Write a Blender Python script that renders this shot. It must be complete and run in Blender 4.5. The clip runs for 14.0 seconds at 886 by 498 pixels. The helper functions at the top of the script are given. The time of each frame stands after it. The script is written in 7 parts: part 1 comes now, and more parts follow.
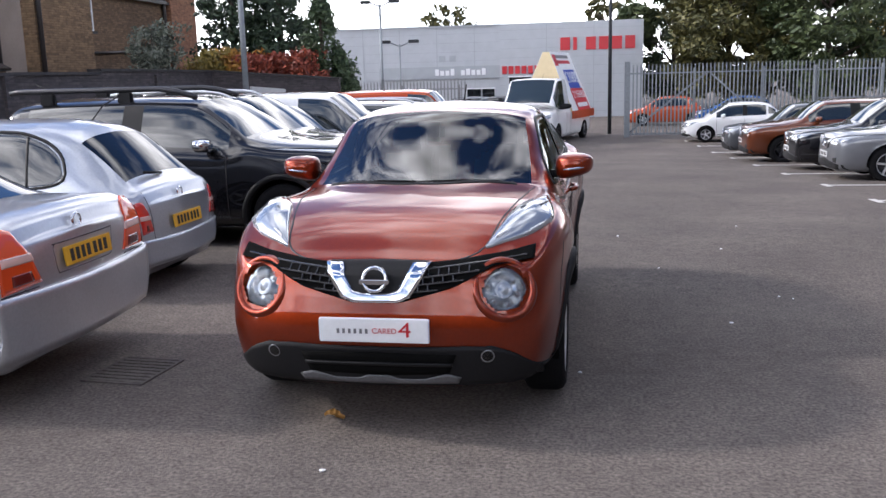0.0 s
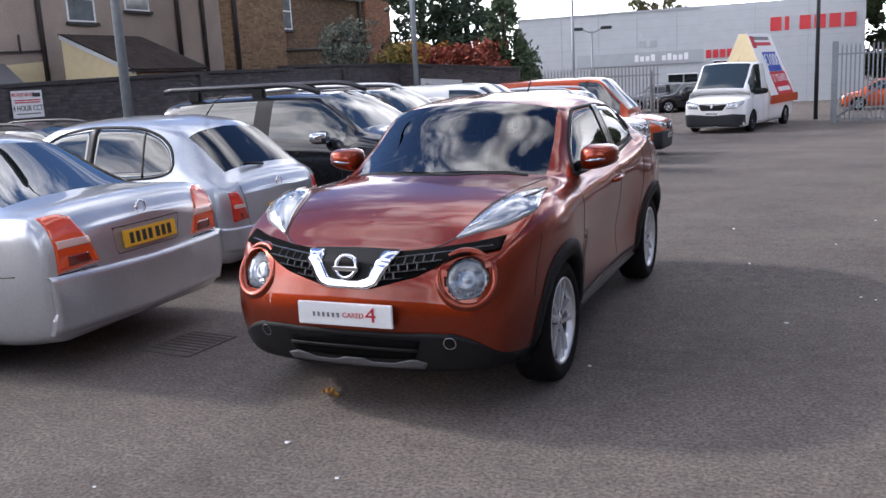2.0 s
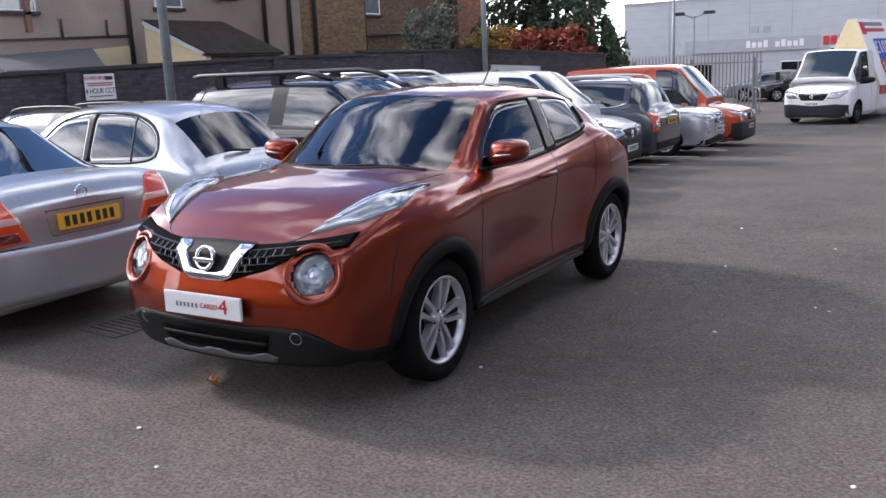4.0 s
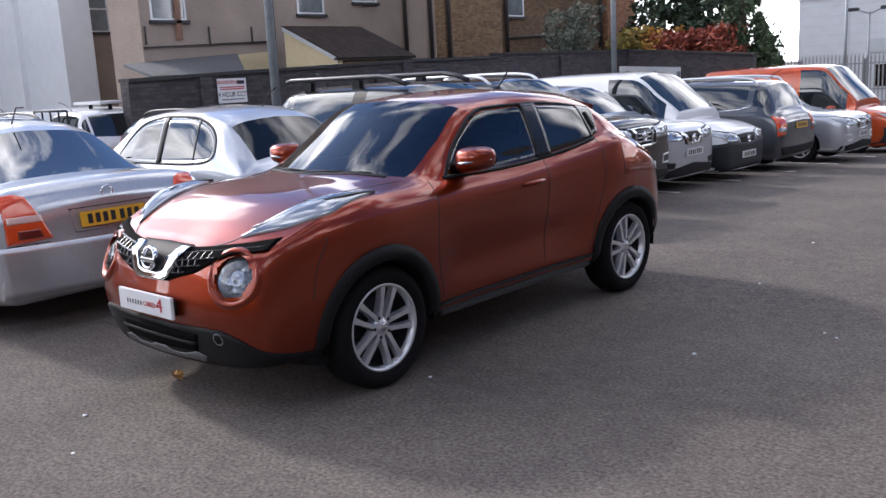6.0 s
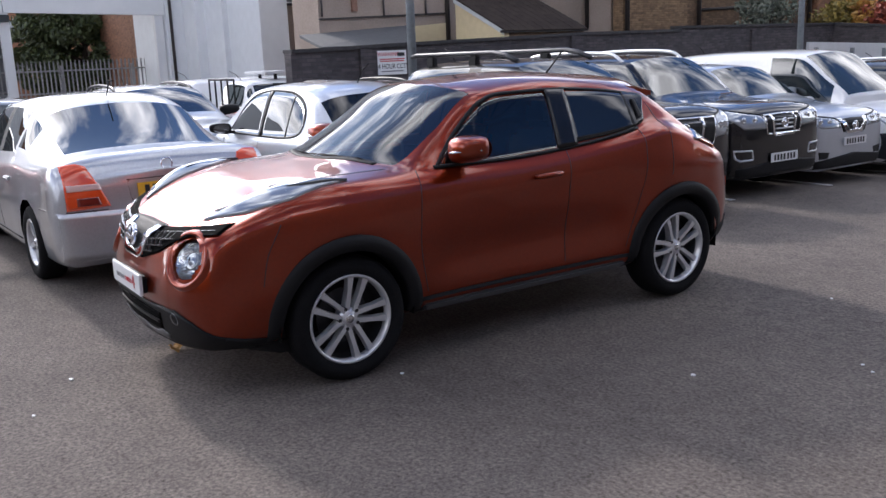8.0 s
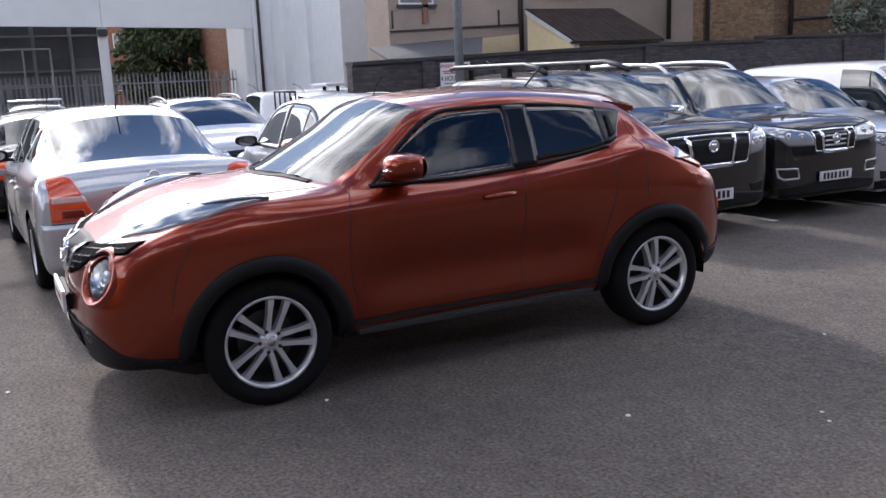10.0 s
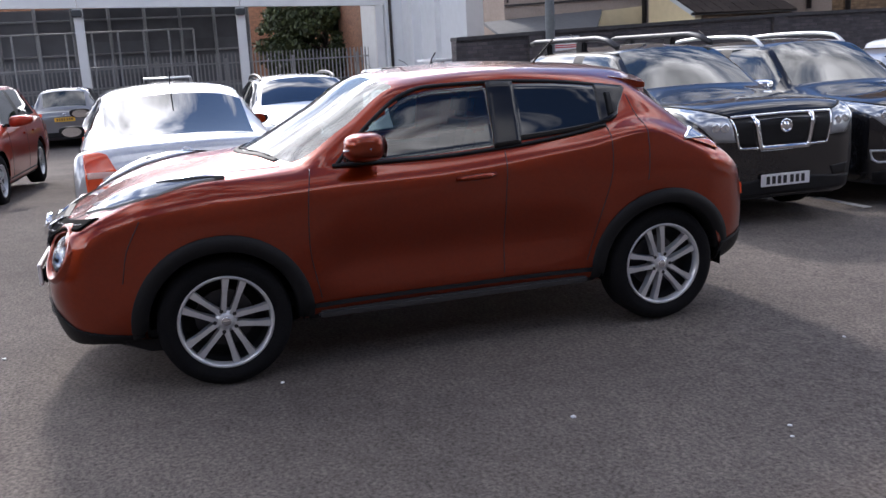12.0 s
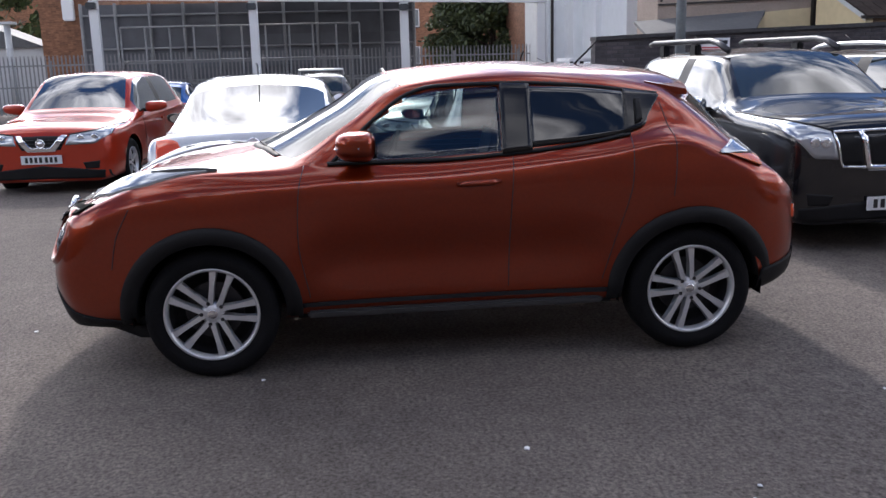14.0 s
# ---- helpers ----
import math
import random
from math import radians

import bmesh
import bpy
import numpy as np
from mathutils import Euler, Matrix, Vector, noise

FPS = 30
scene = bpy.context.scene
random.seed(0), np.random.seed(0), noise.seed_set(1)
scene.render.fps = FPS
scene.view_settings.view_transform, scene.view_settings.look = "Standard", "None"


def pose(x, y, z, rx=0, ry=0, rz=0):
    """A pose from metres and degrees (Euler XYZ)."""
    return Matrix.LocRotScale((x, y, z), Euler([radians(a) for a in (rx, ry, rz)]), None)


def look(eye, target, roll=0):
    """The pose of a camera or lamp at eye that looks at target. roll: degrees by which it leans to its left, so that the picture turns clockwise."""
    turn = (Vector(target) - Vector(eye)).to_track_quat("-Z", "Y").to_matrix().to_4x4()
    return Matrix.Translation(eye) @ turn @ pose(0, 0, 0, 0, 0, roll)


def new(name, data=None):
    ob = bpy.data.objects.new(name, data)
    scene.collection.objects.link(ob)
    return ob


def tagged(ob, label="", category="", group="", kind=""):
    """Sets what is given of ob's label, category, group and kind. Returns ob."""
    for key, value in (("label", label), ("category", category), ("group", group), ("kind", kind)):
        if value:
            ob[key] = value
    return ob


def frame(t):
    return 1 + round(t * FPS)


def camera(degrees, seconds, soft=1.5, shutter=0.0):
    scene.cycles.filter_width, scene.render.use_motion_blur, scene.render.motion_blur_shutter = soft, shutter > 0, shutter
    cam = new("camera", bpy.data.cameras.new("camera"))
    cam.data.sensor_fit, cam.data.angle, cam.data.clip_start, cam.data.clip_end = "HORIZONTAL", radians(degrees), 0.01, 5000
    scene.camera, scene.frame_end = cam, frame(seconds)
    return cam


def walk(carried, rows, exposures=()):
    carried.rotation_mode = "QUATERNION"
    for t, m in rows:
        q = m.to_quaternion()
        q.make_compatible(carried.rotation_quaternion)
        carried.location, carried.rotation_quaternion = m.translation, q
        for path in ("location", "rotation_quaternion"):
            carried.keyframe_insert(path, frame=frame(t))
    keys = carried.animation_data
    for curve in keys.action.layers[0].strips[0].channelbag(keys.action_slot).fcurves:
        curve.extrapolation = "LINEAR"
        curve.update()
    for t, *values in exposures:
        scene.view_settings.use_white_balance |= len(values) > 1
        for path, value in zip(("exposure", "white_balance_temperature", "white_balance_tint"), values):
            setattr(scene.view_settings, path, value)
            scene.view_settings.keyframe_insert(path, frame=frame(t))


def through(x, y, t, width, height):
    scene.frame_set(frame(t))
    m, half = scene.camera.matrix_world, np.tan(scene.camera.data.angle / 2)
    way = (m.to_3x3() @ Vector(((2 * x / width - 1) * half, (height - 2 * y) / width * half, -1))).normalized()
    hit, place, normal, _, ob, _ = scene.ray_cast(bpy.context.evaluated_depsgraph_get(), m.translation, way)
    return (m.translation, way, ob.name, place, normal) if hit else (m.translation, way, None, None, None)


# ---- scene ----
cam = camera(53.0, 14.0)
PATH = [
    (0, (0.984, -4.812, 1.719), (0.64, -2.878, 1.343), -1.5),
    (0.5, (1.311, -4.84, 1.727), (0.812, -2.936, 1.371), -2.1),
    (1, (1.56, -4.753, 1.697), (0.977, -2.874, 1.341), -2.2),
    (1.5, (1.816, -4.655, 1.719), (1.119, -2.821, 1.334), -2.3),
    (2, (2.141, -4.603, 1.705), (1.344, -2.808, 1.322), -3.0),
    (2.5, (2.458, -4.5, 1.701), (1.599, -2.74, 1.295), -2.7),
    (3, (2.722, -4.3, 1.701), (1.828, -2.559, 1.289), -1.8),
    (3.2, (2.82, -4.231, 1.695), (1.905, -2.502, 1.28), -1.6),
    (5.3, (3.952, -3.455, 1.688), (2.704, -1.944, 1.29), -2.8),
    (5.5, (4.049, -3.379, 1.687), (2.769, -1.898, 1.28), -2.2),
    (6, (4.198, -3.184, 1.662), (2.866, -1.742, 1.279), -3.0),
    (6.5, (4.347, -2.954, 1.674), (2.941, -1.594, 1.262), -2.5),
    (7, (4.538, -2.684, 1.658), (3.065, -1.389, 1.264), -4.0),
    (7.2, (4.621, -2.551, 1.684), (3.109, -1.303, 1.285), -3.7),
    (9.3, (4.986, -1.507, 1.669), (3.278, -0.554, 1.255), -2.9),
    (9.5, (5.017, -1.418, 1.664), (3.302, -0.471, 1.262), -3.4),
    (10, (5.094, -1.187, 1.664), (3.347, -0.296, 1.271), -2.4),
    (10.5, (5.148, -0.959, 1.66), (3.363, -0.15, 1.265), -3.7),
    (11, (5.302, -0.72, 1.651), (3.461, -0.044, 1.256), -3.1),
    (11.5, (5.292, -0.483, 1.629), (3.44, 0.149, 1.216), -3.8),
    (12, (5.289, -0.218, 1.621), (3.423, 0.36, 1.191), -3.0),
    (12.5, (5.315, 0.024, 1.613), (3.412, 0.462, 1.183), -4.7),
    (13, (5.391, 0.299, 1.614), (3.466, 0.622, 1.177), -3.0),
    (13.5, (5.309, 0.519, 1.577), (3.375, 0.803, 1.153), -3.0),
    (14, (5.264, 0.716, 1.592), (3.32, 0.923, 1.171), -1.5),
]
walk(cam, [(t, look(e, g, r)) for t, e, g, r in PATH], [(0.0, -0.08, 6250, 15)])

from mathutils.bvhtree import BVHTree

# ---- world and sun ----
SUN_EL, SUN_FROM = radians(32), Vector((-1.0, -0.02, 0))
world = bpy.data.worlds.new("sky")
scene.world = world
world.use_nodes = True
wn, wl = world.node_tree.nodes, world.node_tree.links
wn.clear()
w_out = wn.new("ShaderNodeOutputWorld")
w_bg = wn.new("ShaderNodeBackground")
w_sky = wn.new("ShaderNodeTexSky")
w_sky.sky_type = "NISHITA"
w_sky.sun_disc = False
w_sky.sun_elevation = SUN_EL
w_sky.sun_rotation = math.atan2(SUN_FROM.x, SUN_FROM.y)
w_sky.air_density, w_sky.dust_density = 1.0, 1.0
w_bg.inputs["Strength"].default_value = 0.15
w_tc = wn.new("ShaderNodeTexCoord")
w_map = wn.new("ShaderNodeMapping")
w_map.inputs["Scale"].default_value = (1.0, 1.0, 1.7)
w_noise = wn.new("ShaderNodeTexNoise")
w_noise.inputs["Scale"].default_value = 2.4
w_noise.inputs["Detail"].default_value = 8
w_noise.inputs["Roughness"].default_value = 0.55
w_noise.inputs["Distortion"].default_value = 0.35
w_ramp = wn.new("ShaderNodeValToRGB")
w_ramp.color_ramp.elements[0].position = 0.475
w_ramp.color_ramp.elements[1].position = 0.60
w_mix = wn.new("ShaderNodeMixRGB")
wl.new(w_tc.outputs["Generated"], w_map.inputs["Vector"])
wl.new(w_map.outputs["Vector"], w_noise.inputs["Vector"])
w_sep = wn.new("ShaderNodeSeparateXYZ")
w_low = wn.new("ShaderNodeMapRange")
w_low.inputs["From Min"].default_value, w_low.inputs["From Max"].default_value = 0.04, 0.36
w_low.inputs["To Min"].default_value, w_low.inputs["To Max"].default_value = 0.17, 0.0
w_sum = wn.new("ShaderNodeMath")
w_sum.operation = "ADD"
wl.new(w_tc.outputs["Generated"], w_sep.inputs[0])
wl.new(w_sep.outputs["Z"], w_low.inputs["Value"])
wl.new(w_noise.outputs["Fac"], w_sum.inputs[0])
wl.new(w_low.outputs["Result"], w_sum.inputs[1])
wl.new(w_sum.outputs[0], w_ramp.inputs["Fac"])
# clouds are brighter towards the sun
w_bw = wn.new("ShaderNodeRGBToBW")
w_cloud = wn.new("ShaderNodeMath")
w_cloud.operation = "MULTIPLY_ADD"
w_cloud.inputs[1].default_value, w_cloud.inputs[2].default_value = 2.3, 17.0
wl.new(w_sky.outputs["Color"], w_bw.inputs["Color"])
wl.new(w_bw.outputs["Val"], w_cloud.inputs[0])
# billows: bright tops and grey hollows inside the clouds
w_fine = wn.new("ShaderNodeTexNoise")
w_fine.inputs["Scale"].default_value = 6.5
w_fine.inputs["Detail"].default_value = 6
w_bill = wn.new("ShaderNodeMapRange")
w_bill.inputs["From Min"].default_value, w_bill.inputs["From Max"].default_value = 0.34, 0.66
w_bill.inputs["To Min"].default_value, w_bill.inputs["To Max"].default_value = 0.50, 1.45
w_body = wn.new("ShaderNodeMath")
w_body.operation = "MULTIPLY"
wl.new(w_map.outputs["Vector"], w_fine.inputs["Vector"])
wl.new(w_fine.outputs["Fac"], w_bill.inputs["Value"])
wl.new(w_cloud.outputs[0], w_body.inputs[0])
wl.new(w_bill.outputs["Result"], w_body.inputs[1])
wl.new(w_body.outputs[0], w_mix.inputs["Color2"])
wl.new(w_ramp.outputs["Color"], w_mix.inputs["Fac"])
w_tint = wn.new("ShaderNodeMixRGB")
w_tint.blend_type = "MULTIPLY"
w_tint.inputs["Fac"].default_value = 1.0
w_tint.inputs["Color2"].default_value = (0.50, 0.72, 1.06, 1)
wl.new(w_sky.outputs["Color"], w_tint.inputs["Color1"])
wl.new(w_tint.outputs["Color"], w_mix.inputs["Color1"])
wl.new(w_mix.outputs["Color"], w_bg.inputs["Color"])
wl.new(w_bg.outputs["Background"], w_out.inputs["Surface"])

sun_data = bpy.data.lights.new("sun", "SUN")
sun_data.energy, sun_data.angle, sun_data.color = 3.1, radians(4.5), (1.0, 0.93, 0.83)
sun = new("sun", sun_data)
sun_dir = SUN_FROM.normalized() * math.cos(SUN_EL) + Vector((0, 0, math.sin(SUN_EL)))
sun.matrix_world = look(sun_dir * 60, (0, 0, 0))


# ---- materials ----
def mat(name, color, rough=0.6, metal=0.0, grain=None, var=0.0, bump=0.0, coat=0.0, spec=0.5, stain=None, island=0.0, trans=0.0, emit=0.0, rand=0.0):
    """A principled material with colour variation at two scales and a fine bump."""
    m = bpy.data.materials.new(name)
    m.use_nodes = True
    n, l = m.node_tree.nodes, m.node_tree.links
    b = n["Principled BSDF"]
    b.inputs["Roughness"].default_value = rough
    b.inputs["Metallic"].default_value = metal
    b.inputs["Coat Weight"].default_value = coat
    b.inputs["Coat Roughness"].default_value = 0.03
    b.inputs["Specular IOR Level"].default_value = spec
    b.inputs["Transmission Weight"].default_value = trans
    b.inputs["Base Color"].default_value = (*color, 1)
    if emit:
        b.inputs["Emission Color"].default_value = (*color, 1)
        b.inputs["Emission Strength"].default_value = emit
    if grain or rand:
        tc = n.new("ShaderNodeTexCoord")
        fine = n.new("ShaderNodeTexNoise")
        fine.inputs["Scale"].default_value = grain or 10
        fine.inputs["Detail"].default_value = 6
        big = n.new("ShaderNodeTexNoise")
        big.inputs["Scale"].default_value = (grain or 10) / 28
        big.inputs["Detail"].default_value = 4
        l.new(tc.outputs["Object"], fine.inputs["Vector"])
        l.new(tc.outputs["Object"], big.inputs["Vector"])
        add = n.new("ShaderNodeMath")
        add.operation = "ADD"
        l.new(fine.outputs["Fac"], add.inputs[0])
        l.new(big.outputs["Fac"], add.inputs[1])
        value = add.outputs[0]
        if rand:
            info = n.new("ShaderNodeObjectInfo")
            mul = n.new("ShaderNodeMath")
            mul.operation = "MULTIPLY_ADD"
            mul.inputs[1].default_value = rand
            l.new(info.outputs["Random"], mul.inputs[0])
            l.new(value, mul.inputs[2])
            value = mul.outputs[0]
        if island:
            geo = n.new("ShaderNodeNewGeometry")
            mul = n.new("ShaderNodeMath")
            mul.operation = "MULTIPLY_ADD"
            mul.inputs[1].default_value = island
            l.new(geo.outputs["Random Per Island"], mul.inputs[0])
            l.new(value, mul.inputs[2])
            value = mul.outputs[0]
        ramp = n.new("ShaderNodeMapRange")
        ramp.inputs["From Min"].default_value = 0.65
        ramp.inputs["From Max"].default_value = 1.35 + rand + island
        mix = n.new("ShaderNodeMixRGB")
        dark = stain or tuple(c * (1 - var) for c in color)
        light = tuple(min(1, c * (1 + var)) for c in color)
        mix.inputs["Color1"].default_value = (*dark, 1)
        mix.inputs["Color2"].default_value = (*light, 1)
        l.new(value, ramp.inputs["Value"])
        l.new(ramp.outputs["Result"], mix.inputs["Fac"])
        l.new(mix.outputs["Color"], b.inputs["Base Color"])
        if bump:
            bp = n.new("ShaderNodeBump")
            bp.inputs["Strength"].default_value = bump
            bp.inputs["Distance"].default_value = 0.02
            l.new(fine.outputs["Fac"], bp.inputs["Height"])
            l.new(bp.outputs["Normal"], b.inputs["Normal"])
    return m


def paint(name, color, metal=0.35, rough=0.32, coat_ior=1.56):
    """Car paint: flake base under a clear coat, with faint dust."""
    m = mat(name, color, rough, metal, grain=60, var=0.10, coat=1.0, spec=0.12)
    m.node_tree.nodes["Principled BSDF"].inputs["Coat IOR"].default_value = coat_ior
    return m


M_RED = paint("red_orange_metallic_paint", (0.228, 0.0250, 0.0035), 0.80, 0.30, 1.48)
M_SILVER = paint("silver_paint", (0.55, 0.57, 0.60), 0.70, 0.32)
M_SILVER2 = paint("blue_silver_paint", (0.49, 0.52, 0.57), 0.66, 0.32)
M_BLACK = paint("black_paint", (0.006, 0.006, 0.008), 0.0, 0.3)
M_WHITE = paint("white_paint", (0.78, 0.79, 0.80), 0.0, 0.35)
M_GREY = paint("dark_grey_paint", (0.075, 0.082, 0.095), 0.5, 0.3)
M_MID = paint("mid_grey_paint", (0.20, 0.21, 0.23), 0.6, 0.3)
M_ORANGE = paint("orange_paint", (0.50, 0.075, 0.015), 0.2, 0.3)
M_COPPER = paint("copper_paint", (0.13, 0.034, 0.013), 0.5, 0.3)
M_QRED = paint("bright_red_paint", (0.42, 0.035, 0.012), 0.3, 0.3)
M_BLUE = paint("blue_paint", (0.01, 0.09, 0.32), 0.3, 0.3)
M_CHROME = mat("chrome", (0.82, 0.83, 0.85), 0.06, 1.0)
M_ALLOY = mat("alloy", (0.66, 0.67, 0.69), 0.30, 0.6, grain=40, var=0.08)
M_ALLOY_DARK = mat("dark_alloy", (0.05, 0.05, 0.055), 0.4, 0.6, grain=40, var=0.2)
M_PLASTIC = mat("black_plastic", (0.010, 0.010, 0.011), 0.6, 0.0, grain=120, var=0.25, bump=0.1, spec=0.2)
M_GLOSSBLACK = mat("gloss_black", (0.006, 0.006, 0.007), 0.18, 0.0, spec=0.4)
M_RUBBER = mat("tyre_rubber", (0.009, 0.009, 0.010), 0.85, 0.0, grain=80, var=0.3, bump=0.2, spec=0.12)
M_WELL = mat("wheel_well", (0.005, 0.005, 0.005), 0.9, 0.0, grain=30, var=0.3, spec=0.05)
M_TINT = mat("tinted_glass", (0.008, 0.010, 0.011), 0.015, 0.0, spec=0.7)
def glossy_glass(name, color, ior):
    m = mat(name, color, 0.012)
    m.node_tree.nodes["Principled BSDF"].inputs["IOR"].default_value = ior
    return m


M_SCREEN = glossy_glass("screen_glass", (0.026, 0.036, 0.037), 1.95)
# same screen glass, reflectance raised for panes that show bright cloud
M_SCREEN_BRIGHT = glossy_glass("bright_screen_glass", (0.012, 0.017, 0.018), 3.0)
M_SIDEGLASS = glossy_glass("side_glass", (0.016, 0.021, 0.022), 1.9)
M_LAMP = mat("lamp_lens", (0.42, 0.45, 0.48), 0.16, 0.6, coat=1.0)
M_TRIM = mat("satin_black_trim", (0.008, 0.008, 0.009), 0.5, 0.0, spec=0.25)
M_LAMP_DARK = mat("lamp_housing", (0.09, 0.10, 0.11), 0.12, 0.5, coat=1.0)
M_TAIL = mat("red_lens", (0.78, 0.085, 0.018), 0.1, 0.0, coat=1.0)
M_TAIL_DEEP = mat("deep_red_lens", (0.55, 0.03, 0.018), 0.1, 0.0, coat=1.0)
M_TAIL_CLEAR = mat("pale_red_lens", (0.74, 0.50, 0.44), 0.12, 0.0, coat=1.0)
M_AMBER = mat("amber_lens", (0.80, 0.16, 0.02), 0.1, 0.0, coat=1.0)
M_SMOKE = mat("dark_red_lens", (0.16, 0.02, 0.015), 0.12, 0.0, coat=1.0)
M_PLATE_W = mat("white_plate", (0.74, 0.75, 0.76), 0.35, grain=50, var=0.05)
M_PLATE_Y = mat("yellow_plate", (0.75, 0.42, 0.03), 0.35, grain=50, var=0.08)
M_INK = mat("black_ink", (0.015, 0.015, 0.017), 0.5)
M_GREYINK = mat("grey_ink", (0.16, 0.16, 0.17), 0.5)
M_REDINK = mat("red_ink", (0.50, 0.02, 0.03), 0.4)
M_BLUEINK = mat("blue_ink", (0.02, 0.06, 0.35), 0.5)
M_CABIN = mat("cabin_trim", (0.012, 0.012, 0.013), 0.8, grain=60, var=0.2, spec=0.15)
M_SEAT = mat("seat_cloth", (0.035, 0.035, 0.04), 0.9, grain=150, var=0.3, bump=0.2)


def clear_glass(name="clear_glass", through=(0.55, 0.62, 0.60), ior=1.9):
    m = bpy.data.materials.new(name)
    m.use_nodes = True
    n, l = m.node_tree.nodes, m.node_tree.links
    n.remove(n["Principled BSDF"])
    t = n.new("ShaderNodeBsdfTransparent")
    t.inputs["Color"].default_value = (*through, 1)
    g = n.new("ShaderNodeBsdfGlossy")
    g.inputs["Roughness"].default_value = 0.02
    f = n.new("ShaderNodeFresnel")
    f.inputs["IOR"].default_value = ior
    mix = n.new("ShaderNodeMixShader")
    l.new(f.outputs["Fac"], mix.inputs["Fac"])
    l.new(t.outputs["BSDF"], mix.inputs[1])
    l.new(g.outputs["BSDF"], mix.inputs[2])
    l.new(mix.outputs["Shader"], n["Material Output"].inputs["Surface"])
    return m


M_CLEAR = clear_glass(ior=2.1)
M_SIDECLEAR = clear_glass("side_window_glass", (0.42, 0.48, 0.47), 1.75)
M_LENS = clear_glass("lamp_cover", (0.93, 0.94, 0.95), 1.45)
M_REFLECT = mat("lamp_reflector", (0.72, 0.74, 0.76), 0.20, 0.8)


# ---- building helpers ----
def mesh_ob(name, verts, faces, material, parent=None, label="", smooth=False, kind=""):
    me = bpy.data.meshes.new(name)
    me.from_pydata([tuple(v) for v in verts], [], [tuple(f) for f in faces])
    me.materials.append(material)
    if smooth:
        me.polygons.foreach_set("use_smooth", [True] * len(me.polygons))
    me.update()
    ob = new(name, me)
    if parent:
        ob.parent = parent
    tagged(ob, label=label, kind=kind)
    return ob


def part(name, bm, material, parent, label="", smooth=False):
    me = bpy.data.meshes.new(name)
    bm.normal_update()
    bm.to_mesh(me)
    bm.free()
    me.materials.append(material)
    if smooth:
        me.polygons.foreach_set("use_smooth", [True] * len(me.polygons))
    ob = new(name, me)
    if parent:
        ob.parent = parent
    return tagged(ob, label=label)


def bm_box(bm, x0, x1, y0, y1, z0, z1, bevel=0.0, m=None):
    """One box into a bmesh, bevelled, turned by m."""
    r = bmesh.ops.create_cube(bm, size=1)
    vs = r["verts"]
    for v in vs:
        v.co = Vector((x0 + (v.co.x + 0.5) * (x1 - x0), y0 + (v.co.y + 0.5) * (y1 - y0), z0 + (v.co.z + 0.5) * (z1 - z0)))
    if bevel:
        es = list({e for v in vs for e in v.link_edges})
        out = bmesh.ops.bevel(bm, geom=es, offset=bevel, segments=2, affect="EDGES")
        vs = list({v for f in out["faces"] for v in f.verts} | {v for v in vs if v.is_valid})
    if m is not None:
        bmesh.ops.transform(bm, matrix=m, verts=vs)


def box(name, x0, x1, y0, y1, z0, z1, material, parent=None, label="", bevel=0.0, m=None):
    bm = bmesh.new()
    bm_box(bm, x0, x1, y0, y1, z0, z1, bevel, m)
    return part(name, bm, material, parent, label)


def bm_tube(bm, pts, rad, seg=8):
    """A tube along points; rad: one radius or one for each point."""
    rads = rad if isinstance(rad, (list, tuple)) else [rad] * len(pts)
    rings = []
    pts = [Vector(p) for p in pts]
    for i, p in enumerate(pts):
        d = (pts[min(i + 1, len(pts) - 1)] - pts[max(i - 1, 0)]).normalized()
        a = d.orthogonal().normalized() if abs(d.z) > 0.95 else d.cross(Vector((0, 0, 1))).normalized()
        b = d.cross(a)
        rings.append([bm.verts.new(p + (a * math.cos(k * math.tau / seg) + b * math.sin(k * math.tau / seg)) * rads[i]) for k in range(seg)])
    for r0, r1 in zip(rings, rings[1:]):
        for k in range(seg):
            bm.faces.new((r0[k], r0[(k + 1) % seg], r1[(k + 1) % seg], r1[k]))
    bm.faces.new(rings[0][::-1])
    bm.faces.new(rings[-1])


def tube(name, pts, rad, material, parent=None, label="", seg=8):
    bm = bmesh.new()
    bm_tube(bm, pts, rad, seg)
    bmesh.ops.recalc_face_normals(bm, faces=bm.faces)
    return part(name, bm, material, parent, label, smooth=True)


def lathe(name, profile, material, parent=None, label="", seg=40, m=None, smooth=True):
    """A solid of revolution about the y axis from (radius, y) pairs."""
    vs, fs = [], []
    k = len(profile)
    for i in range(seg):
        a = math.tau * i / seg
        for r, y in profile:
            v = Vector((r * math.cos(a), y, r * math.sin(a)))
            vs.append(m @ v if m is not None else v)
    for i in range(seg):
        j = (i + 1) % seg
        for q in range(k - 1):
            fs.append((i * k + q, i * k + q + 1, j * k + q + 1, j * k + q))
    return mesh_ob(name, vs, fs, material, parent, label, smooth)


def thing(name, m, label, category, group=""):
    ob = new(name)
    ob.matrix_world = m
    return tagged(ob, label=label, category=category, group=group)


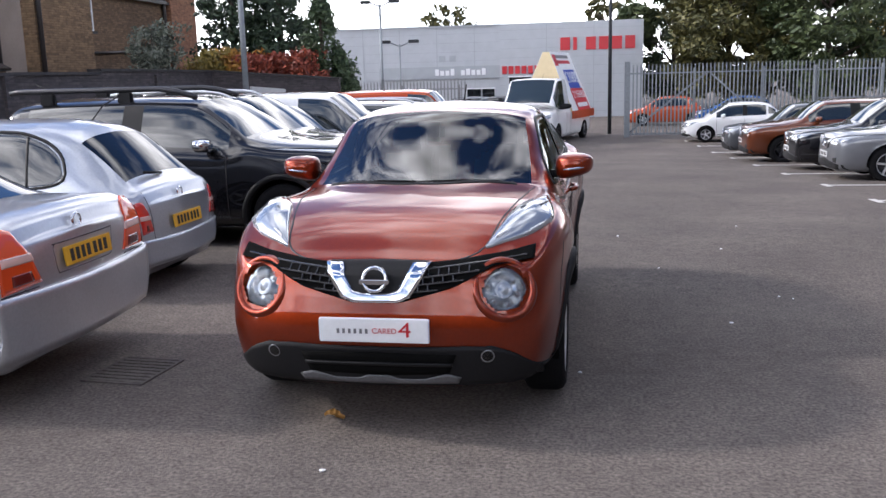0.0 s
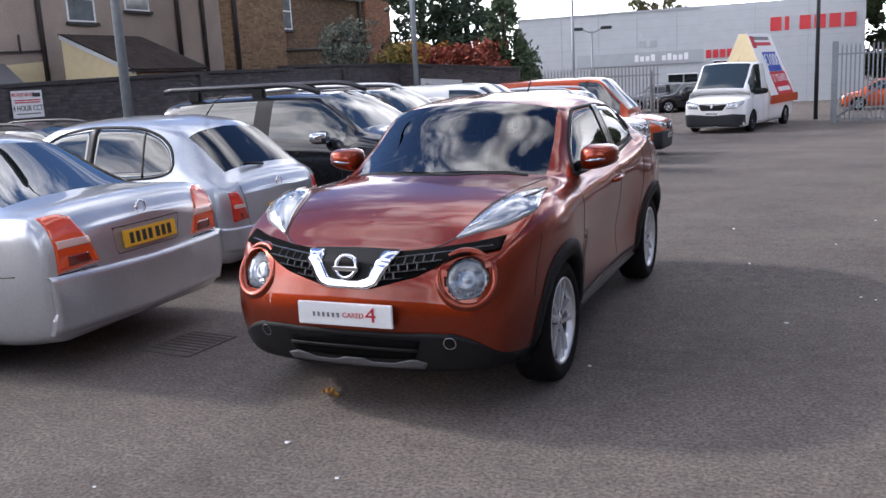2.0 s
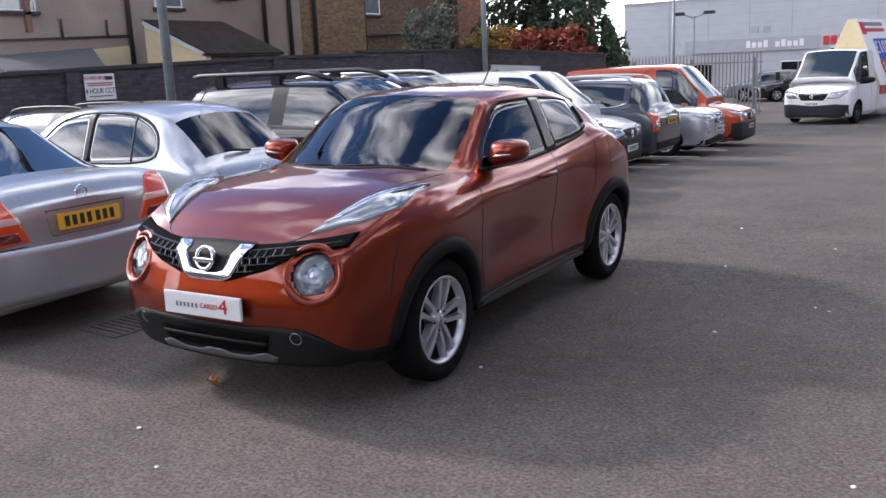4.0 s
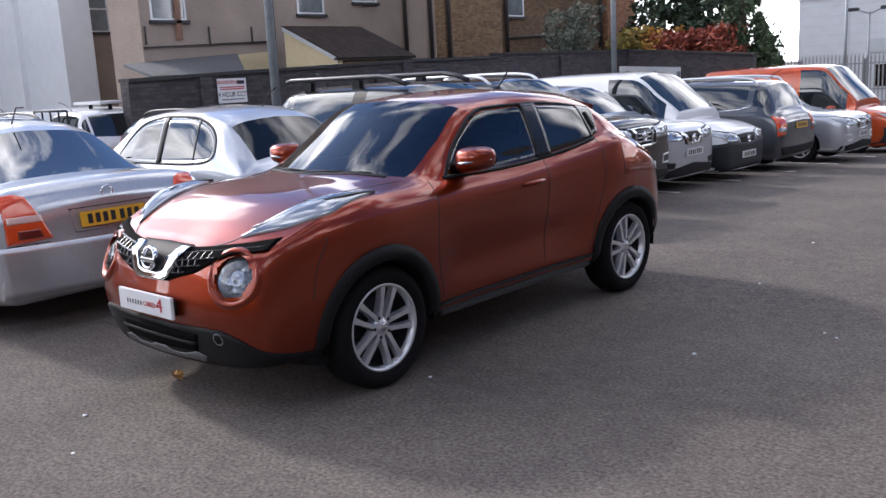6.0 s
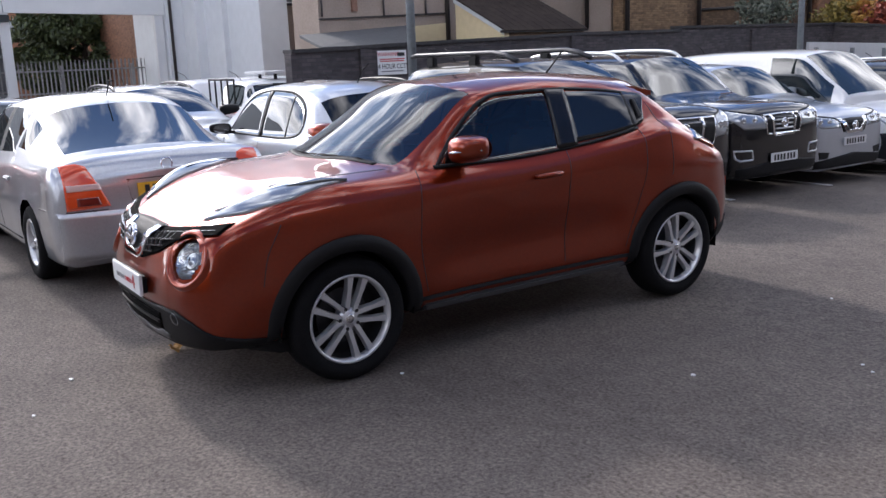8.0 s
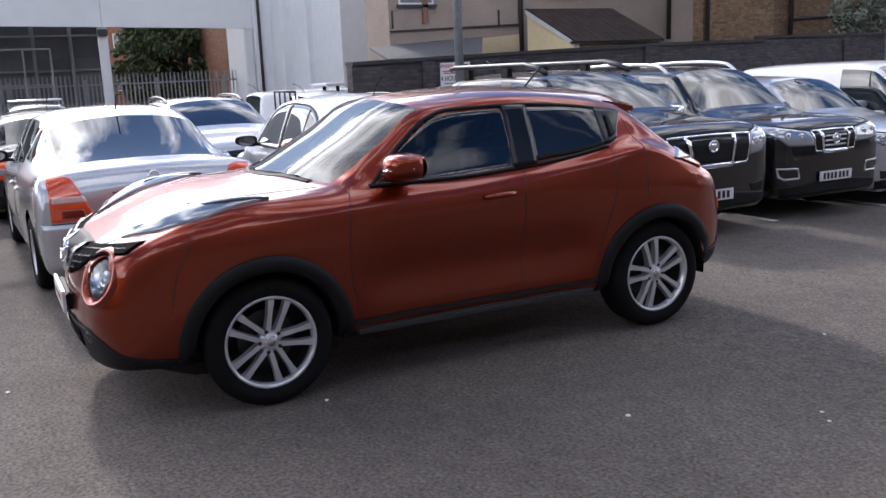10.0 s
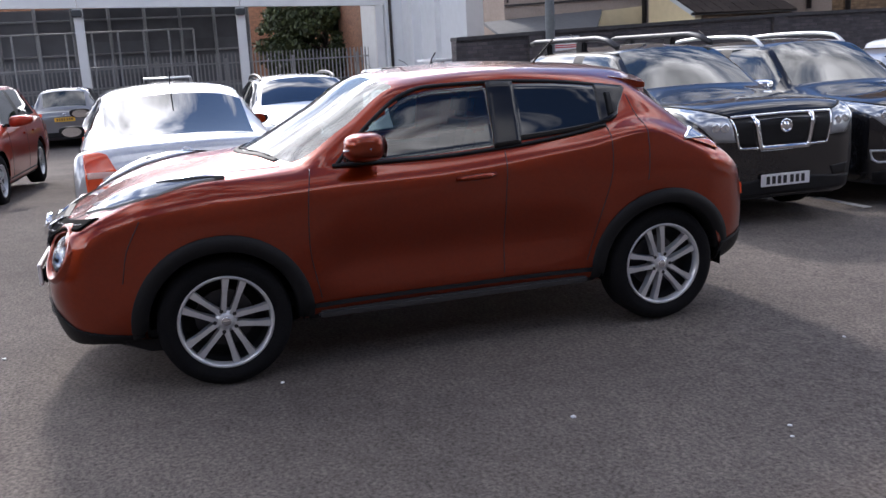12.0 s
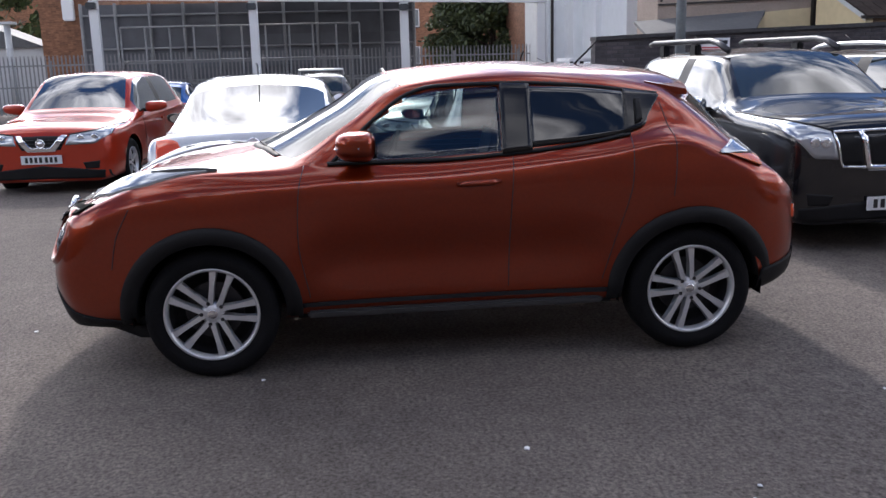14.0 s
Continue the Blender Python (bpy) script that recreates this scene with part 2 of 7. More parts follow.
def words(text, m, height, material, parent, name="lettering", depth=0.004, wide=1.0):
    cu = bpy.data.curves.new(name, "FONT")
    cu.body, cu.size, cu.extrude, cu.align_x, cu.align_y = text, height * 1.38, depth, "CENTER", "CENTER"
    tmp = bpy.data.objects.new("tmp", cu)
    scene.collection.objects.link(tmp)
    dg = bpy.context.evaluated_depsgraph_get()
    me = bpy.data.meshes.new_from_object(tmp.evaluated_get(dg))
    bpy.data.objects.remove(tmp)
    me.transform(Matrix.Diagonal((wide, 1, 1, 1)))
    me.transform(m)
    me.materials.clear()
    me.materials.append(material)
    ob = new(name, me)
    ob.parent = parent
    return ob


def ground_z(x, y):
    """The yard is level round the red car and falls gently beyond it, to the north and to the west."""
    d = max(0.0, min(y, 26.0) - 2.8)
    w = max(0.0, min(-x, 17.0) - 6.5)
    return -0.042 * d * d / (d + 1.2) - 0.042 * w * w / (w + 1.5)


# ---- cars ----
def pchip(P, u):
    """Monotone cubic through rows P at parameters u."""
    P = np.asarray(P, float)
    n = len(P)
    d = np.diff(P, axis=0)
    t = np.zeros_like(P)
    a, b = d[:-1], d[1:]
    ok = a * b > 0
    t[1:-1] = np.where(ok, 2 * a * b / np.where(ok, a + b, 1), 0)
    t[0], t[-1] = d[0], d[-1]
    i = np.clip(np.floor(u).astype(int), 0, n - 2)
    f = (u - i).reshape(-1, *[1] * (P.ndim - 1))
    h00, h10, h01, h11 = 2 * f**3 - 3 * f**2 + 1, f**3 - 2 * f**2 + f, -2 * f**3 + 3 * f**2, f**3 - f**2
    return h00 * P[i] + h10 * t[i] + h01 * P[i + 1] + h11 * t[i + 1]


NU, NV = 8, 6


class Shell:
    """A car body as a grid of columns (nose to tail) and rows (floor, side, glass, roof). Front axle at x = 0, nose towards +x."""

    def __init__(self, cols, nu=NU, nv=NV):
        self.names = {c["n"]: i for i, c in enumerate(cols) if "n" in c}
        self.nu, self.nv = nu, nv
        P = []
        for c in cols:
            w, zb, zt, ze, zl = c["w"], c["zb"], c["zt"], c["ze"], c["zl"]
            we, wb = c["we"], c.get("wb", 0.94) * w
            zm = c.get("zm", zb + (zl - zb) * 0.50)
            P.append([
                (c["x"], 0, zb), (c["x"], w * 0.80, zb), (c["x"], w * c.get("ws", 0.955), zb + 0.07), (c["x"], w, zm),
                (c["x"], w * c.get("wk", 0.985), zl - c.get("sh", 0.10)), (c["x"], wb, zl),
                (c["x"], wb + (we - wb) * 0.42, zl + (ze - zl) * 0.52), (c["x"], we, ze),
                (c["x"], we * 0.56, zt - (zt - ze) * 0.25), (c["x"], 0, zt)])
            bow, lean = c.get("bow", 0), c.get("lean", 0)
            for r, k in ((8, 0.75), (9, 1.0)):
                px, py, pz = P[-1][r]
                P[-1][r] = (px + bow * k, py, pz)
            if lean:
                P[-1] = [(px - lean * max(0, pz - 0.58) - lean * 1.1 * max(0, 0.46 - pz), py, pz) for px, py, pz in P[-1]]
        P = np.array(P)
        u = np.arange((len(cols) - 1) * nu + 1) / nu
        v = np.arange(9 * nv + 1) / nv
        self.G = pchip(pchip(P, u).transpose(1, 0, 2), v).transpose(1, 0, 2)
        self.nu_n, self.nv_n = len(u), len(v)
        self.panes = {}
        self.gone = np.zeros((self.nu_n - 1, self.nv_n - 1), bool)
        self.full = ~self.gone

    def col(self, name, add=0.0):
        return int(round((self.names[name] + add) * self.nu))

    def take(self, name, u0, u1, v0, v1):
        """Marks a block of the grid as a pane of its own."""
        self.panes[name] = (u0, u1, int(round(v0 * self.nv)), int(round(v1 * self.nv)))
        self.gone[u0:u1, int(round(v0 * self.nv)):int(round(v1 * self.nv))] = True

    def side_y(self, x, z):
        """Half width of the body's side at x and height z."""
        i = int(np.argmin(abs(self.G[:, 0, 0] - x)))
        rows = self.G[i, self.nv:]
        k = int(np.argmax(rows[:, 2]))
        return float(np.interp(z, rows[:k + 1, 2], rows[:k + 1, 1]))

    def arches(self, centres, r):
        """Cuts round openings for the wheels."""
        low = self.G[:, :5 * self.nv + 1]
        for cx, cz in centres:
            dx, dz = low[..., 0] - cx, low[..., 2] - cz
            d = np.hypot(dx, dz)
            wide = low[..., 1] > 0.45
            inside = (d < r) & wide
            k = inside[:-1, :-1] & inside[1:, :-1] & inside[:-1, 1:] & inside[1:, 1:]
            self.gone[:, :5 * self.nv] |= k
            f = np.where(inside, r / np.maximum(d, 1e-4), 1)
            moved = np.maximum(cz + dz * f, low[..., 2])
            self.G[:, :5 * self.nv + 1, 0] = np.where(inside & (dz > -0.05), cx + dx * f, low[..., 0])
            self.G[:, :5 * self.nv + 1, 2] = np.where(inside & (dz > -0.05), moved, low[..., 2])

    def cut_front(self, y, z, r):
        """Opens a round hole in the nose."""
        c = (self.G[:-1, :-1] + self.G[1:, :-1] + self.G[:-1, 1:] + self.G[1:, 1:]) / 4
        self.gone |= (np.hypot(c[..., 1] - y, c[..., 2] - z) < r) & (c[..., 0] > 0.3)

    def cut_side(self, poly):
        """Opens the side glass inside a polygon of (x, z) pairs."""
        c = (self.G[:-1, :-1] + self.G[1:, :-1] + self.G[:-1, 1:] + self.G[1:, 1:]) / 4
        X, Z = c[..., 0], c[..., 2]
        inside = np.zeros(X.shape, bool)
        for (x0, z0), (x1, z1) in zip(poly, poly[1:] + poly[:1]):
            cross = (z0 > Z) != (z1 > Z)
            t = x0 + (Z - z0) * (x1 - x0) / (z1 - z0 if abs(z1 - z0) > 1e-9 else 1e-9)
            inside ^= cross & (X < t)
        inside &= c[..., 1] > 0.45
        self.gone |= inside

    def mesh(self, keep):
        """Vertices and faces, on both sides, of the cells that keep marks."""
        nv = self.nv_n
        A = self.G.reshape(-1, 3)
        B = A * np.array([1, -1, 1])
        ii, jj = np.nonzero(keep)
        a, b, c, d = ii * nv + jj, (ii + 1) * nv + jj, (ii + 1) * nv + jj + 1, ii * nv + jj + 1
        F = np.concatenate([np.stack([a, b, c, d], 1), np.stack([d, c, b, a], 1) + len(A)])
        V = np.concatenate([A, B])
        used = np.unique(F)
        index = np.full(len(V), -1)
        index[used] = np.arange(len(used))
        return V[used], index[F]

    def cap(self, which, bulge):
        """The front or rear face, bowed outwards."""
        s = self.G[0 if which == "nose" else -1]
        sign = 1 if which == "nose" else -1
        n = 12
        vs, fs = [], []
        for j in range(self.nv_n):
            for k in range(n + 1):
                q = -1 + 2 * k / n
                vs.append((s[j, 0] + sign * bulge * (1 - q * q) * min(1, s[j, 1] / 0.3), s[j, 1] * q, s[j, 2]))
        for j in range(self.nv_n - 1):
            for k in range(n):
                a = j * (n + 1) + k
                f = (a, a + 1, a + n + 2, a + n + 1)
                fs.append(f if sign > 0 else f[::-1])
        return vs, fs


def glaze(name, verts, faces, material, parent):
    """A curved pane whose normals turn evenly from edge to edge."""
    ob = mesh_ob(name, verts, faces, material, parent, smooth=True)
    me = ob.data
    bm = bmesh.new()
    bm.from_mesh(me)
    bmesh.ops.remove_doubles(bm, verts=bm.verts, dist=0.001)
    bmesh.ops.recalc_face_normals(bm, faces=bm.faces)
    bm.to_mesh(me)
    bm.free()
    n = np.zeros(len(me.vertices) * 3)
    me.vertices.foreach_get("normal", n)
    n = n.reshape(-1, 3)
    e = np.array([tuple(q.vertices) for q in me.edges])
    for _ in range(14):
        a = n * 2.0
        np.add.at(a, e[:, 0], n[e[:, 1]])
        np.add.at(a, e[:, 1], n[e[:, 0]])
        n = a / np.linalg.norm(a, axis=1, keepdims=True)
    me.normals_split_custom_set_from_vertices([tuple(q) for q in n])
    return ob


def body_parts(sh, paint_m, glass_m, parent, bulges, rear_m=None, screen_m=None):
    keep = ~sh.gone
    v, f = sh.mesh(keep)
    v, f = [tuple(p) for p in v], [tuple(q) for q in f]
    for which, b in zip(("nose", "tail"), bulges):
        cv, cf = sh.cap(which, b)
        o = len(v)
        v += cv
        f += [tuple(i + o for i in q) for q in cf]
    body = bpy.data.meshes.new("body")
    body.from_pydata(v, [], f)
    body.materials.append(paint_m)
    bm = bmesh.new()
    bm.from_mesh(body)
    bmesh.ops.remove_doubles(bm, verts=bm.verts, dist=0.0006)
    bmesh.ops.dissolve_degenerate(bm, dist=0.0004, edges=bm.edges)
    bmesh.ops.recalc_face_normals(bm, faces=bm.faces)
    bm.to_mesh(body)
    bm.free()
    fv, ff = sh.mesh(sh.full)
    fv, ff = [tuple(q) for q in fv], [tuple(int(i) for i in q) for q in ff]
    for which, b in zip(("nose", "tail"), bulges):
        cv, cf = sh.cap(which, b)
        o = len(fv)
        fv += cv
        ff += [tuple(i + o for i in q) for q in cf]
    tree = BVHTree.FromPolygons(fv, ff)
    body.polygons.foreach_set("use_smooth", [True] * len(body.polygons))
    ob = new("body", body)
    ob.parent = parent
    for name, (u0, u1, v0, v1) in sh.panes.items():
        k = np.zeros_like(keep)
        k[u0:u1, v0:v1] = True
        pv, pf = sh.mesh(k)
        half = len(pf) // 2
        if name in ("windscreen", "rear_window", "light_bar"):
            glaze(name, pv, pf, rear_m if rear_m and name == "rear_window" else screen_m if screen_m and name == "windscreen" else (M_SCREEN if glass_m == M_SIDEGLASS else glass_m), parent)
        else:
            for q in (pf[:half], pf[half:]):
                used = np.unique(q)
                idx = np.full(len(pv), -1)
                idx[used] = np.arange(len(used))
                mesh_ob(name, pv[used], idx[q], M_TRIM if name.endswith("pillar") else glass_m, parent, smooth=True)
    return ob, tree


def drape(name, tree, upper, lower, along, material, parent, off=0.006, depth=0.03, n=16, m=6, label="", smooth=True, bulge=0.0, off_end=None):
    """A sheet between two lines, laid on the body along one axis. Lines hold pairs: (y, z) along x, (x, z) along y, (x, y) along z."""
    def at(line, t):
        line = [Vector(p) for p in line]
        ls = [0]
        for a, b in zip(line, line[1:]):
            ls.append(ls[-1] + (b - a).length)
        s = t * ls[-1]
        for i in range(len(line) - 1):
            if s <= ls[i + 1] + 1e-9:
                return line[i].lerp(line[i + 1], (s - ls[i]) / max(1e-9, ls[i + 1] - ls[i]))
        return line[-1]

    axis, sign = along[1], (1 if along[0] == "+" else -1)
    grid, last = [], None
    for i in range(n + 1):
        a, b = at(upper, i / n), at(lower, i / n)
        for j in range(m + 1):
            p = a.lerp(b, j / m)
            if axis == "x":
                o, d = Vector((sign * 6, p.x, p.y)), Vector((-sign, 0, 0))
            elif axis == "y":
                o, d = Vector((p.x, sign * 3, p.y)), Vector((0, -sign, 0))
            else:
                o, d = Vector((p.x, p.y, 4)), Vector((0, 0, -1))
            hit, nor, _, _ = tree.ray_cast(o, d)
            if hit is None:
                hit, nor = (last or o + d * 2), -d
            if nor.dot(d) > 0:
                nor = -nor
            last = hit
            grid.append((hit.copy(), (nor - d * 0.4).normalized(), d))
    off_end = off if off_end is None else off_end
    vs = [h + nn * (off + (off_end - off) * (q // (m + 1)) / n + bulge * math.sin(math.pi * (q // (m + 1)) / n) * math.sin(math.pi * (q % (m + 1)) / m)) for q, (h, nn, d) in enumerate(grid)]
    fs = [(i * (m + 1) + j, i * (m + 1) + j + 1, (i + 1) * (m + 1) + j + 1, (i + 1) * (m + 1) + j) for i in range(n) for j in range(m)]
    ring = [j for j in range(m + 1)] + [i * (m + 1) + m for i in range(1, n + 1)] + [n * (m + 1) + j for j in range(m - 1, -1, -1)] + [i * (m + 1) for i in range(n - 1, 0, -1)]
    base = len(vs)
    vs += [vs[r] + grid[r][2] * depth for r in ring]
    k = len(ring)
    for q in range(k):
        fs.append((ring[q], ring[(q + 1) % k], base + (q + 1) % k, base + q))
    bm = bmesh.new()
    bv = [bm.verts.new(v) for v in vs]
    for f in fs:
        try:
            bm.faces.new([bv[i] for i in f])
        except ValueError:
            pass
    bmesh.ops.recalc_face_normals(bm, faces=bm.faces)
    ob = part(name, bm, material, parent, label)
    if smooth:
        me = ob.data
        for q, poly in enumerate(me.polygons):
            poly.use_smooth = q < n * m
    return ob


def line_on(name, tree, pts, width, along, material, parent, off=0.004, depth=0.01, n=24):
    """A narrow band along a line on the body."""
    P = [Vector(p) for p in pts]
    up, lo = [], []
    for i, p in enumerate(P):
        d = (P[min(i + 1, len(P) - 1)] - P[max(i - 1, 0)]).normalized()
        q = Vector((-d.y, d.x)) * width / 2
        up.append(p + q)
        lo.append(p - q)
    return drape(name, tree, up, lo, along, material, parent, off, depth, n, 1)


def smooth_line(pts, n=40):
    return [tuple(p) for p in pchip(np.array(pts, float), np.linspace(0, len(pts) - 1, n))]


WHEELS = {}


def wheel_meshes(r, rim, spokes, twin, material):
    key = (round(r, 3), round(rim, 3), spokes, twin, material.name)
    if key in WHEELS:
        return WHEELS[key]
    hw = 0.108
    holder = new("holder")
    tyre = lathe("tyre", [(rim * 0.97, -hw * 0.9), (rim + 0.01, -hw), (r - 0.05, -hw * 1.06), (r - 0.012, -hw * 0.85), (r, -hw * 0.6), (r, hw * 0.6), (r - 0.012, hw * 0.88),
                          (r - 0.04, hw * 1.05), (rim + 0.03, hw * 1.04), (rim + 0.006, hw * 0.95), (rim * 0.97, hw * 0.88)], M_RUBBER, seg=56)
    barrel = lathe("rim", [(rim * 0.90, -hw * 0.8), (rim * 0.93, hw * 0.4), (rim * 0.95, hw * 0.82), (rim * 1.005, hw * 0.90), (rim * 0.985, hw * 0.98), (rim * 0.93, hw * 0.90), (rim * 0.91, hw * 0.4)], material, seg=56)
    well9 = lathe("rim_barrel", [(rim * 0.905, hw * 0.55), (rim * 0.86, hw * 0.1), (rim * 0.84, -hw * 0.5), (rim * 0.5, -hw * 0.6), (0.0, -hw * 0.6)], M_ALLOY_DARK, seg=40)
    back = lathe("brake_disc", [(0.0, -0.03), (rim * 0.62, -0.03), (rim * 0.62, -0.01), (0.0, -0.01)], M_ALLOY_DARK, seg=32, smooth=False)
    bm = bmesh.new()
    for s in range(spokes):
        for side in ((-1, 1) if twin else (0,)):
            a = math.tau * s / spokes + math.pi / 2
            w0, w1 = (0.033, 0.047) if twin else (0.05, 0.036)
            o0, o1 = side * 0.023, side * 0.047
            vs = []
            for rr, w, o, y, th in ((rim * 0.16, w0, o0 * 0.9, hw * 0.72, 0.05), (rim * 0.6, w0 * 0.9, (o0 + o1) / 2, hw * 0.80, 0.04), (rim * 0.96, w1, o1, hw * 0.80, 0.03)):
                for t, dy in ((-w / 2, -th), (-w / 2 * 0.8, 0), (w / 2 * 0.8, 0), (w / 2, -th)):
                    p = Vector((rr, y + dy, o + t))
                    vs.append(bm.verts.new(Matrix.Rotation(-a, 4, "Y") @ p))
            for q in (0, 4):
                for k in range(3):
                    bm.faces.new((vs[q + k], vs[q + k + 1], vs[q + k + 5], vs[q + k + 4]))
                bm.faces.new((vs[q + 3], vs[q], vs[q + 4], vs[q + 7]))
    bmesh.ops.recalc_face_normals(bm, faces=bm.faces)
    spoke = part("spokes", bm, material, None)
    hub = lathe("hub_cap", [(0.0, hw * 0.80), (rim * 0.13, hw * 0.80), (rim * 0.17, hw * 0.72), (rim * 0.24, hw * 0.66), (rim * 0.24, hw * 0.1)], material, seg=24)
    bm = bmesh.new()
    for s in range(5):
        a = math.tau * (s + 0.5) / 5 + math.pi / 2
        c = Vector((rim * 0.235 * math.cos(a), 0, rim * 0.235 * math.sin(a)))
        bm_tube(bm, [c + Vector((0, hw * 0.30, 0)), c + Vector((0, hw * 0.74, 0))], 0.011, 6)
    nuts = part("wheel_nuts", bm, M_ALLOY_DARK, None)
    logo = lathe("centre_cap", [(0.0, hw * 0.83), (rim * 0.09, hw * 0.82), (rim * 0.105, hw * 0.79)], M_CHROME, seg=20)
    every = (tyre, barrel, well9, back, spoke, hub, nuts, logo)
    out = [(o.name.split(".")[0], o.data) for o in every]
    for o in every + (holder,):
        bpy.data.objects.remove(o)
    WHEELS[key] = out
    return out


def wheels(parent, centres, half, r, rim, spokes=5, twin=False, material=None, steer=0, turned=None):
    for x in centres:
        for s in (1, -1):
            w = new("wheel")
            w.parent = parent
            w.location = (x, s * (half - 0.125), r)
            w.rotation_euler = (0, radians(17 * x + 11 * s), 0 if s > 0 else math.pi)
            if turned:
                w.rotation_euler[1] = radians(turned[0] if x == 0 else turned[1])
            if x == 0:
                w.rotation_euler[2] += radians(steer)
            for name, me in wheel_meshes(r, rim, spokes, twin, material or M_ALLOY):
                p = new(name, me)
                p.parent = w


def plate(parent, m, yellow, bars=7, w=0.52, h=0.111):
    """A number plate: a thin board with plain bars for its characters."""
    b = box("number_plate", -0.006, 0.006, -w / 2, w / 2, -h / 2, h / 2, M_PLATE_Y if yellow else M_PLATE_W, parent, "yellow rear plate" if yellow else "white front plate", 0.003, m)
    step = w * 0.84 / bars
    for k in range(bars):
        y = -w * 0.42 + step * (k + (0.5 if k < 4 else 0.72)) * 0.96
        box("plate_bar", 0.0065, 0.0085, y - 0.018, y + 0.018, -h * 0.32, h * 0.32, M_INK, b, m=m)
    return b


def mirror(parent, sh, x, z, paint_m, size=1.0, strip=False, wide=0.160, out=0.195, deep=0.12, tall=0.074, back=0.03):
    """Door mirrors on both sides: a rounded shell on a foot."""
    for s in (1, -1):
        y = sh.side_y(x, z - 0.05) * s
        bm = bmesh.new()
        r = bmesh.ops.create_uvsphere(bm, u_segments=18, v_segments=12, radius=1)
        for v in r["verts"]:
            q = [math.copysign(abs(c) ** 0.62, c) for c in v.co]
            n4 = sum(abs(c) ** 3.2 for c in q) ** (1 / 3.2)
            q = [c / max(n4, 1e-6) for c in q]
            px, py, pz = q
            taper = 1 - 0.18 * py * s
            v.co = Vector((px * (deep if px > 0 else back) * (1 - 0.25 * abs(py) ** 2), py * wide, pz * tall * taper + 0.012 * py * s)) * size
            v.co += Vector((x, y + s * out * size, z))
        ob = part("mirror", bm, paint_m, parent, smooth=True)
        box("mirror_foot", x - 0.03, x + 0.04, min(y - s * 0.03, y + s * 0.10), max(y - s * 0.03, y + s * 0.10), z - 0.075 * size, z - 0.03, M_PLASTIC, ob, bevel=0.012)
        bm = bmesh.new()
        r = bmesh.ops.create_circle(bm, cap_ends=True, segments=20, radius=1)
        for v in r["verts"]:
            v.co = Vector((x - (back + 0.004) * size, y + s * out * size + v.co.x * wide * 0.75 * size, z + v.co.y * tall * 0.85 * size))
        part("mirror_glass", bm, M_CHROME, ob)
        if strip:
            pts = [(x + deep * 1.01 * size * (1 - 0.25 * (k / 4 - 1) ** 2) - 0.004, y + s * (out + wide * 0.94 * (k / 4 - 1)) * size, z - 0.012 * size + 0.012 * (k / 4 - 1) * size) for k in range(9)]
            tube("repeater_strip", [(px - 0.085 * size * abs(k / 4 - 1) ** 3, py, pz) for k, (px, py, pz) in enumerate(pts)], 0.008, M_LAMP, ob, seg=6)


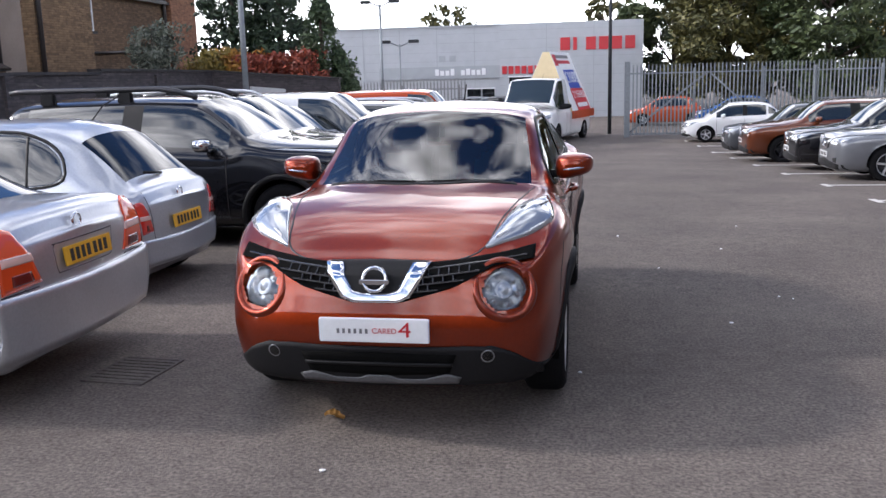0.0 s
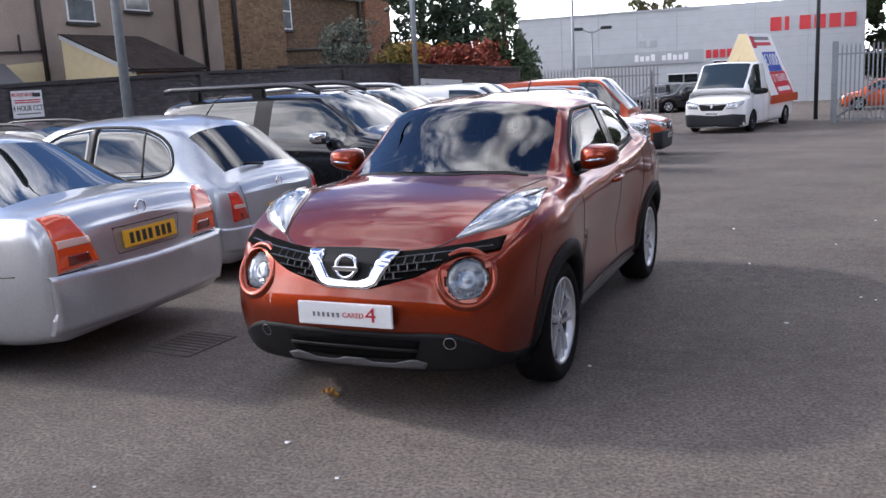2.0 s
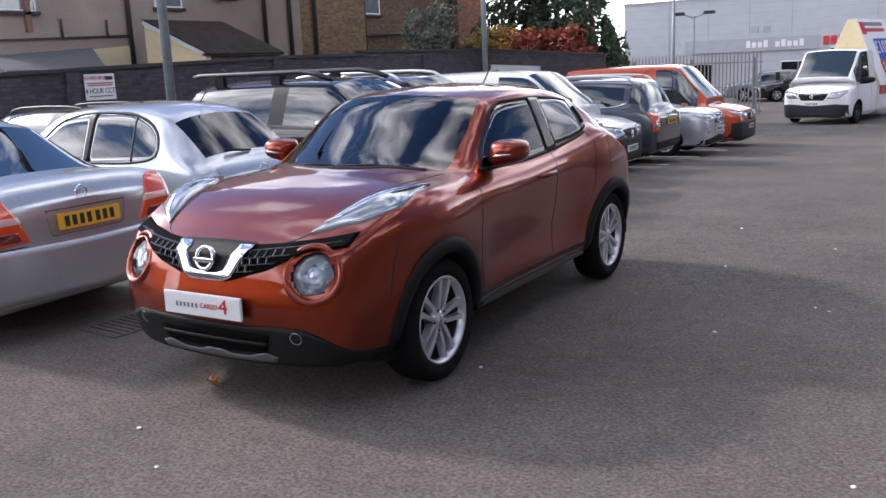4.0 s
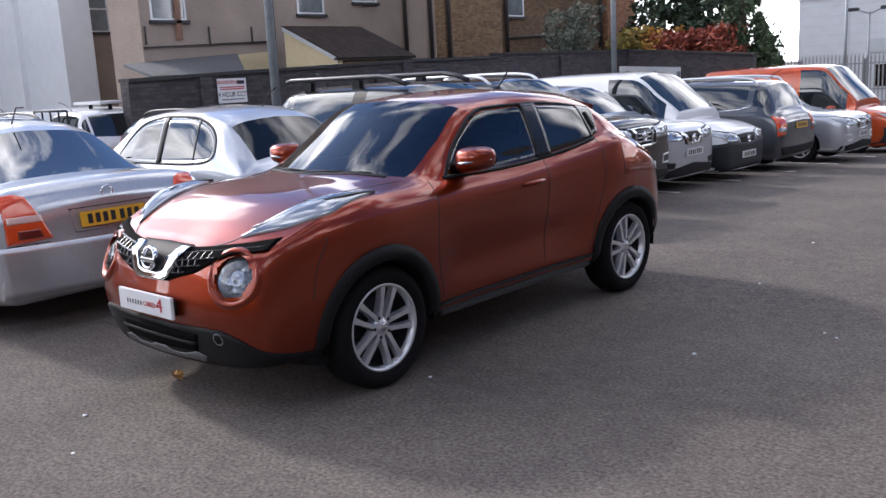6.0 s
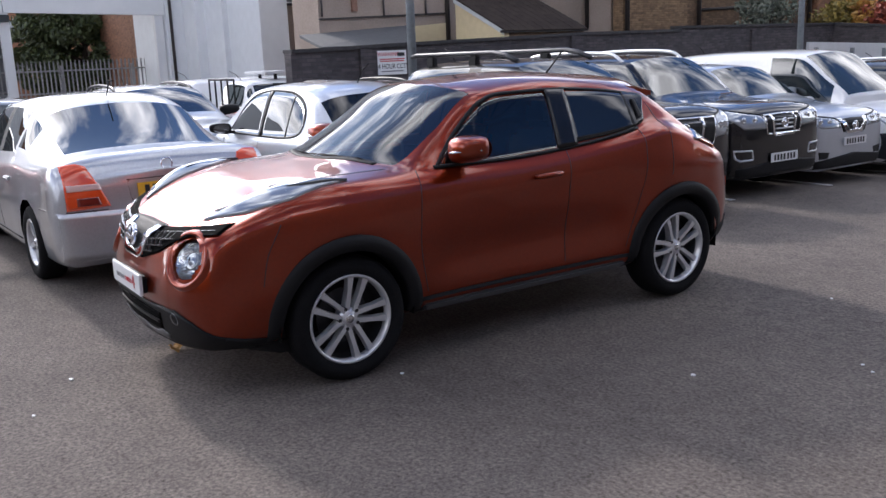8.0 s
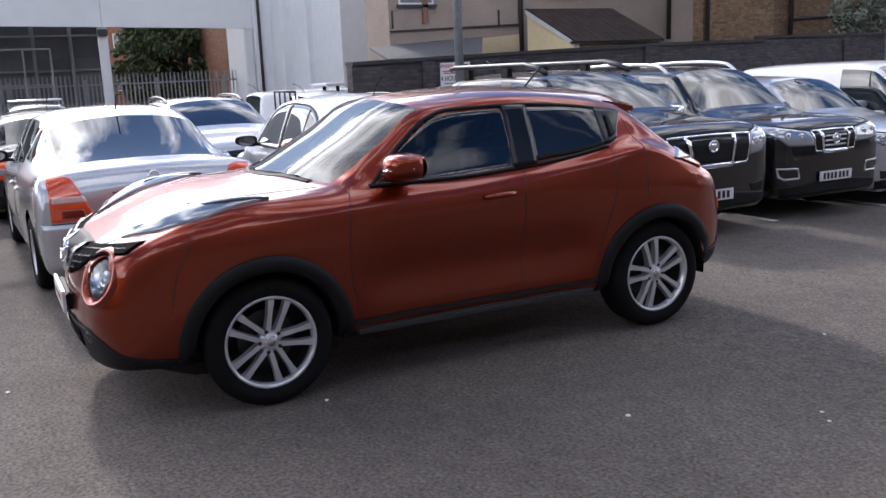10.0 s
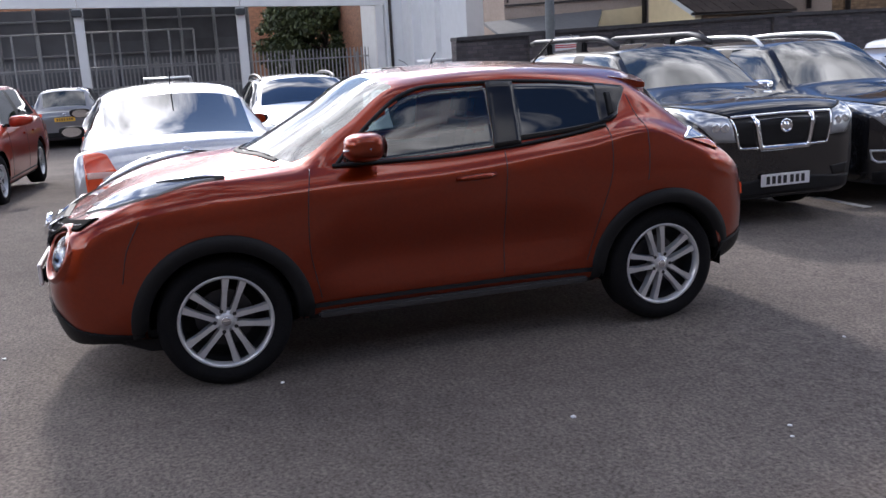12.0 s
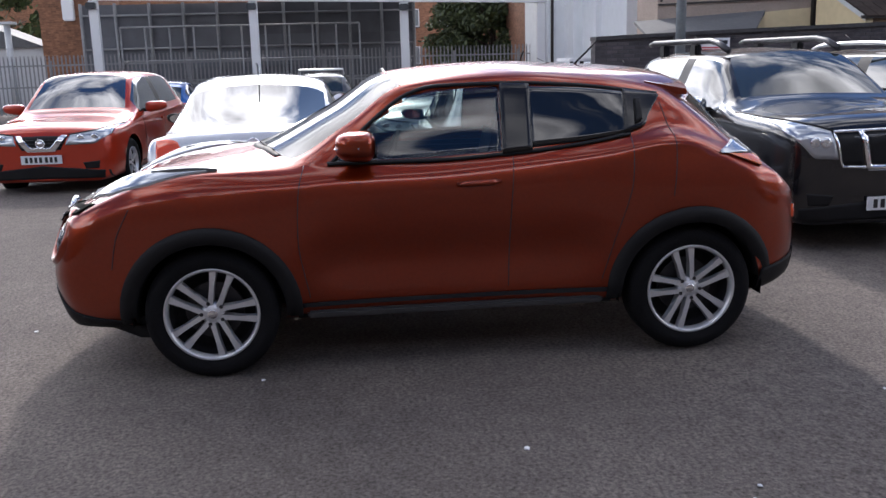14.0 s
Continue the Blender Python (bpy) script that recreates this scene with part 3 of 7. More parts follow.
def columns(p):
    """Columns of a common car from its main sizes."""
    W, fo, tail = p["W"] / 2, p["fo"], -(p["wb"] + p["ro"])
    gc, H = p["gc"], p["H"]
    nz, hz, xc, xh, xb, xr, xg, dz, tz = (p[k] for k in ("nose_z", "hood_z", "xc", "xh", "xb", "xr", "xg", "deck_z", "tail_z"))
    rw, b0, b1 = p["rw"] * W, p["belt"], p.get("belt_r", p["belt"])
    def hood(x, z, w, n=None, zb=gc, crown=0.035, sh=0.08):
        return dict(x=x, w=w * W, zb=zb, zt=z, ze=z - crown, zl=z - crown - 0.05, we=w * W * 0.74, wb=0.93, sh=sh, n=n or str(x))
    bx = p.get("box_nose", 0)
    n0, n1, n2, n3 = p.get("nw", (0.72, 0.83, 0.925, 0.985))
    t0, t1, t2 = p.get("tw", (0.95, 0.90, 0.82))
    cs = [hood(fo, nz - 0.14, n0, "nose", gc + 0.03), hood(fo - 0.05, nz - 0.05, n1, zb=gc), hood(fo - 0.16, nz, n2), hood(fo - 0.40, nz + (hz - nz) * 0.32, n3),
          hood(0.0, nz + (hz - nz) * 0.62, 1.0)]
    if xc < -0.28:
        cs.append(hood(xc + 0.24, hz - 0.012, 1.0))
    cs.append(dict(x=xc, w=W, zb=gc, zt=hz + 0.03, ze=hz - 0.0, zl=max(b0 - 0.06, hz - 0.07), we=0.80 * W, wb=0.94, n="cowl"))
    f = 0.45
    cs.append(dict(x=xc + (xh - xc) * f, w=W, zb=gc, zt=hz + (H - hz) * f + 0.05, ze=hz + (H - hz) * f - 0.02, zl=b0 - 0.02, we=0.80 * W + (rw - 0.80 * W) * f, n="mid"))
    cs.append(dict(x=xh, w=W, zb=gc, zt=H - 0.03, ze=H - 0.10, zl=b0, we=rw, n="header"))
    cs.append(dict(x=xb, w=W, zb=gc, zt=H, ze=H - 0.075, zl=b0 + (b1 - b0) * 0.4, we=rw, n="B"))
    cs.append(dict(x=(xb + xr) / 2, w=W, zb=gc, zt=H - 0.005, ze=H - 0.08, zl=b0 + (b1 - b0) * 0.7, we=rw * 0.985, n="C"))
    cs.append(dict(x=xr, w=W * 0.99, zb=gc, zt=p.get("roof_end", H - 0.05), ze=p.get("roof_end", H - 0.05) - 0.075, zl=b1, we=rw * 0.95, n="rear"))
    cs.append(dict(x=xg, w=W * 0.97, zb=gc, zt=dz + 0.02, ze=dz - 0.01, zl=dz - 0.07, we=rw * 0.98, n="glass_end"))
    if xg - tail > 0.3:
        cs.append(dict(x=tail + 0.16, w=W * t0, zb=gc + 0.04, zt=tz + 0.02, ze=tz - 0.005, zl=tz - 0.05, we=0.74 * W, n="deck"))
    cs.append(dict(x=tail + 0.05, w=W * t1, zb=gc + 0.06, zt=tz - 0.02, ze=tz - 0.045, zl=tz - 0.12, we=0.70 * W, n="tail1"))
    cs.append(dict(x=tail, w=W * t2, zb=gc + 0.10, zt=tz - 0.12, ze=tz - 0.14, zl=tz - 0.22, we=0.64 * W, n="tail"))
    return cs


def hero_columns():
    def c(x, w, zb, zt, ze, zl, we, n, **k):
        return dict(x=x, w=w, zb=zb, zt=zt, ze=ze, zl=zl, we=we, n=n, **k)
    return [
        c(0.85, 0.48, 0.27, 0.83, 0.82, 0.79, 0.40, "nose", lean=0.26, wb=0.95),
        c(0.81, 0.64, 0.265, 0.865, 0.85, 0.81, 0.50, "n1", lean=0.26, wb=0.95),
        c(0.72, 0.765, 0.26, 0.905, 0.885, 0.85, 0.56, "n2", lean=0.20, wb=0.94),
        c(0.52, 0.838, 0.265, 0.985, 0.96, 0.93, 0.60, "n3", lean=0.06, wb=0.93),
        c(0.29, 0.872, 0.265, 1.055, 1.03, 1.01, 0.62, "n4", wb=0.91),
        c(0.0, 0.8825, 0.265, 1.10, 1.075, 1.055, 0.63, "n5", wb=0.90),
        c(-0.40, 0.868, 0.265, 1.125, 1.09, 1.06, 0.66, "cowl", bow=0.22, wb=0.88),
        c(-0.72, 0.853, 0.265, 1.335, 1.25, 1.075, 0.63, "mid", bow=0.10, wb=0.90),
        c(-1.06, 0.845, 0.265, 1.525, 1.455, 1.075, 0.585, "header", bow=0.08, wb=0.92),
        c(-1.57, 0.845, 0.265, 1.565, 1.495, 1.10, 0.59, "B", wb=0.925),
        c(-2.08, 0.868, 0.265, 1.54, 1.465, 1.16, 0.565, "C", wb=0.90),
        c(-2.42, 0.8825, 0.265, 1.485, 1.41, 1.22, 0.535, "rear", bow=-0.16, wb=0.84),
        c(-2.80, 0.88, 0.275, 1.175, 1.14, 1.07, 0.60, "glass_end", bow=-0.10, wb=0.89),
        c(-2.98, 0.845, 0.30, 1.03, 1.01, 0.96, 0.60, "t1", bow=-0.08, wb=0.94),
        c(-3.11, 0.77, 0.33, 0.93, 0.91, 0.86, 0.56, "t2", bow=-0.06, wb=0.95),
        c(-3.19, 0.66, 0.35, 0.86, 0.85, 0.80, 0.50, "tail", bow=-0.02, wb=0.95)]


def ring_arch(name, sh, cx, cz, r0, r1, parent, material, a0=-12, a1=192, out=0.012):
    """A wheel-arch band that follows the body's side, on both sides."""
    n = 30
    for s in (1, -1):
        vs, fs = [], []
        for i in range(n + 1):
            a = radians(a0 + (a1 - a0) * i / n)
            for k, (r, o, inn) in enumerate(((r1, -0.006, 0), (r1 - 0.004, out, 0), ((r0 + r1) / 2, out + 0.006, 0), (r0 + 0.006, out, 0), (r0, out - 0.02, 0), (r0, -0.10, 0))):
                x, z = cx + r * math.cos(a), cz + r * math.sin(a)
                y = sh.side_y(cx + (r1 + 0.01) * math.cos(a), max(0.3, cz + (r1 + 0.01) * math.sin(a))) + o
                vs.append((x, s * y, z))
        for i in range(n):
            for k in range(5):
                q = i * 6 + k
                f = (q, q + 1, q + 7, q + 6)
                fs.append(f if s > 0 else f[::-1])
        mesh_ob(name, vs, fs, material, parent, smooth=True)


def well(parent, cx, cz, r, half):
    """The dark lining of a wheel opening, on both sides."""
    for s in (1, -1):
        vs, fs = [], []
        n = 18
        for i in range(n + 1):
            a = radians(-7 + 194 * i / n)
            for y in (half - 0.02, 0.32):
                vs.append((cx + r * math.cos(a), s * y, cz + r * math.sin(a)))
        for i in range(n):
            fs.append((2 * i, 2 * i + 1, 2 * i + 3, 2 * i + 2))
        fs.append(tuple(2 * i + 1 for i in range(n + 1)))
        mesh_ob("wheel_well", vs, fs, M_WELL, parent)


def disc_on(name, tree, y, z, profile, material, parent, out=0.0, seg=36, label="", reach=0.0, base=None):
    """A turned part set square on the front of the body at y, z."""
    by, bz = base or (y, z)
    hits = [tree.ray_cast(Vector((6, by + reach * math.cos(a), bz + reach * math.sin(a))), Vector((-1, 0, 0))) for a in (0, 1.05, 2.09, 3.14, 4.19, 5.24)]
    n = sum((h[1] if h[1].x > 0 else -h[1] for h in hits), Vector()).normalized()
    c = sum((h[0] for h in hits), Vector()) / len(hits)
    q = n.to_track_quat("Y", "Z").to_matrix().to_4x4()
    m = Matrix.Translation(c + n * out) @ q
    if base:
        m = m @ Matrix.Translation(((y - by), 0, z - bz))
    return lathe(name, profile, material, parent, label, seg, m)


def seat(parent, x, y):
    s = box("seat", x - 0.26, x + 0.24, y - 0.24, y + 0.24, 0.50, 0.66, M_SEAT, parent, bevel=0.05)
    box("backrest", -0.06, 0.06, -0.23, 0.23, 0, 0.58, M_SEAT, s, bevel=0.05, m=Matrix.Translation((x - 0.26, y, 0.62)) @ Matrix.Rotation(radians(-14), 4, "Y"))
    box("headrest", -0.05, 0.05, -0.13, 0.13, 0, 0.17, M_SEAT, s, bevel=0.04, m=Matrix.Translation((x - 0.42, y, 1.20)) @ Matrix.Rotation(radians(-10), 4, "Y"))


M_SKID = mat("grey_skid_plastic", (0.11, 0.11, 0.115), 0.45, 0.3, grain=70, var=0.2, spec=0.3)
M_MESHGREY = mat("gloss_grille_plastic", (0.075, 0.075, 0.08), 0.22, 0.4, grain=60, var=0.15)
# grey that paints the sheen along the black sill
M_SILL_GLINT = mat("grey_sill_glint", (0.05, 0.05, 0.053), 0.4, 0.3, grain=60, var=0.15)


def red_car(m):
    car = thing("red_crossover_car", m, "glossy red-orange metallic crossover car parked on dark asphalt", "car")
    sh = Shell(hero_columns(), 10, 8)
    # shoulder line, scooped doors and haunches over the wheels
    X, Y, Z = sh.G[..., 0], sh.G[..., 1], sh.G[..., 2]
    bell = lambda q: np.exp(-q * q)
    side = (Y > 0.5) & (Z < 1.07)
    doors = 1 / (1 + np.exp(-(X + 2.02) / 0.07)) / (1 + np.exp((X + 0.52) / 0.07))
    push = -0.042 * bell((Z - 0.58) / 0.17) * doors + 0.012 * bell((Z - 0.90 + 0.03 * X) / 0.06) * doors
    push += 0.030 * bell((X + 2.46) / 0.32) * bell((Z - 0.90) / 0.14) + 0.026 * bell((X - 0.02) / 0.36) * bell((Z - 0.86) / 0.12)
    sh.G[..., 1] = Y + np.where(side, push, 0)
    sh.arches(((0, 0.338), (-2.53, 0.338)), 0.385)
    sh.full = ~sh.gone
    sh.take("windscreen", sh.col("cowl", 0.1), sh.col("header", -0.1), 7.125, 9)
    sh.take("rear_window", sh.col("rear", 0.4), sh.col("glass_end", -0.1), 7.25, 9)
    front = [(-0.66, 1.085), (-0.86, 1.27), (-1.06, 1.405), (-1.20, 1.432), (-1.54, 1.438), (-1.53, 1.108), (-1.10, 1.085)]
    sh.cut_side(front)
    sh.cut_front(0.605, 0.745, 0.100)
    body, tree = body_parts(sh, M_RED, M_CLEAR, car, (0.03, 0.06))
    for cx in (0, -2.53):
        ring_arch("arch_cladding", sh, cx, 0.338, 0.374, 0.462, car, M_PLASTIC, a0=-5, a1=185 if cx == 0 else 172, out=0.014)
        well(car, cx, 0.338, 0.40, 0.86)
    wheels(car, (0, -2.53), 0.877, 0.340, 0.243, 5, True, M_ALLOY, turned=(-16, 12))
    for s in (1, -1):
        w = "+y" if s > 0 else "-y"
        # side glass with black surround
        drape("front_side_window", tree, front[:5], [front[0], front[6], front[5]], w, M_SIDECLEAR, car, 0.003, 0.0, 30, 10)
        drape("rear_side_window", tree, smooth_line([(-1.68, 1.432), (-1.95, 1.418), (-2.215, 1.388)], 12), smooth_line([(-1.67, 1.125), (-1.95, 1.150), (-2.185, 1.185)], 12), w, M_TINT, car, 0.006, 0.01, 22, 10, "dark tinted rear side glass")
        line_on("window_frame", tree, smooth_line([(-0.64, 1.078), (-0.85, 1.272), (-1.05, 1.410), (-1.20, 1.446), (-1.58, 1.452), (-1.95, 1.431), (-2.20, 1.400), (-2.40, 1.372)], 60), 0.018, w, M_TRIM, car, 0.006, 0.02, 60)
        line_on("window_frame", tree, smooth_line([(-0.62, 1.076), (-1.10, 1.076), (-1.60, 1.100), (-2.00, 1.143), (-2.20, 1.178)], 40), 0.018, w, M_TRIM, car, 0.007, 0.02, 40)
        drape("centre_pillar", tree, [(-1.53, 1.452), (-1.69, 1.447)], [(-1.52, 1.095), (-1.678, 1.108)], w, M_GLOSSBLACK, car, 0.008, 0.02, 6, 12)
        drape("quarter_panel", tree, smooth_line([(-2.20, 1.402), (-2.30, 1.388), (-2.405, 1.366)], 10), smooth_line([(-2.172, 1.178), (-2.285, 1.215), (-2.32, 1.270), (-2.405, 1.362)], 14), w, M_GLOSSBLACK, car, 0.008, 0.02, 16, 8, "black quarter panel with a hidden handle")
        drape("rear_door_handle", tree, [(-2.255, 1.345), (-2.285, 1.345)], [(-2.235, 1.225), (-2.275, 1.24)], w, M_PLASTIC, car, 0.020, 0.02, 4, 6)
        # panel gaps
        for pts in ([(-0.50, 1.07), (-0.47, 0.95), (-0.455, 0.70), (-0.50, 0.40)], [(-1.575, 1.085), (-1.56, 0.90), (-1.54, 0.40)], [(-2.20, 1.17), (-2.19, 0.95), (-2.10, 0.62), (-2.04, 0.42)],
                    [(-2.40, 1.33), (-2.42, 1.10), (-2.40, 0.86)], [(0.36, 0.90), (0.44, 0.74), (0.47, 0.60)]):
            line_on("panel_gap", tree, smooth_line(pts, 24), 0.0045, w, M_INK, car, 0.0015, 0.003, 30)
        # handle in its cup
        hy = sh.side_y(-1.385, 0.96) * s
        drape("handle_cup", tree, smooth_line([(-1.28, 0.955), (-1.385, 1.0), (-1.49, 0.96)], 12), smooth_line([(-1.28, 0.95), (-1.385, 0.915), (-1.49, 0.95)], 12), w, M_RED, car, -0.004, 0.004, 12, 4)
        tube("door_handle", [(-1.275, hy + s * 0.004, 0.957), (-1.32, hy + s * 0.036, 0.962), (-1.45, hy + s * 0.036, 0.966), (-1.495, hy + s * 0.004, 0.967)], [0.012, 0.016, 0.016, 0.012], M_RED, car)
        # sill, with an added grey bar for the ground's reflection along it
        line_on("sill_trim", tree, [(-0.43, 0.330), (-2.10, 0.330)], 0.085, w, M_PLASTIC, car, 0.010, 0.03, 20)
        y = sh.side_y(-1.2, 0.32)
        box("sill_glint_bar", -2.05, -0.48, min(s * (y - 0.02), s * (y + 0.035)), max(s * (y - 0.02), s * (y + 0.035)), 0.285, 0.325, M_SILL_GLINT, car, bevel=0.012)
        # rear lamp
        drape("rear_light", tree, [(-2.66, 1.075), (-2.78, 1.115), (-2.90, 1.10)], [(-2.66, 1.065), (-2.79, 1.055), (-2.92, 1.045)], w, M_LAMP, car, 0.014, 0.03, 14, 5, "clear and amber boomerang rear light")
        drape("amber_lens", tree, [(-2.70, 1.062), (-2.80, 1.05), (-2.92, 1.04)], [(-2.72, 1.055), (-2.81, 1.02), (-2.90, 0.985)], w, M_AMBER, car, 0.012, 0.03, 12, 4)
        # high indicator lamp on the wing
        drape("indicator_lamp", tree, smooth_line([(0.62, 0.50 * s), (0.42, 0.560 * s), (0.20, 0.615 * s), (0.0, 0.71 * s)], 14), smooth_line([(0.61, 0.52 * s), (0.46, 0.72 * s), (0.28, 0.808 * s), (-0.02, 0.772 * s)], 14), "+z", M_LAMP, car, 0.010, 0.03, 24, 10, "clear boomerang indicator lamp", bulge=0.040)
        drape("indicator_housing", tree, smooth_line([(0.31, 0.640 * s), (0.14, 0.690 * s), (-0.07, 0.758 * s)], 10), smooth_line([(0.25, 0.745 * s), (0.12, 0.771 * s), (-0.07, 0.764 * s)], 10), "+z", M_LAMP_DARK, car, 0.046, 0.020, 16, 6, "dark lamp housing with a pointed rear end", bulge=0.006, off_end=0.012)
        drape("indicator_strip", tree, [(0.57, 0.545 * s), (0.45, 0.665 * s), (0.31, 0.75 * s)], [(0.55, 0.555 * s), (0.42, 0.685 * s), (0.27, 0.765 * s)], "+z", M_PVC, car, 0.034, 0.01, 10, 2)
        # round headlamp in a painted socket
        hl = s * 0.605
        k9 = dict(reach=0.10)
        disc_on("headlamp_bezel", tree, hl, 0.745, [(0.162, -0.03), (0.150, -0.003), (0.138, 0.003), (0.124, -0.006), (0.111, -0.026), (0.104, -0.060)], M_RED, car, 0.004, **k9)
        lamp = disc_on("headlamp", tree, hl, 0.745, [(0.108, -0.075), (0.108, -0.030), (0.101, -0.024), (0.082, -0.052), (0.045, -0.068), (0.0, -0.072)], M_REFLECT, car, 0.004, label="round silver-lined headlamp", **k9)
        disc_on("projector", tree, hl, 0.745, [(0.045, -0.07), (0.045, -0.045), (0.040, -0.036), (0.036, -0.040), (0.02, -0.030), (0.0, -0.026)], M_LAMP, lamp, 0.004, 24, **k9)
        for k in range(6):
            a = math.tau * k / 6 + 0.3
            disc_on("facet", tree, hl + 0.070 * math.cos(a), 0.745 + 0.070 * math.sin(a), [(0.022, -0.062), (0.016, -0.046), (0.0, -0.040)], M_REFLECT, lamp, 0.004, 10, reach=0.10, base=(hl, 0.745))
        disc_on("lens", tree, hl, 0.745, [(0.104, -0.026), (0.088, -0.006), (0.058, 0.005), (0.022, 0.010), (0.0, 0.011)], M_LENS, lamp, 0.004, **k9)
        # fog lamp
        drape("fog_lamp_surround", tree, [(s * 0.43, 0.462), (s * 0.54, 0.488), (s * 0.63, 0.455)], [(s * 0.40, 0.37), (s * 0.55, 0.36), (s * 0.70, 0.345)], "+x", M_PLASTIC, car, 0.004, 0.03, 10, 5)
        fog = disc_on("fog_lamp", tree, s * 0.525, 0.435, [(0.036, -0.03), (0.036, 0.002), (0.029, 0.006), (0.024, 0.000), (0.0, -0.004)], M_LAMP, car, 0.004, 24)
        disc_on("lens", tree, s * 0.525, 0.435, [(0.031, 0.008), (0.016, 0.012), (0.0, 0.013)], M_LENS, fog, 0.004, 24)
        # grille wings
        drape("grille", tree, [(s * 0.19, 0.852), (s * 0.40, 0.868), (s * 0.60, 0.892), (s * 0.735, 0.915)], [(s * 0.12, 0.69), (s * 0.36, 0.755), (s * 0.55, 0.845), (s * 0.735, 0.865)], "+x", M_WELL, car, 0.010, 0.03, 36, 12)
        def top_z(y):
            return 0.843 + (y - 0.19) * 0.12

        def low_z(y):
            return 0.69 + max(0, y - 0.12) * 0.27 if y < 0.36 else (0.755 + (y - 0.36) * 0.47 if y < 0.55 else 0.845 + (y - 0.55) * 0.11)

        vs, fs = [], []

        def rib(y0, z0, y1, z1, th):
            """A short bar of the mesh, standing proud of the dark backing."""
            o = len(vs)
            d = Vector((y1 - y0, z1 - z0)).normalized() * th
            for y, z in ((y0, z0), (y1, z1)):
                x = tree.ray_cast(Vector((6, s * y, z)), Vector((-1, 0, 0)))[0].x
                for q, out in ((-1, 0.012), (-0.6, 0.024), (0.6, 0.024), (1, 0.012)):
                    vs.append((x + out, s * (y - d.y * q), z + d.x * q))
            for a in range(3):
                fs.append((o + a, o + a + 1, o + a + 5, o + a + 4))

        rows = [0.706 + 0.0315 * r for r in range(7)]
        for r, z0 in enumerate(rows):
            for k in range(13):
                y = 0.135 + k * 0.047 + (0.0235 if r % 2 else 0)
                z = z0 + (y - 0.15) * 0.10
                if y + 0.047 < 0.72 and low_z(y + 0.03) + 0.006 < z < top_z(y) - 0.004:
                    rib(y, z, y + 0.047, z + 0.0047, 0.0042)
                    if z + 0.0315 < top_z(y) - 0.002:
                        rib(y, z, y - 0.004, z + 0.0315, 0.0038)
        mesh_ob("grille_mesh", vs, fs, M_MESHGREY, car, kind="stuff")
    # centre grille, chrome V, badge
    drape("grille", tree, [(-0.24, 0.858), (0, 0.862), (0.24, 0.858)], [(-0.11, 0.70), (0, 0.70), (0.11, 0.70)], "+x", M_PLASTIC, car, 0.018, 0.03, 16, 12)
    drape("chrome_v", tree, [(-0.172, 0.852), (-0.108, 0.742), (-0.06, 0.731), (0.06, 0.731), (0.108, 0.742), (0.172, 0.852)], [(-0.255, 0.852), (-0.165, 0.712), (-0.11, 0.69), (0.11, 0.69), (0.165, 0.712), (0.255, 0.852)], "+x", M_CHROME, car, 0.025, 0.04, 36, 4, "thick chrome V-shaped grille bar")
    badge = disc_on("badge", tree, 0, 0.793, [(0.046, 0.0), (0.046, 0.016), (0.052, 0.022), (0.060, 0.022), (0.064, 0.014), (0.064, 0.0)], M_CHROME, car, 0.028)
    bx = tree.ray_cast(Vector((6, 0, 0.793)), Vector((-1, 0, 0)))[0].x
    box("badge_bar", bx + 0.028, bx + 0.054, -0.072, 0.072, 0.780, 0.806, M_CHROME, badge, bevel=0.004)
    # lower bumper
    half = [(0.30, 0.482), (0.44, 0.487), (0.56, 0.480), (0.65, 0.445), (0.72, 0.385), (0.80, 0.330)]
    drape("lower_bumper", tree, [(-y, z) for y, z in reversed(half)] + [(0, 0.482)] + half, [(-0.78, 0.285), (-0.5, 0.28), (0, 0.275), (0.5, 0.28), (0.78, 0.285)], "+x", M_PLASTIC, car, 0.008, 0.03, 48, 8)
    drape("air_intake", tree, [(-0.38, 0.445), (0, 0.455), (0.38, 0.445)], [(-0.34, 0.345), (0, 0.335), (0.34, 0.345)], "+x", M_WELL, car, 0.013, 0.01, 20, 4)
    line_on("intake_bar", tree, [(-0.36, 0.395), (0, 0.398), (0.36, 0.395)], 0.016, "+x", M_TRIM, car, 0.022, 0.015, 20)
    sk_up = [(-0.40, 0.325), (-0.33, 0.345), (-0.22, 0.315), (-0.10, 0.315), (-0.05, 0.335), (0.05, 0.335), (0.10, 0.315), (0.22, 0.315), (0.33, 0.345), (0.40, 0.325)]
    drape("skid_plate", tree, sk_up, [(-0.38, 0.292), (0, 0.288), (0.38, 0.292)], "+x", M_SKID, car, 0.012, 0.02, 36, 3, "satin grey skid plate")
    for s in (1, -1):
        w = "+y" if s > 0 else "-y"
        line_on("bumper_lip", tree, smooth_line([(0.66, 0.325), (0.55, 0.305), (0.40, 0.30)], 12), 0.055, w, M_PLASTIC, car, 0.008, 0.03, 12)
        drape("rear_bumper_corner", tree, [(-2.92, 0.43), (-3.04, 0.46), (-3.15, 0.50)], [(-2.90, 0.30), (-3.02, 0.32), (-3.12, 0.37)], w, M_PLASTIC, car, 0.008, 0.03, 10, 6)
        drape("rear_reflector", tree, [(s * 0.62, 0.74), (s * 0.74, 0.76)], [(s * 0.62, 0.68), (s * 0.74, 0.69)], "-x", M_TAIL, car, 0.01, 0.02, 6, 3)
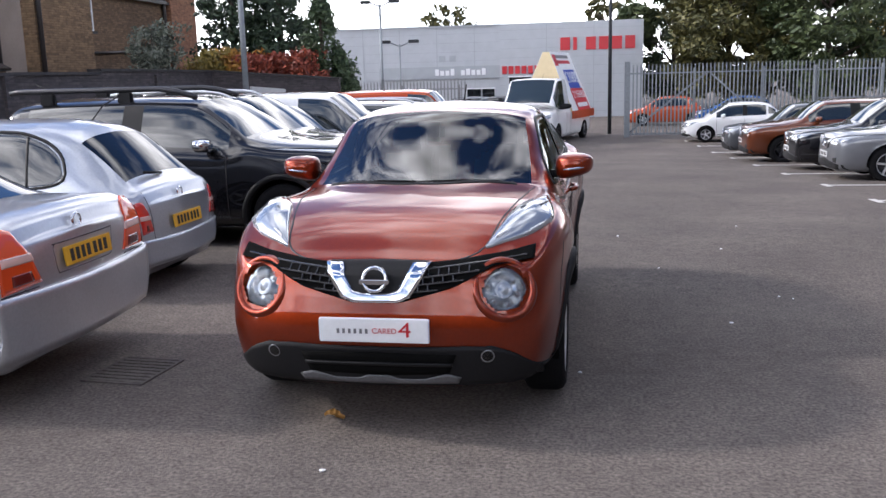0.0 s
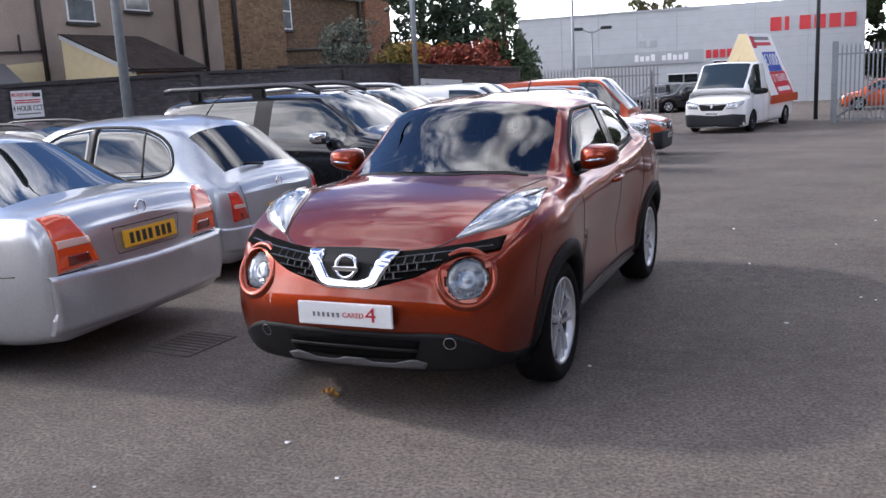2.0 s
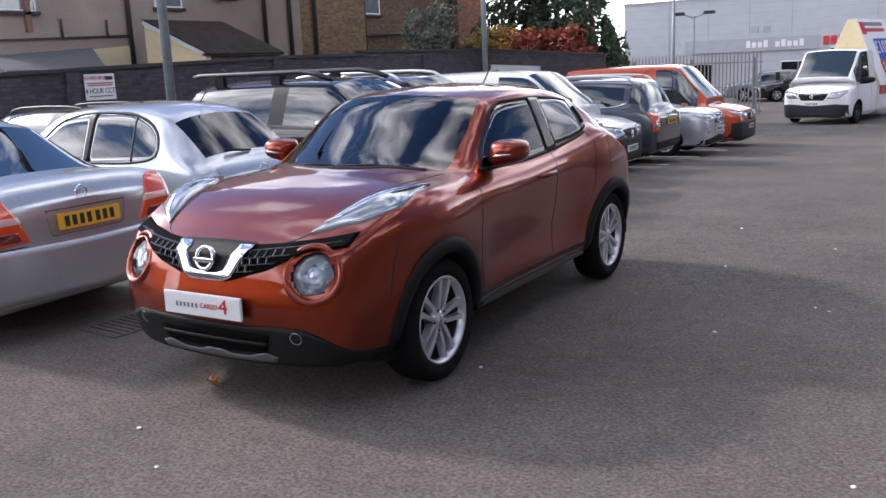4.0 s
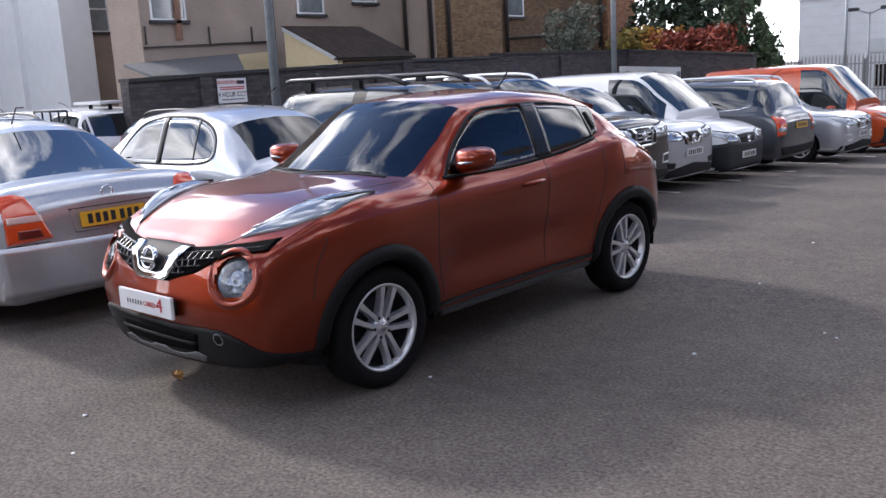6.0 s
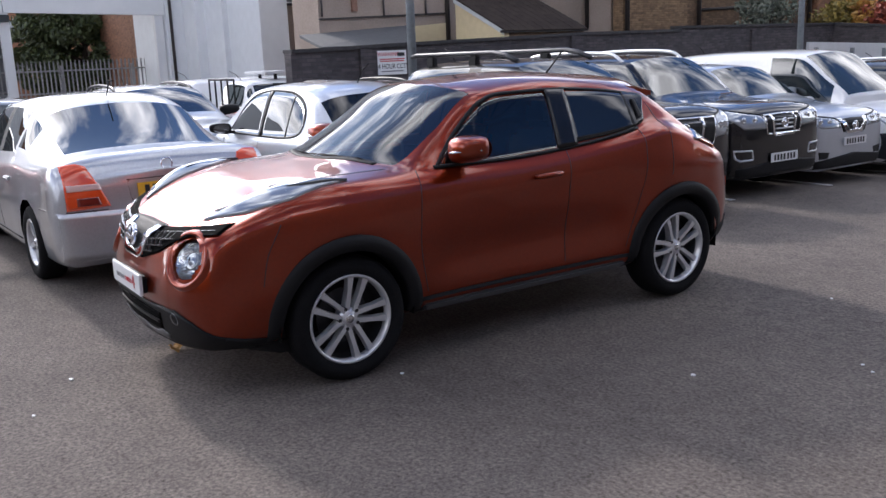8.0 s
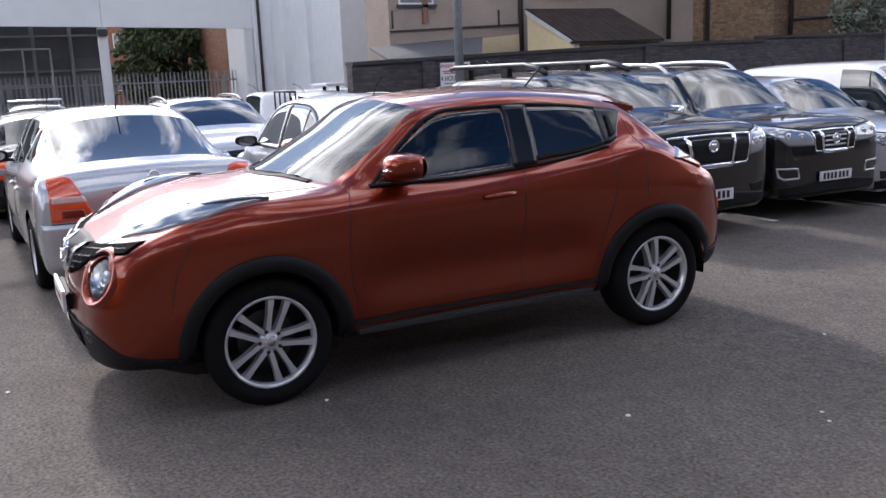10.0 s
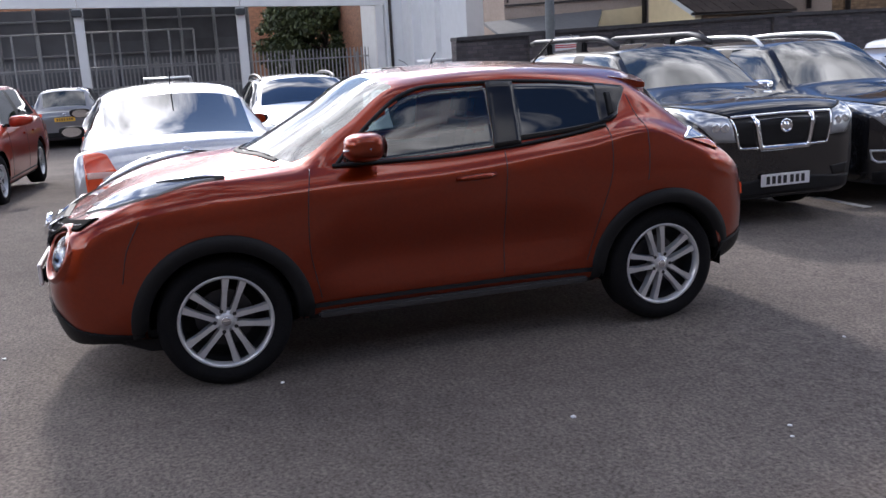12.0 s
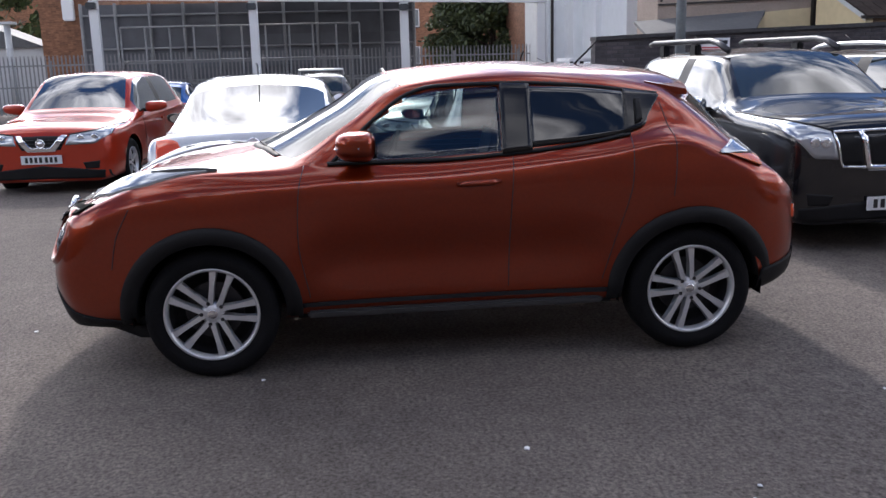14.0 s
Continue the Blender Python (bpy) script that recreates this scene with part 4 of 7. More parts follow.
    drape("rear_bumper_trim", tree, [(-0.70, 0.52), (0.70, 0.52)], [(-0.68, 0.36), (0.68, 0.36)], "-x", M_PLASTIC, car, 0.01, 0.03, 20, 4)
    # valance that sweeps down towards the wheels
    vs, fs = [], []
    for k in range(25):
        y = -0.76 + k * 1.52 / 24
        q = abs(y) / 0.76
        xf = 0.735 - 0.055 * q * q - 0.17 * q ** 5
        zb = 0.262 - 0.055 * q ** 2
        for x, z in ((xf, 0.325 - 0.01 * q), (xf - 0.03, 0.285 - 0.02 * q), (xf - 0.13, zb + 0.008), (xf - 0.21 - 0.05 * q, zb), (xf - 0.21 - 0.05 * q, 0.335)):
            vs.append((x, y, z))
    for k in range(24):
        for a in range(5):
            b = (a + 1) % 5
            fs.append((k * 5 + a, k * 5 + b, k * 5 + 5 + b, k * 5 + 5 + a))
    fs += [(4, 3, 2, 1, 0), tuple(24 * 5 + a for a in range(5))]
    mesh_ob("front_valance", vs, fs, M_PLASTIC, car)
    # show plate
    px = tree.ray_cast(Vector((6, 0, 0.57)), Vector((-1, 0, 0)))[0].x + 0.035
    pl = box("show_plate", -0.012, 0.006, -0.265, 0.265, -0.058, 0.058, M_PLATE_W, car, "white show plate with grey and red print", 0.004, pose(px, 0, 0.57))
    fx = Matrix(((0, 0, 1, 0), (1, 0, 0, 0), (0, 1, 0, 0), (0, 0, 0, 1)))
    for k in range(6):
        y = -0.178 + k * 0.0275
        box("grey_print", px + 0.0065, px + 0.008, y, y + 0.013, 0.555, 0.578, M_GREYINK, pl)
    words("CARED", Matrix.Translation((px + 0.008, 0.052, 0.568)) @ fx, 0.027, M_REDINK, pl, "red_print", 0.001, 1.0)
    words("4", Matrix.Translation((px + 0.008, 0.15, 0.572)) @ fx, 0.075, M_REDINK, pl, "red_numeral", 0.001, 1.25)
    box("plate_holder", px - 0.05, px - 0.012, -0.24, 0.24, 0.52, 0.61, M_PLASTIC, car, bevel=0.01)
    # bonnet gap, wipers, cowl
    line_on("panel_gap", tree, smooth_line([(-0.36, 0.665), (0.0, 0.625), (0.38, 0.55), (0.62, 0.49), (0.735, 0.32), (0.770, 0.0), (0.735, -0.32), (0.62, -0.49), (0.38, -0.55), (0.0, -0.625), (-0.36, -0.665)], 70), 0.008, "+z", M_INK, car, 0.0015, 0.004, 80)
    line_on("cowl_panel", tree, smooth_line([(-0.36, 0.56), (-0.29, 0.38), (-0.20, 0.0), (-0.29, -0.38), (-0.36, -0.56)], 40), 0.036, "+z", M_PLASTIC, car, 0.002, 0.01, 40)
    for line in (((-0.335, 0.46), (-0.265, 0.22), (-0.222, -0.04)), ((-0.222, -0.01), (-0.265, -0.25), (-0.345, -0.52))):
        tube("wiper", [(x, y, tree.ray_cast(Vector((x, y, 4)), Vector((0, 0, -1)))[0].z + 0.003) for x, y in line], 0.005, M_PLASTIC, car, seg=6)
    # rear spoiler, aerial, mirrors
    vs, fs = [], []
    for k in range(13):
        q = -1 + k / 6
        y = q * 0.52
        xb = -2.60 - 0.08 * (1 - q * q)
        zt = 1.475 - 0.05 * q * q
        for x, z in ((-2.36, zt + 0.012), (xb, zt - 0.035), (xb, zt - 0.065), (-2.36, zt - 0.06)):
            vs.append((x, y, z))
    for k in range(12):
        for a in range(4):
            b = (a + 1) % 4
            fs.append((k * 4 + a, k * 4 + b, k * 4 + 4 + b, k * 4 + 4 + a))
    fs += [(0, 1, 2, 3), (51, 50, 49, 48)]
    mesh_ob("roof_spoiler", vs, fs, M_RED, car)
    tube("aerial", [(-2.10, 0, 1.535), (-2.17, 0, 1.60), (-2.24, 0, 1.67)], 0.006, M_PLASTIC, car, seg=6)
    mirror(car, sh, -0.80, 1.172, M_RED, 1.0, True, wide=0.118, out=0.140, deep=0.140, tall=0.074, back=0.065)
    # cabin
    cabin = box("dashboard", -0.85, -0.45, -0.68, 0.68, 0.70, 1.03, M_CABIN, car, bevel=0.06)
    lathe("steering_wheel", [(0.165, -0.012), (0.185, -0.012), (0.19, 0.0), (0.185, 0.012), (0.165, 0.012), (0.16, 0.0), (0.165, -0.012)], M_CABIN, cabin, m=pose(-0.98, -0.36, 0.98, 0, 0, 90) @ pose(0, 0, 0, -25, 0, 0), seg=28)
    box("cabin_floor", -2.45, -0.3, -0.70, 0.70, 0.34, 0.42, M_CABIN, car)
    for y in (0.36, -0.36):
        seat(car, -1.30, y)
        seat(car, -2.10, y)
    for s in (1, -1):
        box("door_lining", -2.1, -0.5, min(s * 0.66, s * 0.74), max(s * 0.66, s * 0.74), 0.42, 1.05, M_CABIN, car, bevel=0.03)
    return car, sh, tree


M_BUMPER = mat("dark_bumper_plastic", (0.022, 0.024, 0.030), 0.55, grain=90, var=0.2, bump=0.1, spec=0.3)


def common_car(name, m, label, p, paint_m, category="car", group=""):
    """Any other car: body, panes, wheels, lamps, grille, bumpers, plates, mirrors and handles."""
    car = thing(name, m, label, category, group)
    sh = Shell(columns(p), 6, 5)
    r, wb, W = p["r"], p["wb"], p["W"] / 2
    ra = r + 0.055
    sh.arches(((0, r), (-wb, r)), ra)
    sh.full = ~sh.gone
    sh.take("windscreen", sh.col("cowl", 0.12), sh.col("header", -0.1), 7.2, 9)
    if not p.get("blind_rear"):
        sh.take("rear_window", sh.col("rear", 0.17), sh.col("glass_end", 0.0 if p["ro"] > 0.9 and p["H"] < 1.5 else -0.17), p.get("rear_v", 7.2), 9)
    arch = p.get("arch_windows", False)
    if not arch:
        sh.take("front_side_window", sh.col("cowl", 0.67), sh.col("B", -0.17), 5.2, 6.8)
    if not p.get("panel_van") and not arch:
        sh.take("centre_pillar", sh.col("B", -0.17), sh.col("B", 0.17), 5.2, 6.8)
        sh.take("rear_side_window", sh.col("B", 0.17), sh.col("C", 0.67 if p.get("quarter", True) else 0.83), 5.2, 6.8)
        if p.get("quarter", True):
            sh.take("quarter_window", sh.col("C", 0.83), sh.col("rear", 0.33), 5.4, 6.6)
    body, tree = body_parts(sh, paint_m, M_SIDEGLASS, car, (p.get("bulge", 0.05), 0.05), p.get("rear_m"), p.get("screen_m"))
    if arch:
        for w in ("+y", "-y"):
            drape("front_side_window", tree, smooth_line([(-0.52, 0.985), (-0.74, 1.195), (-1.00, 1.345), (-1.36, 1.395)], 20), [(-0.52, 0.965), (-1.37, 0.955)], w, M_SIDEGLASS, car, 0.003, 0.0, 24, 8)
            drape("rear_side_window", tree, smooth_line([(-1.44, 1.40), (-1.85, 1.39), (-2.14, 1.315), (-2.31, 1.18), (-2.36, 1.06)], 20), smooth_line([(-1.45, 0.958), (-1.80, 0.965), (-2.12, 0.98), (-2.28, 1.0), (-2.35, 1.04)], 20), w, M_SIDEGLASS, car, 0.003, 0.0, 26, 8)
            loop = smooth_line([(-0.50, 0.97), (-0.74, 1.215), (-1.00, 1.362), (-1.42, 1.415), (-1.85, 1.405), (-2.15, 1.33), (-2.33, 1.19), (-2.38, 1.05), (-2.28, 0.985), (-1.80, 0.95), (-0.50, 0.945)], 70)
            line_on("window_frame", tree, loop, 0.022, w, M_TRIM, car, 0.005, 0.012, 70)
            line_on("centre_pillar", tree, [(-1.405, 1.405), (-1.41, 0.95)], 0.09, w, M_TRIM, car, 0.006, 0.012, 10)
            line_on("window_divider", tree, [(-2.00, 1.365), (-2.06, 0.965)], 0.022, w, M_TRIM, car, 0.006, 0.012, 10)
    for cx in (0, -wb):
        well(car, cx, r, ra + 0.01, W - 0.03)
        if p.get("clad"):
            ring_arch("arch_cladding", sh, cx, r, ra, ra + 0.06, car, M_PLASTIC)
    wheels(car, (0, -wb), W - 0.005, r, r * p.get("rim", 0.64), p.get("spokes", 5), p.get("twin", False), p.get("rim_m", M_ALLOY))
    nz, gc, fo, tail, tz, H = p["nose_z"], p["gc"], p["fo"], -(wb + p["ro"]), p["tail_z"], p["H"]
    # front end
    if p.get("front", True):
        gw, gt, gb = p.get("grille_w", 0.34), nz - 0.13, nz - p.get("grille_h", 0.30)
        if "frame" in p:
            a, b, c9, bars = p["frame"]
            drape("grille", tree, [(-a, gt), (0, gt + 0.01), (a, gt)], [(-b, gb), (0, gb), (b, gb)], "+x", M_PLASTIC, car, 0.004)
            line_on("chrome_trim", tree, [(-a - 0.02, gt + 0.012), (-b - 0.02, gb - 0.012), (b + 0.02, gb - 0.012), (a + 0.02, gt + 0.012)], 0.05, "+x", M_CHROME, car, 0.013, 0.02, 36)
            line_on("chrome_trim", tree, [(-gw, gt + 0.006), (0, gt + 0.014), (gw, gt + 0.006)], 0.022, "+x", M_CHROME, car, 0.012, 0.02, 20)
            for k in range(bars):
                z = gt + (gb - gt) * (k + 1) / (bars + 1)
                line_on("grille_bar", tree, [(-b, z), (b, z)], 0.018, "+x", M_ALLOY, car, 0.009, 0.012, 10)
            for q in (1, -1):
                drape("side_slot", tree, [(q * (a + 0.05), gt - 0.012), (q * gw, gt - 0.012)], [(q * (b + 0.06), gb + 0.01), (q * (gw - c9), gb + 0.015)], "+x", M_PLASTIC, car, 0.005, n=8)
                line_on("chrome_trim", tree, [(q * gw, gt), (q * (gw - c9), gb), (q * (b + 0.03), gb - 0.006)], 0.02, "+x", M_CHROME, car, 0.010, 0.02, 12)
        else:
            drape("grille", tree, [(-gw, gt), (0, gt + 0.01), (gw, gt)], [(-gw * 0.72, gb), (0, gb), (gw * 0.72, gb)], "+x", M_PLASTIC, car, 0.004)
            for k in range(3):
                z = gt + (gb - gt) * (k + 1) / 4
                h9 = gw * (0.95 - 0.26 * (k + 1) / 4)
                line_on("grille_bar", tree, [(-h9, z), (h9, z)], 0.010, "+x", M_ALLOY_DARK, car, 0.008, 0.01, 10)
        if p.get("v_grille", "frame" not in p):
            drape("chrome_trim", tree, [(-gw * 0.75, gt + 0.012), (-gw * 0.35, gb + 0.03), (gw * 0.35, gb + 0.03), (gw * 0.75, gt + 0.012)],
                  [(-gw * 0.98, gt + 0.012), (-gw * 0.52, gb - 0.02), (gw * 0.52, gb - 0.02), (gw * 0.98, gt + 0.012)], "+x", M_CHROME, car, 0.014, n=24)
        lathe("badge", [(0.0, 0.012), (0.03, 0.012), (0.034, 0.004), (0.046, 0.004), (0.05, 0.014), (0.058, 0.014), (0.062, 0.0)], M_CHROME, car,
              m=pose(tree.ray_cast(Vector((6, 0, gt - 0.09)), Vector((-1, 0, 0)))[0].x + 0.008, 0, gt - 0.09, 0, 0, -90), seg=28)
        for s in (1, -1):
            lw = W * 0.93
            drape("headlight", tree, [(s * (gw + 0.02), gt + 0.015), (s * W * 0.75, gt + 0.06), (s * lw, gt + 0.11)], [(s * (gw - 0.03), gb + 0.06), (s * W * 0.75, gb + 0.07), (s * lw, gt + 0.0)], "+x", M_LAMP, car, 0.007, n=18)
            for yy in ((gw + 0.05 + W * 0.72) / 2 - 0.02, W * 0.74):
                zz = (gt + gb) / 2 + 0.055 + (yy - gw) * 0.05
                hx = tree.ray_cast(Vector((6, s * yy, zz)), Vector((-1, 0, 0)))[0]
                if hx is not None:
                    lathe("headlight_bowl", [(0.0, 0.012), (0.022, 0.016), (0.040, 0.013), (0.046, 0.006)], M_REFLECT, car, m=pose(hx.x + 0.002, s * yy, zz, 0, 0, -90), seg=18)
            line_on("headlight_rim", tree, [(s * (gw + 0.0), gt + 0.018), (s * W * 0.75, gt + 0.064), (s * lw, gt + 0.112)], 0.012, "+x", M_TRIM, car, 0.009, 0.01, 14)
            if p.get("fog_frame"):
                fz = gc + 0.30
                line_on("fog_lamp_surround", tree, [(s * W * 0.58, fz - 0.06), (s * W * 0.60, fz + 0.05), (s * W * 0.88, fz + 0.06), (s * W * 0.86, fz - 0.03), (s * W * 0.80, fz - 0.06), (s * W * 0.58, fz - 0.06)], 0.022, "+x", M_ALLOY, car, 0.008, 0.012, 30)
            else:
                drape("fog_lamp_surround", tree, [(s * W * 0.56, gc + 0.25), (s * W * 0.80, gc + 0.27)], [(s * W * 0.60, gc + 0.17), (s * W * 0.78, gc + 0.17)], "+x", M_TRIM, car, 0.003, n=8)
        if p.get("big_bumper"):
            drape("front_bumper", tree, [(-W * 0.96, gc + 0.46), (-W * 0.7, gc + 0.50), (0, gc + 0.44), (W * 0.7, gc + 0.50), (W * 0.96, gc + 0.46)], [(-W * 0.95, gc + 0.02), (0, gc + 0.03), (W * 0.95, gc + 0.02)], "+x", M_BUMPER, car, 0.012, n=30, m=8)
        drape("lower_bumper", tree, [(-W * 0.9, gc + 0.14), (0, gc + 0.22), (W * 0.9, gc + 0.14)], [(-W * 0.9, gc + 0.04), (0, gc + 0.05), (W * 0.9, gc + 0.04)], "+x", M_PLASTIC, car, 0.008, n=24)
        fx = tree.ray_cast(Vector((6, 0, gb - 0.12)), Vector((-1, 0, 0)))[0].x
        plate(car, pose(fx + 0.02, 0, gb - p.get("plate_drop", 0.12)), False)
    # rear end
    if p.get("back", True):
        lh = p.get("lamp_h", 0.30)
        for s in (1, -1) if "lamps" in p else ():
            y0, y1, y2, zt, zb = p["lamps"]
            zq = lambda f: zt + (zb - zt) * f
            yq = lambda f: y0 + (y1 - y0) * f
            drape("rear_light", tree, smooth_line([(s * (y0 + 0.03), zt - 0.02), (s * (y0 + y2) / 2, zt), (s * y2, zt - 0.01)], 8), [(s * y1, zb), (s * y2, zb - 0.015)], "-x", p.get("lamp_m", M_TAIL), car, 0.010, n=14, m=10)
            drape("indicator_lens", tree, [(s * (yq(0.46) + 0.01), zq(0.46)), (s * y2 * 0.98, zq(0.46))], [(s * (yq(0.60) + 0.01), zq(0.60)), (s * y2 * 0.98, zq(0.60))], "-x", M_TAIL_CLEAR, car, 0.014, n=8)
            drape("fog_lens", tree, [(s * (yq(0.76) + 0.06), zq(0.76)), (s * y2 * 0.90, zq(0.76))], [(s * (yq(0.95) + 0.06), zq(0.95)), (s * y2 * 0.90, zq(0.95))], "-x", M_SMOKE, car, 0.014, n=8)
        for s in (1, -1) if "lamps" not in p else ():
            y0, y1 = W * p.get("lamp_in", 0.62), W * 0.93
            drape("rear_light", tree, [(s * y0, tz - 0.06), (s * y1, tz - 0.02)], [(s * (y0 + 0.06), tz - 0.06 - lh), (s * y1, tz - 0.08 - lh)], "-x", M_TAIL, car, 0.008, n=8)
            drape("indicator_lens", tree, [(s * (y0 + 0.03), tz - 0.06 - lh * 0.55), (s * y1 * 0.985, tz - 0.06 - lh * 0.55)], [(s * (y0 + 0.05), tz - 0.06 - lh * 0.8), (s * y1 * 0.985, tz - 0.06 - lh * 0.8)], "-x", M_LAMP, car, 0.013, n=8)
        if p.get("rear_trim", True):
            drape("rear_bumper_trim", tree, [(-W * 0.85, gc + 0.24), (W * 0.85, gc + 0.24)], [(-W * 0.8, gc + 0.10), (W * 0.8, gc + 0.10)], "-x", M_PLASTIC, car, 0.006, n=20)
        if "bumper_z" in p:
            bz0 = p["bumper_z"]
            bump = drape("rear_bumper", tree, [(-W * 0.95, bz0), (-W * 0.5, bz0 - 0.012), (0, bz0 - 0.02), (W * 0.5, bz0 - 0.012), (W * 0.95, bz0)], [(-W * 0.93, gc + 0.13), (0, gc + 0.11), (W * 0.93, gc + 0.13)], "-x", paint_m, car, 0.020, 0.035, 40, 8)
            for w9 in ("+y", "-y"):
                line_on("panel_gap", tree, [(tail + 0.24, bz0), (-wb - ra - 0.03, bz0 - 0.02)], 0.008, w9, M_INK, car, 0.002, 0.003, 12)
        if p.get("plate_recess"):
            zq0 = p.get("plate_z", 0.7)
            line_on("plate_recess", tree, [(-0.33, zq0 + 0.085), (0.33, zq0 + 0.085), (0.30, zq0 - 0.085), (-0.30, zq0 - 0.085), (-0.33, zq0 + 0.085)], 0.008, "-x", M_GREYINK, car, 0.002, 0.003, 40)
        for pts in p.get("rear_gaps", ()):
            line_on("panel_gap", tree, pts, 0.007, "-x", M_INK, car, 0.002, 0.003, 40)
        if p.get("rear_wiper"):
            zz = p["deck_z"] + 0.05
            x0 = tree.ray_cast(Vector((-9, 0, zz)), Vector((1, 0, 0)))[0].x - 0.02
            tube("rear_wiper", [(x0, 0.0, zz), (x0 - 0.0, 0.30, zz + 0.03)], 0.012, M_PLASTIC, car)
        rb = tree.ray_cast(Vector((-9, 0, tz - 0.12)), Vector((1, 0, 0)))[0].x
        lathe("badge", [(0.036, 0.0), (0.036, 0.008), (0.045, 0.012), (0.05, 0.0)], M_CHROME, car, m=pose(rb - 0.002, 0, tz - p.get("badge_drop", 0.10), 0, 0, 90), seg=24)
        pz = p.get("plate_z", tz - 0.22)
        hx = tree.ray_cast(Vector((-9, 0, pz)), Vector((1, 0, 0)))[0].x
        plate(car, pose(hx - 0.016, 0, pz, 0, p.get("plate_tilt", -6), 180), True)
    # sides
    xm = p["xc"] + (p["xh"] - p["xc"]) * 0.62
    mirror(car, sh, xm, p["belt"] + 0.07, p.get("mirror_m", paint_m), p.get("mirror_s", 1.0))
    for s in (1, -1):
        w = "+y" if s > 0 else "-y"
        bz = p["belt"] - 0.05
        xf, xb, xr = p["xc"] - 0.22, p["xb"] + 0.02, max(p["xr"] + 0.1, -wb + 0.28)
        line_on("door_gap", tree, [(xf, bz), (xf, gc + 0.10)], 0.009, w, M_INK, car, 0.002, 0.003)
        line_on("door_gap", tree, [(xb, bz), (xb + 0.02, gc + 0.10)], 0.009, w, M_INK, car, 0.002, 0.003)
        hz = p["belt"] - 0.14
        for hx in ([xb + 0.12] if p.get("panel_van") else [xb + 0.12, xr + 0.15]):
            y = sh.side_y(hx, hz)
            box("door_handle", hx - 0.09, hx + 0.09, s * y - 0.012, s * y + 0.03 * s if s > 0 else s * y + 0.012, hz - 0.016, hz + 0.016, paint_m, car, bevel=0.01) if s > 0 else box("door_handle", hx - 0.09, hx + 0.09, s * y - 0.03, s * y + 0.012, hz - 0.016, hz + 0.016, paint_m, car, bevel=0.01)
        line_on("sill_trim", tree, [(-ra - 0.05, gc + 0.08), (-wb + ra + 0.05, gc + 0.08)], 0.10, w, M_PLASTIC, car, 0.006, 0.01, 12)
        if p.get("belt_line"):
            line_on("chrome_belt", tree, smooth_line([(p["xh"] + 0.25, p["belt"] + 0.005), (p["xb"], p["belt"] + 0.03), (p["xr"] + 0.35, p.get("belt_r", p["belt"]) + 0.025), (p["xr"] + 0.12, p.get("belt_r", p["belt"]) + 0.09)], 30), 0.022, w, M_CHROME, car, 0.008, 0.012, 30)
        if p.get("bars"):
            zr, y = H + 0.075, s * p["rw"] * W * 0.92
            x0, x1 = p["xh"] - 0.30, p["xr"] + 0.05
            tube("roof_bar", [(x0 + 0.35, y, H - 0.03), (x0 + 0.12, y, zr - 0.03), (x0 - 0.1, y, zr), (x1, y, zr), (x1 - 0.12, y, zr - 0.02)], 0.032, M_ALLOY_DARK, car)
            for xx in (x0 - 0.5, x1 + 0.35):
                box("bar_foot", xx - 0.09, xx + 0.09, y - 0.035, y + 0.035, H - 0.1, zr - 0.02, M_PLASTIC, car, bevel=0.02)
        if p.get("rails"):
            zr = H + p.get("rail_lift", 0.008)
            y = s * p["rw"] * W * 0.94
            x0, x1 = p["xh"] - 0.15, p["xr"] + 0.10
            tube("roof_rail", [(q9[0], y, q9[1]) for q9 in smooth_line([(x0 + 0.10, H - 0.10), (x0 - 0.10, zr + 0.005), (x0 - 0.5, zr + 0.035), ((x0 + x1) / 2, zr + 0.04), (x1 + 0.35, zr + 0.025), (x1 + 0.08, zr - 0.015), (x1 - 0.04, H - 0.12)], 22)], 0.024, p["rails"], car)
    tube("aerial", [(p["xr"] + 0.12, 0, H - 0.03), (p["xr"] + 0.0, 0, H + 0.10), (p["xr"] - 0.13, 0, H + p.get("aerial", 0.16))], 0.006, M_PLASTIC, car, seg=6)
    return car, sh, tree


SUV = dict(tw=(0.98, 0.95, 0.89), nw=(0.80, 0.89, 0.95, 0.99), W=1.85, H=1.74, wb=2.75, fo=0.90, ro=0.95, gc=0.24, r=0.36, nose_z=1.00, hood_z=1.12, xc=-0.40, xh=-1.10, xb=-1.75, xr=-3.25, xg=-3.55, deck_z=1.12, tail_z=1.06, rw=0.68, belt=1.08, belt_r=1.14)
HATCH = dict(W=1.66, H=1.50, wb=2.43, fo=0.76, ro=0.55, gc=0.18, r=0.30, nose_z=0.80, hood_z=1.00, xc=-0.16, xh=-0.92, xb=-1.42, xr=-2.34, xg=-2.84, roof_end=1.42, deck_z=0.96, tail_z=0.94, rw=0.68, belt=0.93, belt_r=0.98, lamp_h=0.30)
SALOON = dict(tw=(0.99, 0.98, 0.955), W=1.76, H=1.48, wb=2.68, fo=0.95, ro=0.95, gc=0.17, r=0.31, nose_z=0.74, hood_z=0.98, xc=-0.28, xh=-1.12, xb=-1.62, xr=-2.35, xg=-3.10, deck_z=1.05, tail_z=1.04, rw=0.68, belt=0.94, belt_r=1.0, lamp_h=0.36)


def at(x, y, heading, lift=0.0, base=None):
    """A car's pose: front axle at x, y; heading in degrees, 0 facing +x."""
    a = radians(heading)
    x2, y2 = x - 1.3 * math.cos(a), y - 1.3 * math.sin(a)
    z = ground_z(x2, y2)
    return pose(x, y, z + lift, 0, 0, heading)


